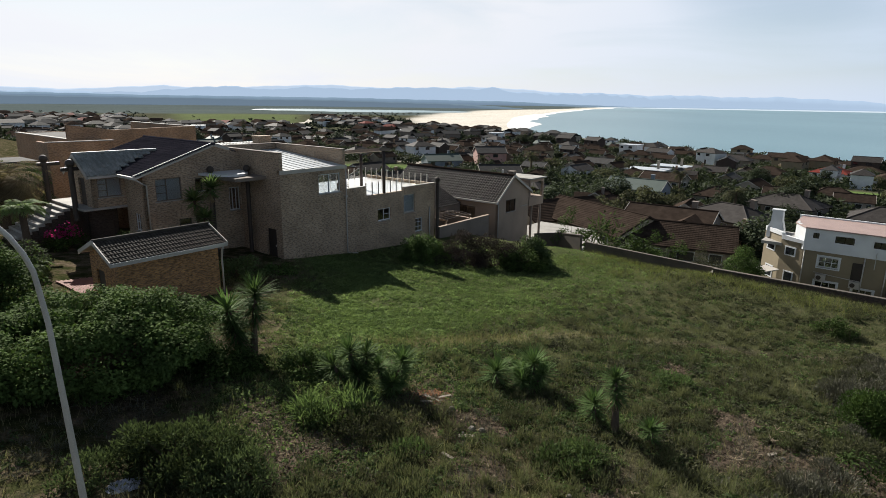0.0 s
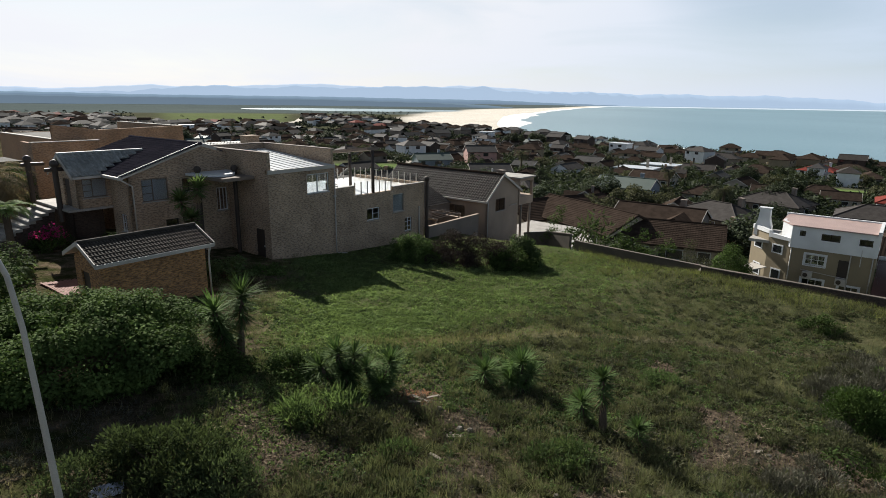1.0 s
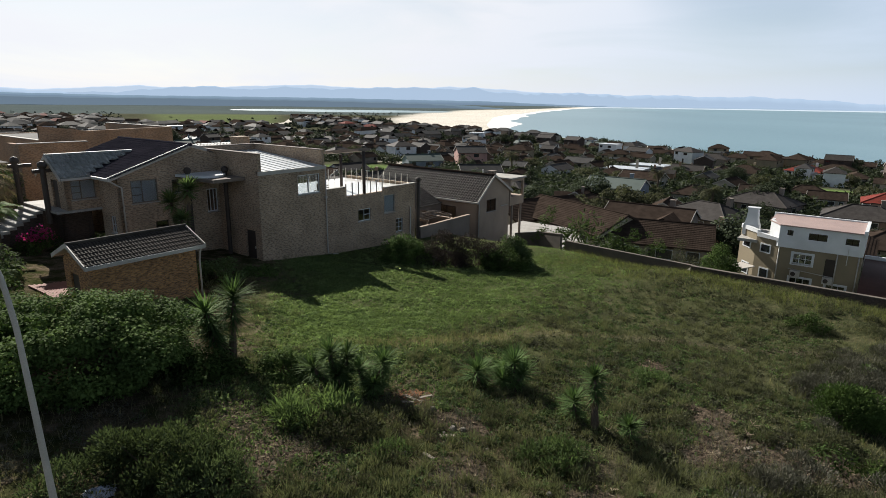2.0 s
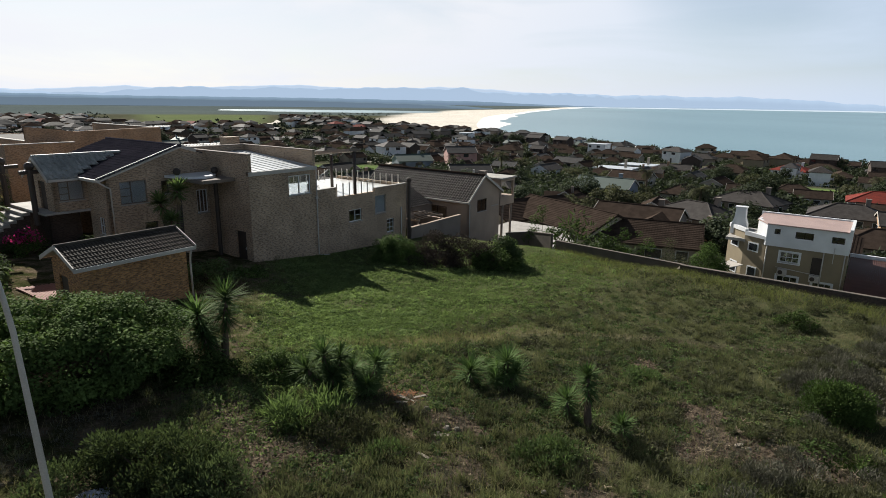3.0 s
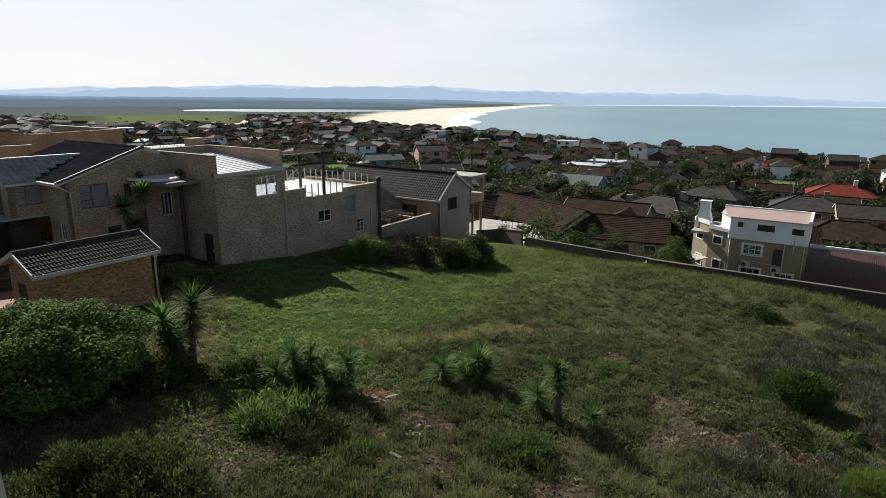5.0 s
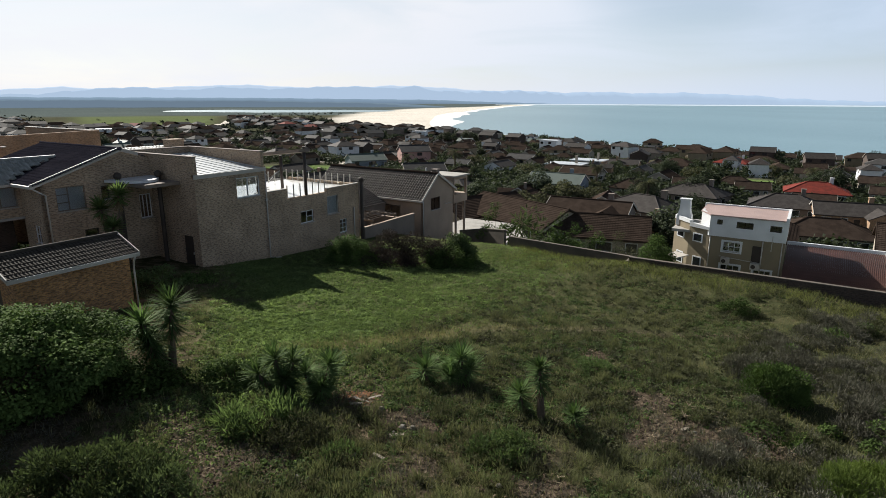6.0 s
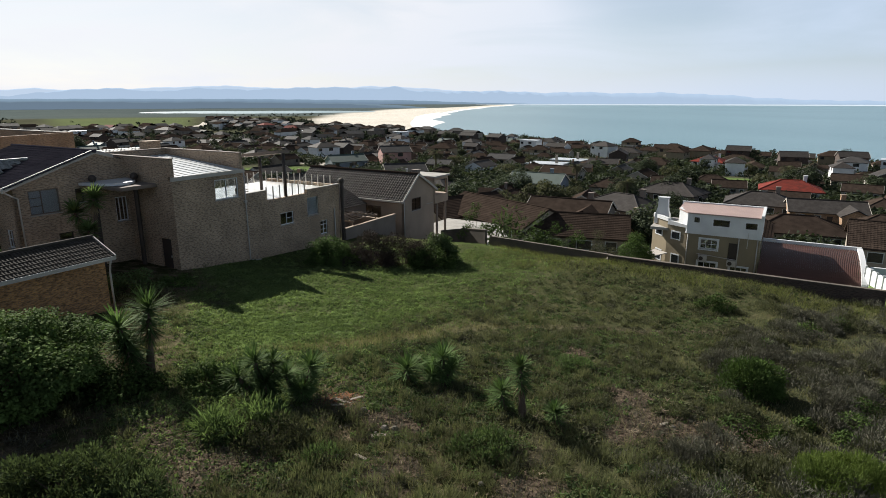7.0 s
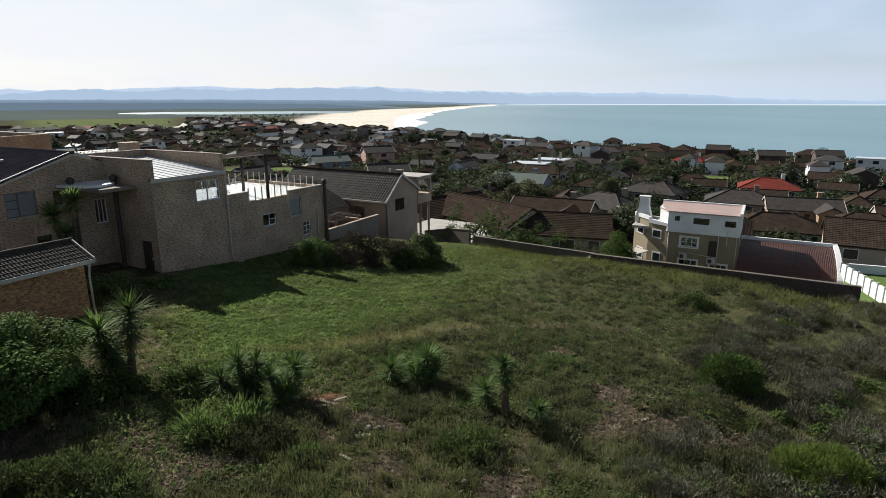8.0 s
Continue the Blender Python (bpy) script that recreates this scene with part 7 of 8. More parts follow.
# ---------------------------------------------------------------- grass and weeds
def plot_points(rng, n, r0, r1, az0=-47.0, az1=53.0):
    """Points over the plot, denser close by."""
    r = np.exp(rng.uniform(math.log(r0), math.log(r1), n)) if r0 < 20 else rng.uniform(r0, r1, n)
    az = np.radians(rng.uniform(az0, az1, n))
    x, y = r * np.sin(az), r * np.cos(az)
    b, a = to_plan(x, y)
    ok = (a < 46.0) & (a > 2) & ~((b < -32.6) & (a > 21)) & ~((b < -26.8) & (a > 9.5) & (a < 16.2)) & (b < 12) & ~((a > 41.8) & (b > -10.4)) & (b > -33)
    return x[ok], y[ok], b[ok], a[ok]


def lawn_mask(x, y, b, a):
    return smooth01(a + 0.9 * b + 1.2 * wavy(x, y, 2.3), -6.5, -1.5) * (1 - smooth01(b + 0.6 * wavy(x, y, 2.0), -18, -11))


def scrub_mask(x, y, b, a):
    return smooth01(b + 0.14 * (a - 20) + 1.3 * value_noise(x, y, 4.0, 1.0) + 0.7 * value_noise(x, y, 1.4, 2.0), -1.4, 2.2) * (1 - smooth01(a - 0.5 * np.clip(b, 0, 9), 36, 39))


def open_ground(x, y):
    """Thin growth under the large bush and on bare soil."""
    m = 1 - smooth01(np.hypot((x + 10.0) / 4.6, (y - 13.6) / 3.4), 0.7, 1.1)
    return 1 - 0.9 * np.maximum(m, soil_mask(x, y))


def blades(rng, x, y, height, width, lean):
    n = len(x)
    z = ground_z(x, y)
    az = rng.uniform(0, 2 * math.pi, n)
    h = height * rng.uniform(0.55, 1.25, n)
    dx, dy = np.cos(az), np.sin(az)
    k = lean * rng.uniform(0.2, 1.2, n)
    base = np.stack([x, y, z - 0.01], 1)
    s = np.stack([-dy, dx, np.zeros(n)], 1) * (width * rng.uniform(0.7, 1.3, n))[:, None]
    tip = base + np.stack([dx * k * h, dy * k * h, h], 1)
    v = np.stack([base - s, base + s, tip], 1).reshape(-1, 3)
    return v, np.arange(3 * n).reshape(n, 3)


def grass_layer(name, mat, label, seed, n, r0, r1, weight, height, width, lean):
    rng = np.random.default_rng(seed)
    x, y, b, a = plot_points(rng, n, r0, r1)
    keep = rng.random(len(x)) < weight(x, y, b, a)
    x, y = x[keep], y[keep]
    # gather into tufts
    x, y = x + 0.05 * rng.standard_normal(len(x)), y + 0.05 * rng.standard_normal(len(x))
    hh = height * (0.7 + 0.5 * (wavy(x, y, 1.1, seed) * 0.5 + 0.5))
    v, f = blades(rng, x, y, hh, width, lean)
    tagged(new(name, array_mesh(name, v, f, mat)), label, "grass", kind="stuff")


GRASS_LAWN = material("grass_lawn", (0.152, 0.204, 0.082), 0.7, (0.116, 0.160, 0.064), 9, 3, 0.0, translucent=0.42, island=0.45, spec=0.04)
LEAF_LAWN = material("leaf_clover", (0.152, 0.200, 0.082), 0.7, (0.108, 0.148, 0.062), 9, 20, 0.0, translucent=0.42, island=0.5, spec=0.03)
GRASS_ROUGH = material("grass_rough", (0.100, 0.104, 0.058), 0.75, (0.070, 0.073, 0.042), 9, 3, 0.0, translucent=0.3, island=0.5, spec=0.02)
GRASS_DRY = material("grass_dry", (0.22, 0.20, 0.115), 0.85, (0.155, 0.14, 0.082), 9, 3, 0.0, translucent=0.35, island=0.4, spec=0.02)
GRASS_GOLD = material("grass_yellowing", (0.150, 0.160, 0.062), 0.8, (0.11, 0.118, 0.046), 9, 3, 0.0, translucent=0.35, island=0.4, spec=0.02)

grass_layer("lawn_grass", GRASS_LAWN, "short lush green grass", 81, 700000, 9, 50, lambda x, y, b, a: lawn_mask(x, y, b, a) * (1 - 0.8 * path_mask(x, y, b, a)), 0.075, 0.014, 1.0)
grass_layer("rough_grass", GRASS_ROUGH, "rough olive-green grass and weeds", 82, 260000, 9, 50, lambda x, y, b, a: open_ground(x, y) * (1 - lawn_mask(x, y, b, a)) * (0.75 - 0.4 * scrub_mask(x, y, b, a)) * (0.2 + 0.8 * patches(x, y, 0.6, 13.0, -0.3, 0.4)), 0.13, 0.010, 1.0)
grass_layer("dry_grass", GRASS_DRY, "dry straw-coloured grass", 83, 620000, 9, 48, lambda x, y, b, a: np.clip(path_mask(x, y, b, a) * (0.4 + 0.6 * smooth01(-b, 9, 12)) + 0.05 * (1 - lawn_mask(x, y, b, a)) + 0.12 * scrub_mask(x, y, b, a) + 0.25 * smooth01(a, 38, 42) * smooth01(b, -14, -9), 0, 1), 0.24, 0.009, 0.7)

grass_layer("fringe_grass", GRASS_GOLD, "tall yellowing grass along the boundary walls", 84, 260000, 24, 50, lambda x, y, b, a: smooth01(a + 0.8 * value_noise(x, y, 1.6, 2.0), 37.2, 40.0) * smooth01(b, -22, -17) * (0.35 + 0.65 * patches(x, y, 0.8, 14.0, -0.3, 0.4)), 0.38, 0.010, 0.7)


def tufts(name, mat, label, seed, n, r0, r1, weight, size, per, leaf, shell=0.3, tall=0.75, face=0.0, rise=0.0):
    """Small leafy weeds, joined: each a few leaves round a point."""
    rng = np.random.default_rng(seed)
    x, y, b, a = plot_points(rng, n, r0, r1)
    keep = rng.random(len(x)) < weight(x, y, b, a)
    x, y = x[keep], y[keep]
    z = ground_z(x, y)
    sc = size * rng.uniform(0.5, 1.4, len(x))
    k = rng.standard_normal((len(x), per, 3))
    k /= np.linalg.norm(k, axis=2, keepdims=True)
    k[:, :, 2] = np.abs(k[:, :, 2])
    p = np.stack([x, y, z], 1)[:, None, :] + k * (sc[:, None, None] * rng.uniform(shell, 1.0, (len(x), per, 1))) * np.array([1, 1, tall])
    v, f = leaf_cloud(p.reshape(-1, 3), k.reshape(-1, 3) + np.array([0, 0, 0.3]), rng, leaf[0], leaf[1], 0.7, -rise, face)
    tagged(new(name, array_mesh(name, v, f, mat)), label, "weeds", kind="stuff")


def rough_part(x, y, b, a):
    return (1 - lawn_mask(x, y, b, a)) * (1 - scrub_mask(x, y, b, a)) * (1 - 0.95 * path_mask(x, y, b, a)) * open_ground(x, y)


tufts("weeds", LEAF_MID, "low leafy green weeds", 91, 34000, 9, 36, lambda x, y, b, a: rough_part(x, y, b, a) * patches(x, y, 0.9, 1.0, -0.1, 0.6) * 0.8, 0.19, 20, (0.10, 0.030), 0.4, 0.75, 0.8)
tufts("bright_weeds", LEAF_BRIGHT, "bright green creeping weeds", 97, 26000, 9, 30, lambda x, y, b, a: rough_part(x, y, b, a) * patches(x, y, 1.1, 4.0, 0.25, 0.75) * 0.9, 0.13, 18, (0.08, 0.028), 0.4, 0.6, 0.9)
tufts("olive_weeds", LEAF_OLIVE, "grey-olive weed tufts", 92, 9000, 9, 46, lambda x, y, b, a: (1 - lawn_mask(x, y, b, a)) * open_ground(x, y) * (1 - 0.95 * path_mask(x, y, b, a)) * patches(x, y, 0.8, 3.0, 0.15, 0.6) * 0.8, 0.30, 44, (0.14, 0.014), 0.3, 0.95, 0.0, 0.7)
tufts("dead_weeds", LEAF_SCRUB, "brown dead weed tufts", 98, 16000, 9, 40, lambda x, y, b, a: (1 - lawn_mask(x, y, b, a)) * (1 - 0.95 * path_mask(x, y, b, a)) * np.maximum(patches(x, y, 1.0, 7.0, 0.15, 0.8) * 0.5, 0.45 * soil_mask(x, y)), 0.20, 26, (0.14, 0.007), 0.2, 0.8)
tufts("scrub", LEAF_SCRUB, "grey-brown dry coastal scrub", 93, 4200, 12, 46, lambda x, y, b, a: scrub_mask(x, y, b, a) * patches(x, y, 0.9, 5.0, -0.25, 0.3), 0.58, 520, (0.15, 0.012), 0.6, 0.9, 0.0, 0.45)
tufts("green_scrub", LEAF_OLIVE, "low green scrub among the dry bushes", 94, 1500, 12, 46, lambda x, y, b, a: scrub_mask(x, y, b, a) * patches(x, y, 1.0, 8.0, 0.1, 0.5), 0.5, 380, (0.13, 0.016), 0.6, 0.85, 0.0, 0.5)
tufts("dark_scrub", LEAF_DARK, "dark green scrub bushes on the rough slope", 99, 700, 12, 46, lambda x, y, b, a: scrub_mask(x, y, b, a) * patches(x, y, 0.9, 9.0, 0.25, 0.6), 0.55, 460, (0.12, 0.026), 0.7, 0.9, 0.7)
tufts("lawn_weeds", LEAF_LAWN, "broad-leaved clover and weeds in the lawn", 95, 150000, 14, 46, lambda x, y, b, a: lawn_mask(x, y, b, a) * (0.35 + 0.65 * patches(x, y, 0.35, 6.0, -0.4, 0.4)), 0.10, 6, (0.085, 0.036), 0.3, 0.75, 0.6)
tufts("ground_cover", LEAF_OLIVE, "dark creeping ground cover", 96, 34000, 16, 48, lambda x, y, b, a: rough_part(x, y, b, a) * smooth01(a + 0.5 * b, 8, 15) * patches(x, y, 0.45, 2.0, -0.2, 0.5), 0.19, 14, (0.10, 0.034), 0.5, 0.8, 0.7)
tufts("cover_leaves", LEAF_MID, "green creeping ground cover", 100, 20000, 16, 48, lambda x, y, b, a: rough_part(x, y, b, a) * smooth01(a + 0.5 * b, 8, 15) * patches(x, y, 0.7, 5.5, 0.0, 0.6), 0.17, 13, (0.09, 0.032), 0.5, 0.75, 0.7)

tufts("grass_clumps", GRASS_ROUGH, "taller tussocks of rough grass", 101, 3400, 9, 48, lambda x, y, b, a: rough_part(x, y, b, a) * 0.9, 0.26, 60, (0.22, 0.009), 0.1, 1.0, 0.0, 0.9)
tufts("lawn_clumps", LEAF_LAWN, "thicker cushions in the lawn", 102, 9000, 12, 48, lambda x, y, b, a: lawn_mask(x, y, b, a) * patches(x, y, 0.5, 12.0, -0.3, 0.4), 0.22, 34, (0.10, 0.036), 0.6, 0.6, 0.8)


def verge_grass():
    rng = np.random.default_rng(103)
    n = 34000
    r, t = np.sqrt(rng.uniform(0, 9.6 ** 2, n)), rng.uniform(0, 2 * math.pi, n)
    v, f = blades(rng, r * np.sin(t), r * np.cos(t), np.full(n, 0.14), 0.012, 1.0)
    tagged(new("verge_grass", array_mesh("verge_grass", v, f, GRASS_ROUGH)), "rough olive-green grass on the near verge", "grass", kind="stuff")


verge_grass()


# ---------------------------------------------------------------- litter and stones
def litter(name, mat, label, seed, spots):
    """Flat chips, bark and dead leaves lying about, joined."""
    rng = np.random.default_rng(seed)
    vs = []
    for cx, cy, r, n in spots:
        q = rng.standard_normal((n, 2)) * r * 0.6
        x, y = cx + q[:, 0], cy + q[:, 1]
        z = ground_z(x, y) + 0.03
        t = rng.uniform(0, math.pi, n)
        l, w = rng.uniform(0.02, 0.10, n), rng.uniform(0.008, 0.028, n)
        c, s_ = np.cos(t), np.sin(t)
        tilt = rng.uniform(-0.3, 0.3, n)
        for a, b in ((-1, -1), (1, -1), (1, 1), (-1, 1)):
            vs.append(np.stack([x + a * l * c - b * w * s_, y + a * l * s_ + b * w * c, z + a * l * tilt + 0.012], 1))
    v = np.concatenate([np.stack(vs[4 * k:4 * k + 4], 1).reshape(-1, 3) for k in range(len(spots))])
    f = np.arange(len(v)).reshape(-1, 4)
    tagged(new(name, array_mesh(name, v, f, mat)), label, "litter", kind="stuff")


CHIPS = material("bark_chips", (0.115, 0.088, 0.064), 0.9, (0.07, 0.054, 0.04), 20, 30, 0.0, island=0.55, spec=0.02)
litter("bark_litter", CHIPS, "bark chips and dead leaves on bare soil", 61, tuple((cx, cy, r, int(210 * r)) for cx, cy, r in SOIL_SPOTS))
STRAW = material("pale_dead_stalks", (0.24, 0.20, 0.14), 0.85, (0.17, 0.14, 0.10), 20, 30, 0.0, island=0.5, spec=0.02)
litter("dead_stalks", STRAW, "pale broken stalks and wood chips on bare soil", 62, tuple((cx, cy, r * 1.1, int(22 * r)) for cx, cy, r in SOIL_SPOTS))
REDWOOD = material("rotten_wood_chips", (0.24, 0.12, 0.065), 0.85, (0.15, 0.08, 0.045), 20, 30, 0.0, island=0.5, spec=0.02)
litter("wood_scraps", REDWOOD, "reddish splinters of rotten wood", 63, ((-1.0, 18.35, 0.55, 150), (-0.7, 18.2, 0.5, 60)))


def stone(x, y, s, seed):
    rng = np.random.default_rng(seed)
    sh = Shape().ball((0, 0, 0), 1.0, 9, 6)
    sh.v = [(p[0] * s * (1 + 0.25 * rng.uniform(-1, 1)), p[1] * s * 0.8 * (1 + 0.25 * rng.uniform(-1, 1)), p[2] * s * 0.6) for p in sh.v]
    ob = new("stone", sh.mesh("stone", STONE))
    ob.matrix_world = pose(x, y, float(ground_z(x, y)) + s * 0.25, 0, 0, seed * 40)
    return tagged(ob, "pale weathered stone lying in the grass", "stone", "stones")


for k, (x, y, s) in enumerate(((0.52, 16.2, 0.14), (0.25, 15.9, 0.09), (0.85, 16.2, 0.12), (-0.9, 14.6, 0.1), (1.5, 15.1, 0.07), (2.9, 12.9, 0.09), (-2.3, 13.6, 0.09), (9.8, 15.7, 0.09), (-0.1, 17.4, 0.1))):
    stone(x, y, s, 200 + k)


def plank(x, y, l, w, turn, mat, label):
    sh = Shape().box(-l / 2, l / 2, -w / 2, w / 2, 0, 0.03, 0.006)
    ob = new("plank", sh.mesh("plank", mat))
    ob.matrix_world = pose(x, y, float(ground_z(x, y)) + 0.03, 3, 4, turn)
    return tagged(ob, label, "plank", "scrap planks")


OLDWOOD = material("weathered_wood", (0.29, 0.25, 0.20), 0.85, (0.21, 0.18, 0.14), 20, 50, 0.2, stretch=(0.3, 1, 1))
for x, y, l, w, t in ((0.35, 15.75, 0.5, 0.14, 10), (-0.75, 18.0, 0.75, 0.12, -35), (-0.35, 18.25, 0.5, 0.1, 30), (-0.2, 14.5, 0.4, 0.1, -40), (-0.95, 17.75, 0.45, 0.09, 5), (9.6, 15.9, 0.35, 0.12, 20)):
    plank(x, y, l, w, t, OLDWOOD, "weathered grey scrap plank lying on the ground")


def dead_rosette(x, y, seed):
    rng = np.random.default_rng(seed)
    v, f = sword_leaves(rng, (0, 0, 0.03), (0, 0, 1), 9, 0.30, 0.012, -0.02, 0.05, 0.35)
    ob = new("dead_yucca_leaves", array_mesh("dead_yucca_leaves", v, f, STRAW))
    ob.matrix_world = pose(x, y, float(ground_z(x, y)) + 0.02, 0, 0, seed * 50)
    return tagged(ob, "bundle of pale dry sword leaves lying on the ground", "dead leaves", "fallen leaves")


for k, (x, y) in enumerate(((8.25, 15.4), (11.2, 15.0), (11.6, 15.2), (9.9, 16.6), (10.4, 17.2), (12.2, 14.4), (5.4, 16.3))):
    dead_rosette(x, y, 400 + k)


def plastic_bag():
    rng = np.random.default_rng(7)
    sh = Shape()
    n = 12
    for i in range(n + 1):
        for k in range(n + 1):
            u, w = i / n - 0.5, k / n - 0.5
            e = max(0, 1 - 3.4 * (u * u + w * w))
            sh.v.append((u * 0.72 + 0.03 * rng.uniform(-1, 1), w * 0.5 + 0.03 * rng.uniform(-1, 1), 0.02 + e * (0.11 + 0.07 * rng.uniform(-1, 1))))
    for i in range(n):
        for k in range(n):
            a = i * (n + 1) + k
            sh.f.append((a, a + 1, a + n + 2, a + n + 1))
    ob = new("plastic_bag", sh.mesh("plastic_bag", PLASTIC))
    ob.matrix_world = pose(-7.95, 12.05, float(ground_z(-7.95, 12.05)), 0, 0, 25)
    tagged(ob, "crumpled pale blue-white plastic bag on the ground", "bag")


plastic_bag()
# ---------------------------------------------------------------- the town below
def gable_roof(w, d, eave, rise, over=0.45, thick=0.16):
    """Gable roof as one solid; the ridge runs along x."""
    x, y = w / 2 + over * 0.6, d / 2 + over
    drop = rise * over / (d / 2)
    sec = [(-y, eave - drop), (0, eave + rise), (y, eave - drop), (y, eave - drop - thick), (0, eave + rise - thick), (-y, eave - drop - thick)]
    sh = Shape()
    n = len(sec)
    sh.v = [(-x, p, z) for p, z in sec] + [(x, p, z) for p, z in sec]
    sh.f = [(0, 1, n + 1, n), (1, 2, n + 2, n + 1), (2, 3, n + 3, n + 2), (3, 4, n + 4, n + 3), (4, 5, n + 5, n + 4), (5, 0, n, n + 5), (0, 5, 4, 1), (1, 4, 3, 2), (n, n + 1, n + 4, n + 5), (n + 1, n + 2, n + 3, n + 4)]
    return sh


def hip_roof(w, d, eave, rise, over=0.5, thick=0.16):
    x, y = w / 2 + over, d / 2 + over
    k = max(0.3, (w - d) / 2)
    e = eave - rise * over / (d / 2)
    sh = Shape()
    sh.v = [(-x, -y, e), (x, -y, e), (x, y, e), (-x, y, e), (-k, 0, eave + rise), (k, 0, eave + rise), (-x, -y, e - thick), (x, -y, e - thick), (x, y, e - thick), (-x, y, e - thick)]
    sh.f = [(0, 1, 5, 4), (1, 2, 5), (2, 3, 4, 5), (3, 0, 4), (0, 6, 7, 1), (1, 7, 8, 2), (2, 8, 9, 3), (3, 9, 6, 0), (6, 9, 8, 7)]
    return sh


PROTO = {}


def town_house(kind, w, d, storeys, wall, roof, label, near=False, trim=None, chimney=False, plain=False):
    """One house with its walls, roof, windows with panes, door and ridge; made at the origin."""
    trim = trim or OFFWHITE
    ob = new("house")
    ORIGIN[ob.name] = Vector((0, 0, 0))
    tagged(ob, label, "house", "town houses")
    eave = 2.75 * storeys
    rise = min(2.3, d * 0.22)
    body = Shape().box(-w / 2, w / 2, -d / 2, d / 2, -2.5, eave - 0.1)
    if kind in "gl":
        i = len(body.v)
        for x in (-w / 2, w / 2):
            body.v += [(x, -d / 2, eave - 0.1), (x, d / 2, eave - 0.1), (x, 0, eave + rise - 0.22)]
        body.f += [(i, i + 1, i + 2), (i + 3, i + 5, i + 4), (i, i + 2, i + 5, i + 3), (i + 1, i + 4, i + 5, i + 2)]
    part("wall", body, wall, ob)
    if kind == "f":
        part("roof", Shape().box(-w / 2 - 0.3, w / 2 + 0.3, -d / 2 - 0.3, d / 2 + 0.3, eave - 0.098, eave + 0.25, 0.03), roof, ob)
    elif kind == "h":
        part("roof", hip_roof(w, d, eave, rise), roof, ob)
        k = max(0.3, (w - d) / 2)
        part("ridge_cap", Shape().tube([(-k, 0, eave + rise + 0.02), (k, 0, eave + rise + 0.02)], 0.12, 6), roof, ob)
        for sx in (() if plain else (-1, 1)):
            for sy in (-1, 1):
                part("hip_cap", Shape().tube([(sx * k, 0, eave + rise + 0.02), (sx * (w / 2 + 0.45), sy * (d / 2 + 0.45), eave - rise * 0.4 / (d / 2))], 0.1, 6), roof, ob)
    else:
        if near:
            y, e = d / 2 + 0.45, eave - rise * 0.45 / (d / 2)
            part("roof", gable_roof(w, d, eave - 0.02, rise), roof, ob)
            for sg in (1, -1):
                part("roof_tiles", tile_field((-w / 2 - 0.25, sg * -y, e), (w / 2 + 0.25, sg * -y, e), (-w / 2 - 0.25, 0, eave + rise), (w / 2 + 0.25, 0, eave + rise), 0.31, 0.36, roll=0.008), roof, ob)
        else:
            part("roof", gable_roof(w, d, eave, rise), roof, ob)
        part("ridge_cap", Shape().tube([(-w / 2 - 0.3, 0, eave + rise + 0.03), (w / 2 + 0.3, 0, eave + rise + 0.03)], 0.12, 6), roof, ob)
        for sx in (-1, 1):
            x = sx * (w / 2 + 0.28)
            for sy in (-1, 1):
                if plain and sx * sy > 0:
                    continue
                part("verge_board", Shape().slab([(x, sy * (d / 2 + 0.45), eave - rise * 0.45 / (d / 2) + 0.06), (x, 0, eave + rise + 0.06), (x, 0, eave + rise - 0.2), (x, sy * (d / 2 + 0.45), eave - rise * 0.45 / (d / 2) - 0.2)], (sx * 0.06, 0, 0)), trim, ob)
        if kind == "l":
            wing = Shape().box(w * 0.12, w * 0.45, -d / 2 - 3.2, -d / 2, -2.5, eave - 0.12)
            m = w * 0.285
            i = len(wing.v)
            wing.v += [(w * 0.12, -d / 2 - 3.2, eave - 0.12), (w * 0.45, -d / 2 - 3.2, eave - 0.12), (m, -d / 2 - 3.2, eave + rise * 0.55)]
            wing.f.append((i, i + 1, i + 2))
            part("wing", wing, wall, ob)
            r2 = Shape()
            y0, y1, zt = -d / 2 - 3.6, -0.5, eave + rise * 0.7
            a, b = w * 0.12 - 0.4, w * 0.45 + 0.4
            r2.v = [(a, y0, eave - 0.15), (m, y0, zt), (b, y0, eave - 0.15), (a, y1, eave - 0.15), (m, y1, zt), (b, y1, eave - 0.15), (a, y0, eave - 0.3), (m, y0, zt - 0.16), (b, y0, eave - 0.3), (a, y1, eave - 0.3), (m, y1, zt - 0.16), (b, y1, eave - 0.3)]
            r2.f = [(0, 1, 4, 3), (1, 2, 5, 4), (0, 6, 7, 1), (1, 7, 8, 2), (6, 9, 10, 7), (7, 10, 11, 8), (0, 3, 9, 6), (2, 8, 11, 5)]
            part("wing_roof", r2, roof, ob)
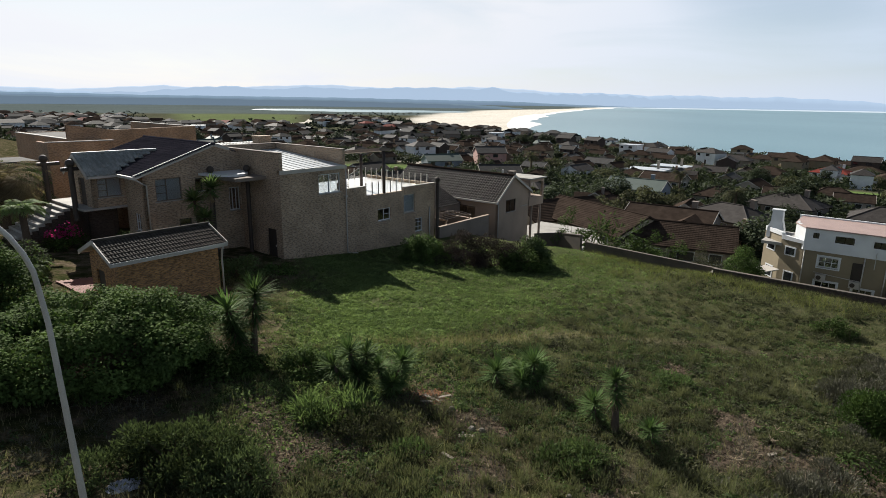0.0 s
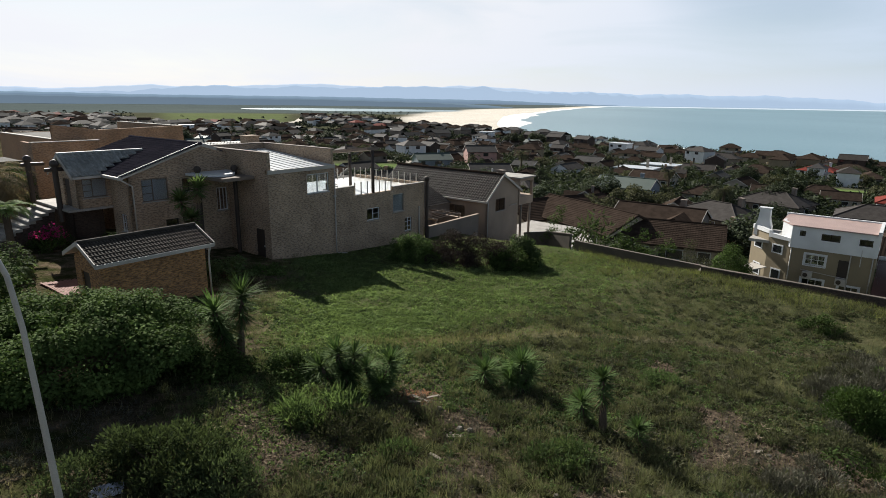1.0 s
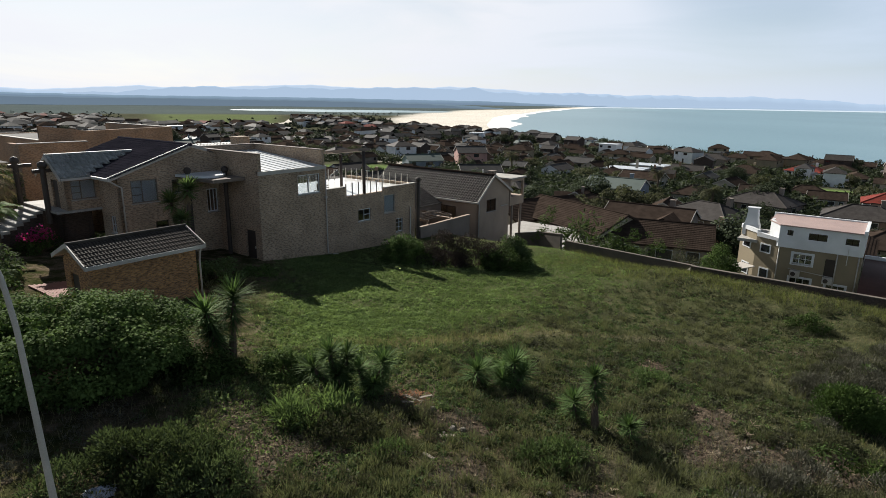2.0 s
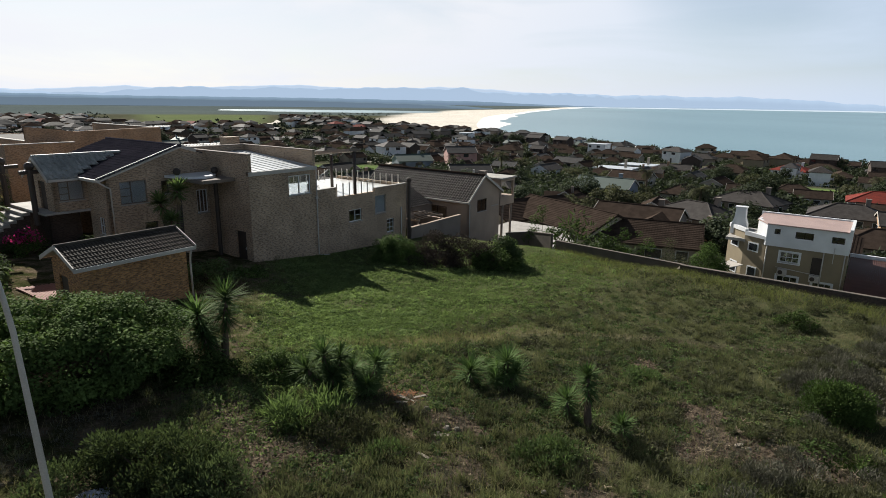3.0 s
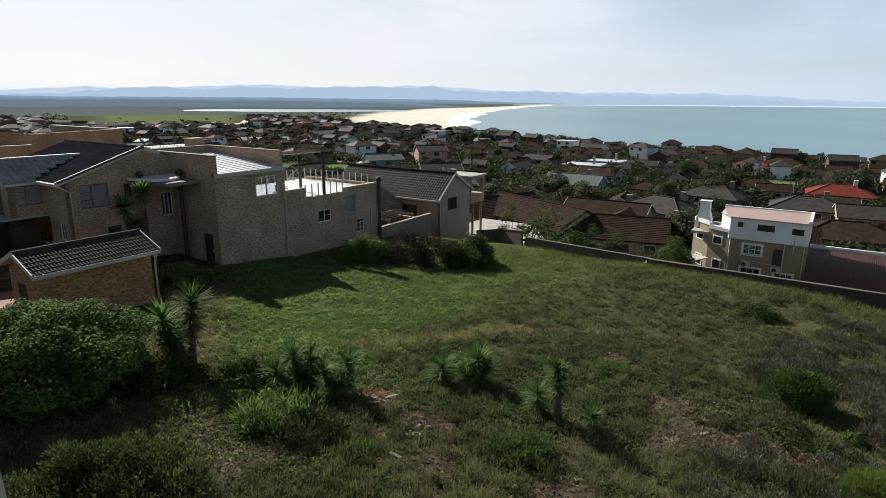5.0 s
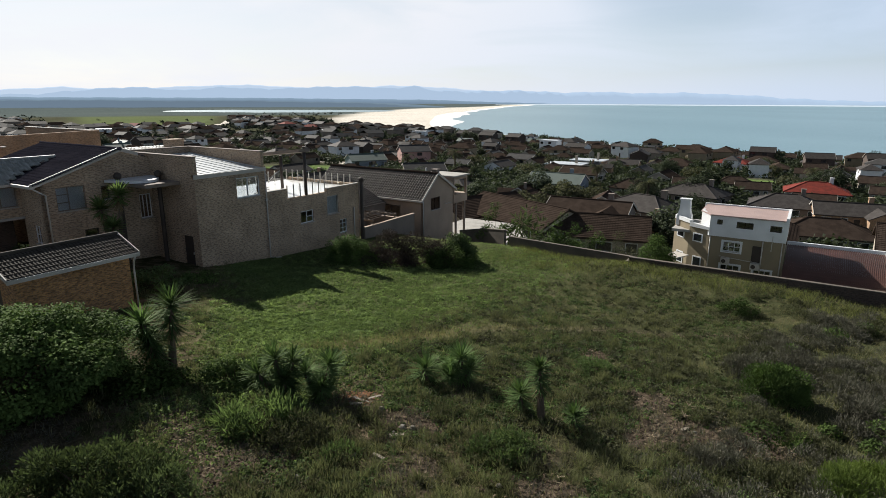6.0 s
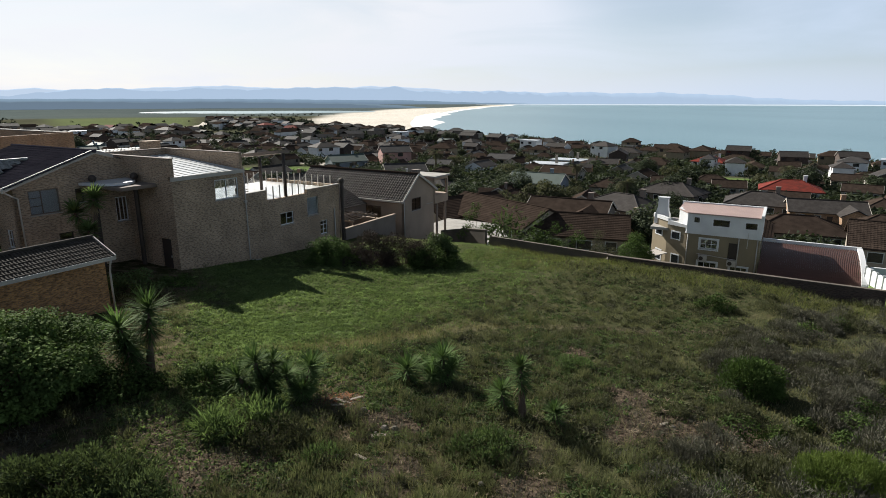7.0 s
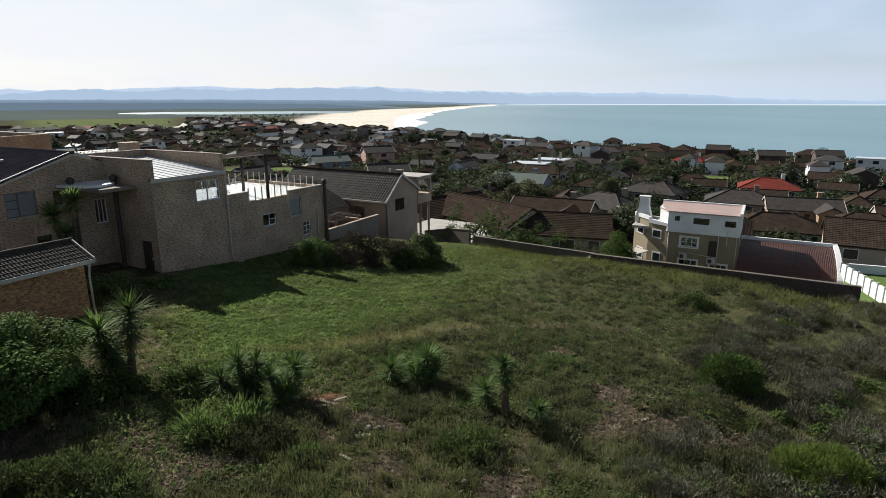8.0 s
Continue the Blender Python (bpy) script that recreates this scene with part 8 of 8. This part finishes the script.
    for s in range(storeys):
        for u, ww in ((-0.36, 1.5), (-0.14, 1.2), (0.12, 1.9), (0.36, 1.4)):
            if kind == "l" and u > 0:
                continue
            x, z = u * w, 2.75 * s + 0.95
            for y, sg in ((-d / 2, -1), (d / 2, 1)):
                if plain:
                    if u in (-0.36, 0.12) and s == storeys - 1:
                        y0, y1 = sorted((y + sg * 0.003, y + sg * 0.05))
                        part("window", Shape().box(x - ww / 2, x + ww / 2, y0, y1, z, z + 1.2), DARK_GLASS, ob)
                    continue
                y0, y1 = sorted((y + sg * 0.003, y + sg * 0.05))
                win = part("window", Shape().box(x - ww / 2, x + ww / 2, y0, y1, z, z + 1.2), WHITE, ob)
                y0, y1 = sorted((y + sg * 0.03, y + sg * 0.06))
                part("pane", Shape().box(x - ww / 2 + 0.08, x + ww / 2 - 0.08, y0, y1, z + 0.08, z + 1.12), DARK_GLASS, win)
        for sx in (() if plain else (-1, 1)):
            x0, x1 = sorted((sx * (w / 2 + 0.003), sx * (w / 2 + 0.05)))
            win = part("window", Shape().box(x0, x1, -1.1, 0.7, 2.75 * s + 0.95, 2.75 * s + 2.1), WHITE, ob)
            x0, x1 = sorted((sx * (w / 2 + 0.03), sx * (w / 2 + 0.06)))
            part("pane", Shape().box(x0, x1, -1.02, 0.62, 2.75 * s + 1.03, 2.75 * s + 2.02), DARK_GLASS, win)
    part("door", Shape().box(0.02 * w - 0.45, 0.02 * w + 0.45, -d / 2 - 0.05, -d / 2 - 0.004, -0.2, 1.95), FRAME_DARK, ob)
    if storeys > 1:
        part("balcony", Shape().box(-w * 0.4, w * 0.4, d / 2 + 0.004, d / 2 + 1.5, 2.5, 2.68), trim, ob)
        part("balcony_rail", Shape().box(-w * 0.4, w * 0.4, d / 2 + 1.4, d / 2 + 1.48, 2.683, 3.6), trim, ob)
    if chimney:
        part("chimney", Shape().box(w * 0.2, w * 0.2 + 0.8, d * 0.12, d * 0.12 + 0.7, eave, eave + rise + 0.9).box(w * 0.2 - 0.08, w * 0.2 + 0.88, d * 0.12 - 0.08, d * 0.12 + 0.78, eave + rise + 0.9, eave + rise + 1.02), wall, ob)
    return ob


KINDS = {
    "brown_gable": ("g", 11.5, 7.5, 1, BEIGE, TILE_BROWN, "single-storey beige house with brown tiled gable roof"),
    "brown_ell": ("l", 13, 7.5, 1, TAUPE, TILE_BROWN, "single-storey taupe house with brown tiled cross-gable roof"),
    "brown_hip": ("h", 12, 8, 1, BEIGE, TILE_BROWN, "single-storey beige house with brown tiled hipped roof"),
    "dark_gable": ("g", 12, 7.5, 1, WHITE, TILE_DARK, "single-storey white house with charcoal tiled gable roof"),
    "dark_hip": ("h", 12.5, 8.5, 1, TAUPE, TILE_DARK, "single-storey taupe house with charcoal hipped roof"),
    "dark_ell": ("l", 12.5, 7.5, 1, BRICK_BROWN, TILE_DARK, "brick house with charcoal tiled cross-gable roof"),
    "grey_gable": ("g", 11.5, 7.5, 1, CREAM, TILE_GREY, "single-storey cream house with grey roof"),
    "grey_two": ("h", 9.5, 8, 2, WHITE, TILE_GREY, "two-storey white house with grey hipped roof"),
    "white_two": ("h", 10.5, 8.5, 2, WHITE, TILE_DARK, "two-storey white house with dark hipped roof"),
    "cream_two": ("h", 12.5, 9, 2, CREAM, TILE_BROWN, "two-storey cream house with brown hipped roof"),
    "dark_two": ("g", 10, 8, 2, BRICK_DARK, TILE_DARK, "two-storey dark brick house with steep dark gable"),
    "red_hip": ("h", 13, 9, 1, WHITE, TILE_RED, "white house with bright red hipped roof"),
    "red_gable": ("g", 12, 8, 1, CREAM, TILE_RED, "cream house with red tiled gable roof"),
    "pink_two": ("g", 11, 8.5, 2, PINK, TILE_GREY, "two-storey pink house with grey gable roof"),
    "green_gable": ("g", 13, 8.5, 1, BLUEGREY, TILE_GREEN, "blue-grey house with green sheet roof"),
    "flat_white": ("f", 10, 8, 2, WHITE, METAL_PALE, "two-storey white flat-roofed house"),
    "flat_low": ("f", 13, 9, 1, BEIGE, METAL_PALE, "low beige house with pale flat sheet roof"),
    "near_brown": ("g", 13, 8.5, 1, BEIGE, TILE_BROWN, "beige house with brown tiled gable roof just below the plot"),
    "near_brown_long": ("g", 17, 9, 1, BEIGE, TILE_BROWN, "long beige house with brown tiled gable roof below the plot"),
    "near_red_brown": ("g", 10, 8, 1, TAUPE, TILE_BROWN, "taupe house with red-brown tiled roof below the plot"),
}
HOUSE_AT = []


def place_house(kind, x, y, turn, lift=0.0, size=1.0):
    z = float(ground_z(x, y)) + 0.25 + lift
    plain = math.hypot(x, y) > 190
    key = (kind, plain)
    if key in PROTO:
        ob = copy_thing(PROTO[key], Matrix.Identity(4))
    else:
        k, w, d, s, wall, roof, label = KINDS[kind]
        ob = PROTO[key] = town_house(k, w, d, s, wall, roof, label, kind.startswith("near"), TILE_BROWN if kind.startswith("near") else None, (w > 12.2 and s == 1 and not kind.startswith("near")), plain)
    ob.matrix_world = pose(x, y, z, 0, 0, turn) @ Matrix.Diagonal((size, size, 0.5 + 0.5 * size, 1))
    HOUSE_AT.append((x, y, max(KINDS[kind][1], KINDS[kind][2]) * 0.55 * size))
    return ob


# houses that stand out: kind, x, y, turn, lift
for row in (
    ("near_brown", 26.6, 70.2, -24, -0.1), ("near_brown_long", 19.2, 78.0, -62, 0.5), ("near_brown", 14.5, 84.5, 28, 0.4), ("near_red_brown", 10.5, 89.0, -60, 0.0),
    ("near_brown_long", 62.0, 53.5, -40, 1.2), ("near_brown", 47.0, 68.0, -128, 0.6), ("brown_hip", 63.0, 76.5, -30, 0), ("red_gable", 96.0, 78.0, -40, 0), ("red_hip", 104.5, 131.0, -35, 0),
    ("dark_ell", 86.0, 98.0, -30, 0), ("dark_hip", 68.0, 121.0, -52, 0.3), ("dark_hip", 80.0, 108.0, -35, 0), ("brown_ell", 34.0, 92.0, -35, 0), ("dark_hip", 46.0, 98.0, -60, 0.4),
    ("cream_two", 150.0, 270.0, -42, 0.0), ("cream_two", 160.0, 262.0, -132, -0.3), ("white_two", 124.0, 292.0, -60, 0.0), ("dark_hip", 132.0, 282.0, -40, 0.4), ("red_hip", 146.0, 232.0, -50, 0.0),
    ("brown_gable", 59.0, 168.0, -40, 0), ("pink_two", 12.5, 226.0, 10, 0.3), ("grey_gable", 12.0, 168.0, 8, 0.5), ("green_gable", -5.5, 217.0, 20, 0.2), ("white_two", -16.0, 262.0, 30, 0),
    ("green_gable", 43.0, 140.0, -35, 0.3), ("brown_hip", 165.0, 242.0, -40, 0), ("dark_two", 172.0, 252.0, -40, 0.3), ("dark_hip", 184.0, 232.0, -40, 0), ("grey_two", 184.0, 200.0, -45, -0.4), ("dark_two", 196.0, 214.0, -30, 0.4),
    ("flat_white", 200.0, 197.0, -45, 0), ("white_two", 214.0, 188.0, -40, 0), ("dark_two", 176.0, 222.0, -30, 0), ("flat_white", 96.0, 330.0, -40, 0.5), ("dark_gable", 108.0, 318.0, -50, 0.8), ("dark_two", 86.0, 375.0, -50, 0.5),
    ("dark_two", 72.0, 395.0, -40, 0.5), ("dark_two", 60.0, 420.0, -35, 0.5), ("flat_white", -195.0, 447.0, 20, 0), ("white_two", -82.0, 512.0, 0, 0), ("flat_white", -40.0, 476.0, 10, 0), ("white_two", 44.0, 480.0, -30, 0),
    ("flat_white", 30.0, 452.0, -20, 0), ("grey_two", 22.0, 395.0, -20, 0), ("flat_low", 66.0, 205.0, -35, 0), ("grey_gable", 58.0, 240.0, -40, 0), ("flat_low", 84.0, 232.0, -40, 0), ("grey_gable", -66.0, 330.0, 30, 0),
):
    place_house(*row)

rt = random.Random(17)
POOL = ["brown_gable"] * 6 + ["brown_ell"] * 6 + ["brown_hip"] * 7 + ["dark_gable"] + ["dark_hip"] * 3 + ["dark_ell"] * 3 + ["grey_gable", "dark_two", "green_gable", "grey_two"]


def free_of(x, y, r):
    if any((x - px) ** 2 / (rx + 5) ** 2 + (y - py) ** 2 / (ry + 5) ** 2 < 1 for px, py, rx, ry in PARKS):
        return False
    b, a = to_plan(x, y)
    if (a < 66 and -48 < b < 26) or (b < -30 and a < 75):
        return False
    return all((x - hx) ** 2 + (y - hy) ** 2 > (r + hr) ** 2 for hx, hy, hr in HOUSE_AT)


def in_view(x, y, lo=-46.0, hi=54.0):
    return lo < math.degrees(math.atan2(x, y)) < hi


cells = []
for i in range(-36, 40):
    for k in range(2, 38):
        b, a = i * 17.5 + rt.uniform(-2.2, 2.2) + (k % 2) * 7, 52 + k * 15.8 + (3 if k % 2 else 0) + rt.uniform(-2, 2)
        x, y = to_world(b, a)
        if in_view(x, y) and math.hypot(x, y) < 470 and float(coast_x(y)) - x > 26 and y > 20:
            cells.append((math.hypot(x, y), x, y))
cells.sort()
count = 0
for r, x, y in cells:
    if count >= 300 or rt.random() < 0.08 or not free_of(x, y, 4.6):
        continue
    pool = POOL if r < 240 else POOL + ["white_two", "cream_two"]
    place_house(rt.choice(pool), x, y, TURN + rt.choice((0, 90, 180, 270)) + rt.uniform(-9, 9), 0.0, rt.uniform(0.68, 0.92))
    count += 1


# ---------------------------------------------------------------- town trees
def tree_proto(kind, seed):
    rng = np.random.default_rng(seed)
    ob = new("tree")
    ORIGIN[ob.name] = Vector((0, 0, 0))
    if kind == "pine":
        tagged(ob, "tall narrow dark conifer in the town", "tree", "town trees")
        part("trunk", Shape().tube([(0, 0, -1), (0.05, 0, 5), (0, 0, 10.5)], [0.22, 0.15, 0.04], 7), BARK, ob)
        cl = []
        for z in np.arange(1.6, 10.4, 0.75):
            rr = 2.0 * (1 - z / 11.2) + 0.15
            for q in range(5):
                t = q * 1.2566 + z * 2
                cl.append((rr * 0.6 * math.cos(t), rr * 0.6 * math.sin(t), z, rr * 0.55 + 0.1))
        v, f = foliage(rng, cl, 42, 0.42, 0.10, 0.6, 0.4)
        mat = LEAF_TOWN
    elif kind == "palm":
        tagged(ob, "town palm with arching fronds", "palm", "town palms")
        part("trunk", Shape().tube([(0, 0, -1), (0.1, 0, 2.5), (0.15, 0, 5.2)], [0.28, 0.22, 0.2], 8), BARK, ob)
        v, f = fronds(rng, 26, 2.6, -0.1, 0.6)
        v[:, 2] += 5.2
        mat = LEAF_OLIVE
    else:
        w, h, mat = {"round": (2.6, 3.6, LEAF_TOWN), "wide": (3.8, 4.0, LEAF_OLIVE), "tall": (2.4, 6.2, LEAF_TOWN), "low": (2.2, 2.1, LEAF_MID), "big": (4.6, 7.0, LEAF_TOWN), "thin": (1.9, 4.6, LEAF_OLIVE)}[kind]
        tagged(ob, {"round": "rounded dark green garden tree", "wide": "spreading olive-green coastal tree", "tall": "tall dark green garden tree", "low": "low green garden shrub in the town", "big": "large dense dark tree above the roofs", "thin": "loose grey-green slender tree"}[kind], "tree", "town trees")
        cl = clumps_in(rng, w, w, h * 0.62, int(16 + w * 5), w * 0.2, w * 0.36, 0.0)
        cl = [(a, b, c + h * 0.34, r) for a, b, c, r in cl]
        sh = Shape().tube([(0, 0, -1.0), (0.06, 0.02, h * 0.3), (0.1, 0.05, h * 0.55)], [0.2, 0.15, 0.09], 7)
        for a, b, c, r in cl[::4]:
            sh.tube([(0.05, 0.02, h * 0.28), (a * 0.5, b * 0.5, c * 0.75), (a, b, c)], [0.09, 0.06, 0.02], 5, False)
        part("trunk", sh, BARK, ob)
        v, f = foliage(rng, cl, 105 / (0.5 + 0.12 * w * w) + 16, 0.42, 0.16, 0.8, face=1.1)
    sub("crown", array_mesh("crown", v, f, mat), ob)
    return ob


TREES = {}


def place_tree(kind, variant, x, y, s, turn):
    m = pose(x, y, float(ground_z(x, y)) - 0.1, 0, 0, turn) @ Matrix.Diagonal((s, s, s * (0.9 + 0.25 * ((variant * 37 + int(turn)) % 10) / 10), 1))
    key = (kind, variant)
    if key in TREES:
        made = copy_thing(TREES[key], Matrix.Identity(4))
    else:
        made = TREES[key] = tree_proto(kind, 300 + 10 * variant + len(kind))
    made.matrix_world = m
    return made


for kind, x, y, s in (("big", 70.0, 124.5, 1.15), ("tall", 75.0, 128.0, 1.3), ("pine", -140, 390, 1.3), ("pine", -98, 300, 1.1), ("big", 33.5, 128.0, 1.0), ("wide", 38.0, 118.0, 1.3), ("big", 18.0, 106.0, 0.9), ("wide", 26.5, 104.0, 1.1),
                      ("palm", 24.0, 190.0, 1.2), ("palm", 8.0, 182.0, 1.1), ("palm", 52.0, 110.0, 1.2), ("wide", 12.0, 118.0, 1.2), ("round", 6.0, 95.0, 1.1), ("big", 60, 400, 1.4), ("big", 40, 380, 1.3), ("round", 20.0, 62.5, 1.0), ("wide", 43.0, 84.0, 0.9),
                      ("round", 63.0, 62.5, 0.8), ("low", 45, 58, 1.1), ("tall", -20.0, 128.0, 1.0), ("big", 3.0, 150.0, 0.9), ("wide", 95.0, 170.0, 1.2), ("round", 88, 150, 1.2), ("palm", 118, 150, 1.1), ("tall", 130, 210, 1.0)):
    place_tree(kind, 0, x, y, s, int(x * 7) % 360)

n_tree = 0
for _ in range(12000):
    if n_tree >= 290:
        break
    r = 62 + 400 * rt.random() ** 1.15
    az = radians(rt.uniform(-44, 54))
    x, y = r * math.sin(az), r * math.cos(az)
    if float(coast_x(y)) - x < 22 or not free_of(x, y, 1.2):
        continue
    kind = rt.choice(("round", "wide", "round", "tall", "low", "low", "wide", "thin", "big", "round", "palm" if rt.random() < 0.3 else "low", "pine" if rt.random() < 0.06 else "tall"))
    place_tree(kind, rt.randrange(2), x, y, rt.uniform(0.6, 1.1), rt.randrange(360))
    n_tree += 1


def town_thicket():
    """Hedges and garden shrubs between the houses, joined."""
    rng = np.random.default_rng(37)
    vs, fs, base, made = [], [], 0, 0
    for _ in range(70000):
        if made >= 5600:
            break
        r = 60 + 420 * rng.random() ** 1.2
        az = radians(rng.uniform(-46, 55))
        x, y = r * math.sin(az), r * math.cos(az)
        s = rng.uniform(0.9, 2.4) if made % 3 else rng.uniform(2.4, 3.7)
        if float(coast_x(y)) - x < 7 or not free_of(x, y, 0.5 * s - 0.4):
            continue
        near = r < 125
        n = int(70 + 55 * s) if near else int(18 + 18 * s)
        k = rng.standard_normal((n, 3))
        k /= np.linalg.norm(k, axis=1, keepdims=True)
        k[:, 2] = np.abs(k[:, 2])
        p = k * s * np.array([1.3, 1.3, 0.95]) * rng.uniform(0.5, 1.0, (n, 1)) + np.array([x, y, float(ground_z(x, y)) + 0.1])
        v, f = leaf_cloud(p, k, rng, (0.24 * s + 0.22) * (0.62 if near else 1.15), (0.08 * s + 0.08) * (0.62 if near else 1.15), 0.8, 0.0, 1.1)
        vs.append(v)
        fs.append(f + base)
        base += len(v)
        made += 1
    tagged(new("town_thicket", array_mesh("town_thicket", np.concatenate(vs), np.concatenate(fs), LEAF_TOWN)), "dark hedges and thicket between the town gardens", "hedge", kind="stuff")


town_thicket()


# ---------------------------------------------------------------- far side of the town, joined
def far_town():
    rng = np.random.default_rng(23)
    spots = []
    for _ in range(60000):
        if len(spots) >= 560:
            break
        r = math.sqrt(rng.uniform(430 ** 2, 930 ** 2))
        az = radians(rng.uniform(-46, 12))
        x, y = r * math.sin(az), r * math.cos(az)
        wide = float(np.interp(y, (0, 500, 626, 887, 1300, 2000), (6, 8, 60, 140, 190, 240)))
        if float(coast_x(y)) - x < wide + 25:
            continue
        fld = (y > 620) and (x + 0.25 * (y - 640) < -150) and (x > -0.5 * y - 30)
        if fld and not (r > 1430 or (az < -0.62 and rng.random() < 0.6 and r < 800)):
            continue
        if float(ground_z(x, y)) < SEA + 1.0 or math.hypot((x + 260) / 350, (y - 1650) / 225) < 1:
            continue
        if any(abs(x - q[0]) + abs(y - q[1]) < 17 for q in spots[-60:]):
            continue
        spots.append((x, y))
    groups = {}
    for x, y in spots:
        z = float(ground_z(x, y)) - 0.4
        t = radians(TURN + rng.choice((0, 90)) + rng.uniform(-15, 15))
        w, d, st = rng.uniform(9, 15), rng.uniform(7, 10), (2 if rng.random() < 0.35 else 1)
        e = 0.4 + 2.8 * st
        wm = ("far_walls_white", WHITE) if rng.random() < 0.25 else ("far_walls_beige", BEIGE) if rng.random() < 0.4 else ("far_walls_taupe", TAUPE)
        q = rng.random()
        rm = ("far_roofs_brown", TILE_BROWN) if q < 0.45 else ("far_roofs_dark", TILE_DARK) if q < 0.7 else ("far_roofs_grey", TILE_GREY) if q < 0.97 else ("far_roofs_red", TILE_RED)
        c, s = math.cos(t), math.sin(t)
        for (nm, mt), sh in ((wm, Shape().box(-w / 2, w / 2, -d / 2, d / 2, -1.5, e)), (rm, hip_roof(w, d, e, 2.0) if rng.random() < 0.6 else gable_roof(w, d, e, 2.0)), (("far_windows", DARK_GLASS), Shape().box(-w * 0.36, -w * 0.1, -d / 2 - 0.05, d / 2 + 0.05, 1.4, 2.7).box(w * 0.12, w * 0.36, -d / 2 - 0.05, d / 2 + 0.05, 1.4, 2.7))):
            g = groups.setdefault(nm, (mt, Shape()))[1]
            i = len(g.v)
            g.v += [(x + p[0] * c - p[1] * s, y + p[0] * s + p[1] * c, z + p[2]) for p in sh.v]
            g.f += [tuple(i + k for k in f) for f in sh.f]
    top = new("far_houses")
    ORIGIN[top.name] = Vector((0, 0, 0))
    tagged(top, "hundreds of small houses of the far town", "houses", kind="stuff")
    for nm, (mt, sh) in groups.items():
        o = part(nm, sh, mt, top)
        tagged(o, kind="stuff")


far_town()


def far_trees():
    """Woods and garden trees too far to tell apart: ragged clumps of facets, joined."""
    rng = np.random.default_rng(29)
    vs, fs, base = [], [], 0
    made = 0
    for _ in range(60000):
        if made >= 4000:
            break
        r = math.sqrt(rng.uniform(400 ** 2, 1300 ** 2)) if rng.random() < 0.08 else rng.uniform(400, 960)
        az = radians(rng.uniform(-47, 14))
        x, y = r * math.sin(az), r * math.cos(az)
        wide = float(np.interp(y, (0, 500, 626, 887, 1300, 2000, 2600), (6, 8, 60, 140, 190, 240, 90)))
        if float(coast_x(y)) - x < wide + 12 or float(ground_z(x, y)) < SEA + 0.8:
            continue
        fld = (640 < y < 1400) and (x + 0.25 * (y - 640) < -155) and (x > -0.5 * y - 20)
        if fld and rng.random() < 0.985:
            continue
        n = 26 if r < 900 else 14
        s = rng.uniform(1.6, 3.4)
        k = rng.standard_normal((n, 3))
        k /= np.linalg.norm(k, axis=1, keepdims=True)
        k[:, 2] = np.abs(k[:, 2])
        p = k * s * np.array([1, 1, 0.9]) * rng.uniform(0.5, 1.0, (n, 1)) + np.array([x, y, float(ground_z(x, y)) + 0.3])
        v, f = leaf_cloud(p, k, rng, s * 0.75, s * 0.3, 0.7, 0.0, 1.0)
        vs.append(v)
        fs.append(f + base)
        base += len(v)
        made += 1
    tagged(new("far_trees", array_mesh("far_trees", np.concatenate(vs), np.concatenate(fs), FAR_GREEN)), "dark trees and thicket among the far houses", "trees", kind="stuff")


far_trees()


# ---------------------------------------------------------------- roads of the town
def road(name, pts, width, mat, label):
    sh = Shape()
    dense = []
    for (x0, y0), (x1, y1) in zip(pts, pts[1:]):
        n = max(2, int(math.dist((x0, y0), (x1, y1)) / 4))
        dense += [(x0 + (x1 - x0) * k / n, y0 + (y1 - y0) * k / n) for k in range(n)]
    dense.append(pts[-1])
    rows = []
    for k, (x, y) in enumerate(dense):
        x0, y0 = dense[max(0, k - 1)]
        x1, y1 = dense[min(len(dense) - 1, k + 1)]
        L_ = math.dist((x0, y0), (x1, y1))
        nx, ny = -(y1 - y0) / L_ * width / 2, (x1 - x0) / L_ * width / 2
        z = max(float(ground_z(x + q * nx, y + q * ny)) for q in (-1, 0, 1)) + 0.12
        rows.append(((x + nx, y + ny, z), (x - nx, y - ny, z)))
    for (a, b), (c, d) in zip(rows, rows[1:]):
        sh.poly(a, b, d, c)
    sh.weld()
    tagged(new(name, sh.mesh(name, mat)), label, "road", kind="structure")


ASPHALT = material("asphalt", (0.075, 0.073, 0.07), 0.9, (0.055, 0.054, 0.052), 4, 20, 0.1)
GRAVEL = material("sandy_road", (0.40, 0.36, 0.30), 0.9, (0.32, 0.29, 0.24), 2, 8, 0.1)
road("road_town", [(-60, 262), (-30, 250), (-10, 230), (12, 200), (30, 178)], 7, GRAVEL, "pale dusty street through the town")
road("road_far", [(-205, 640), (-190, 700), (-188, 760), (-205, 850), (-200, 900), (-235, 1050)], 12, GRAVEL, "pale curving road at the edge of the field")
road("road_right", [(57, 74), (66, 79), (78, 88), (100, 104), (140, 128)], 6, ASPHALT, "grey residential street")
road("road_sea", [(150, 205), (166, 224), (180, 246)], 6, GRAVEL, "pale street towards the sea")
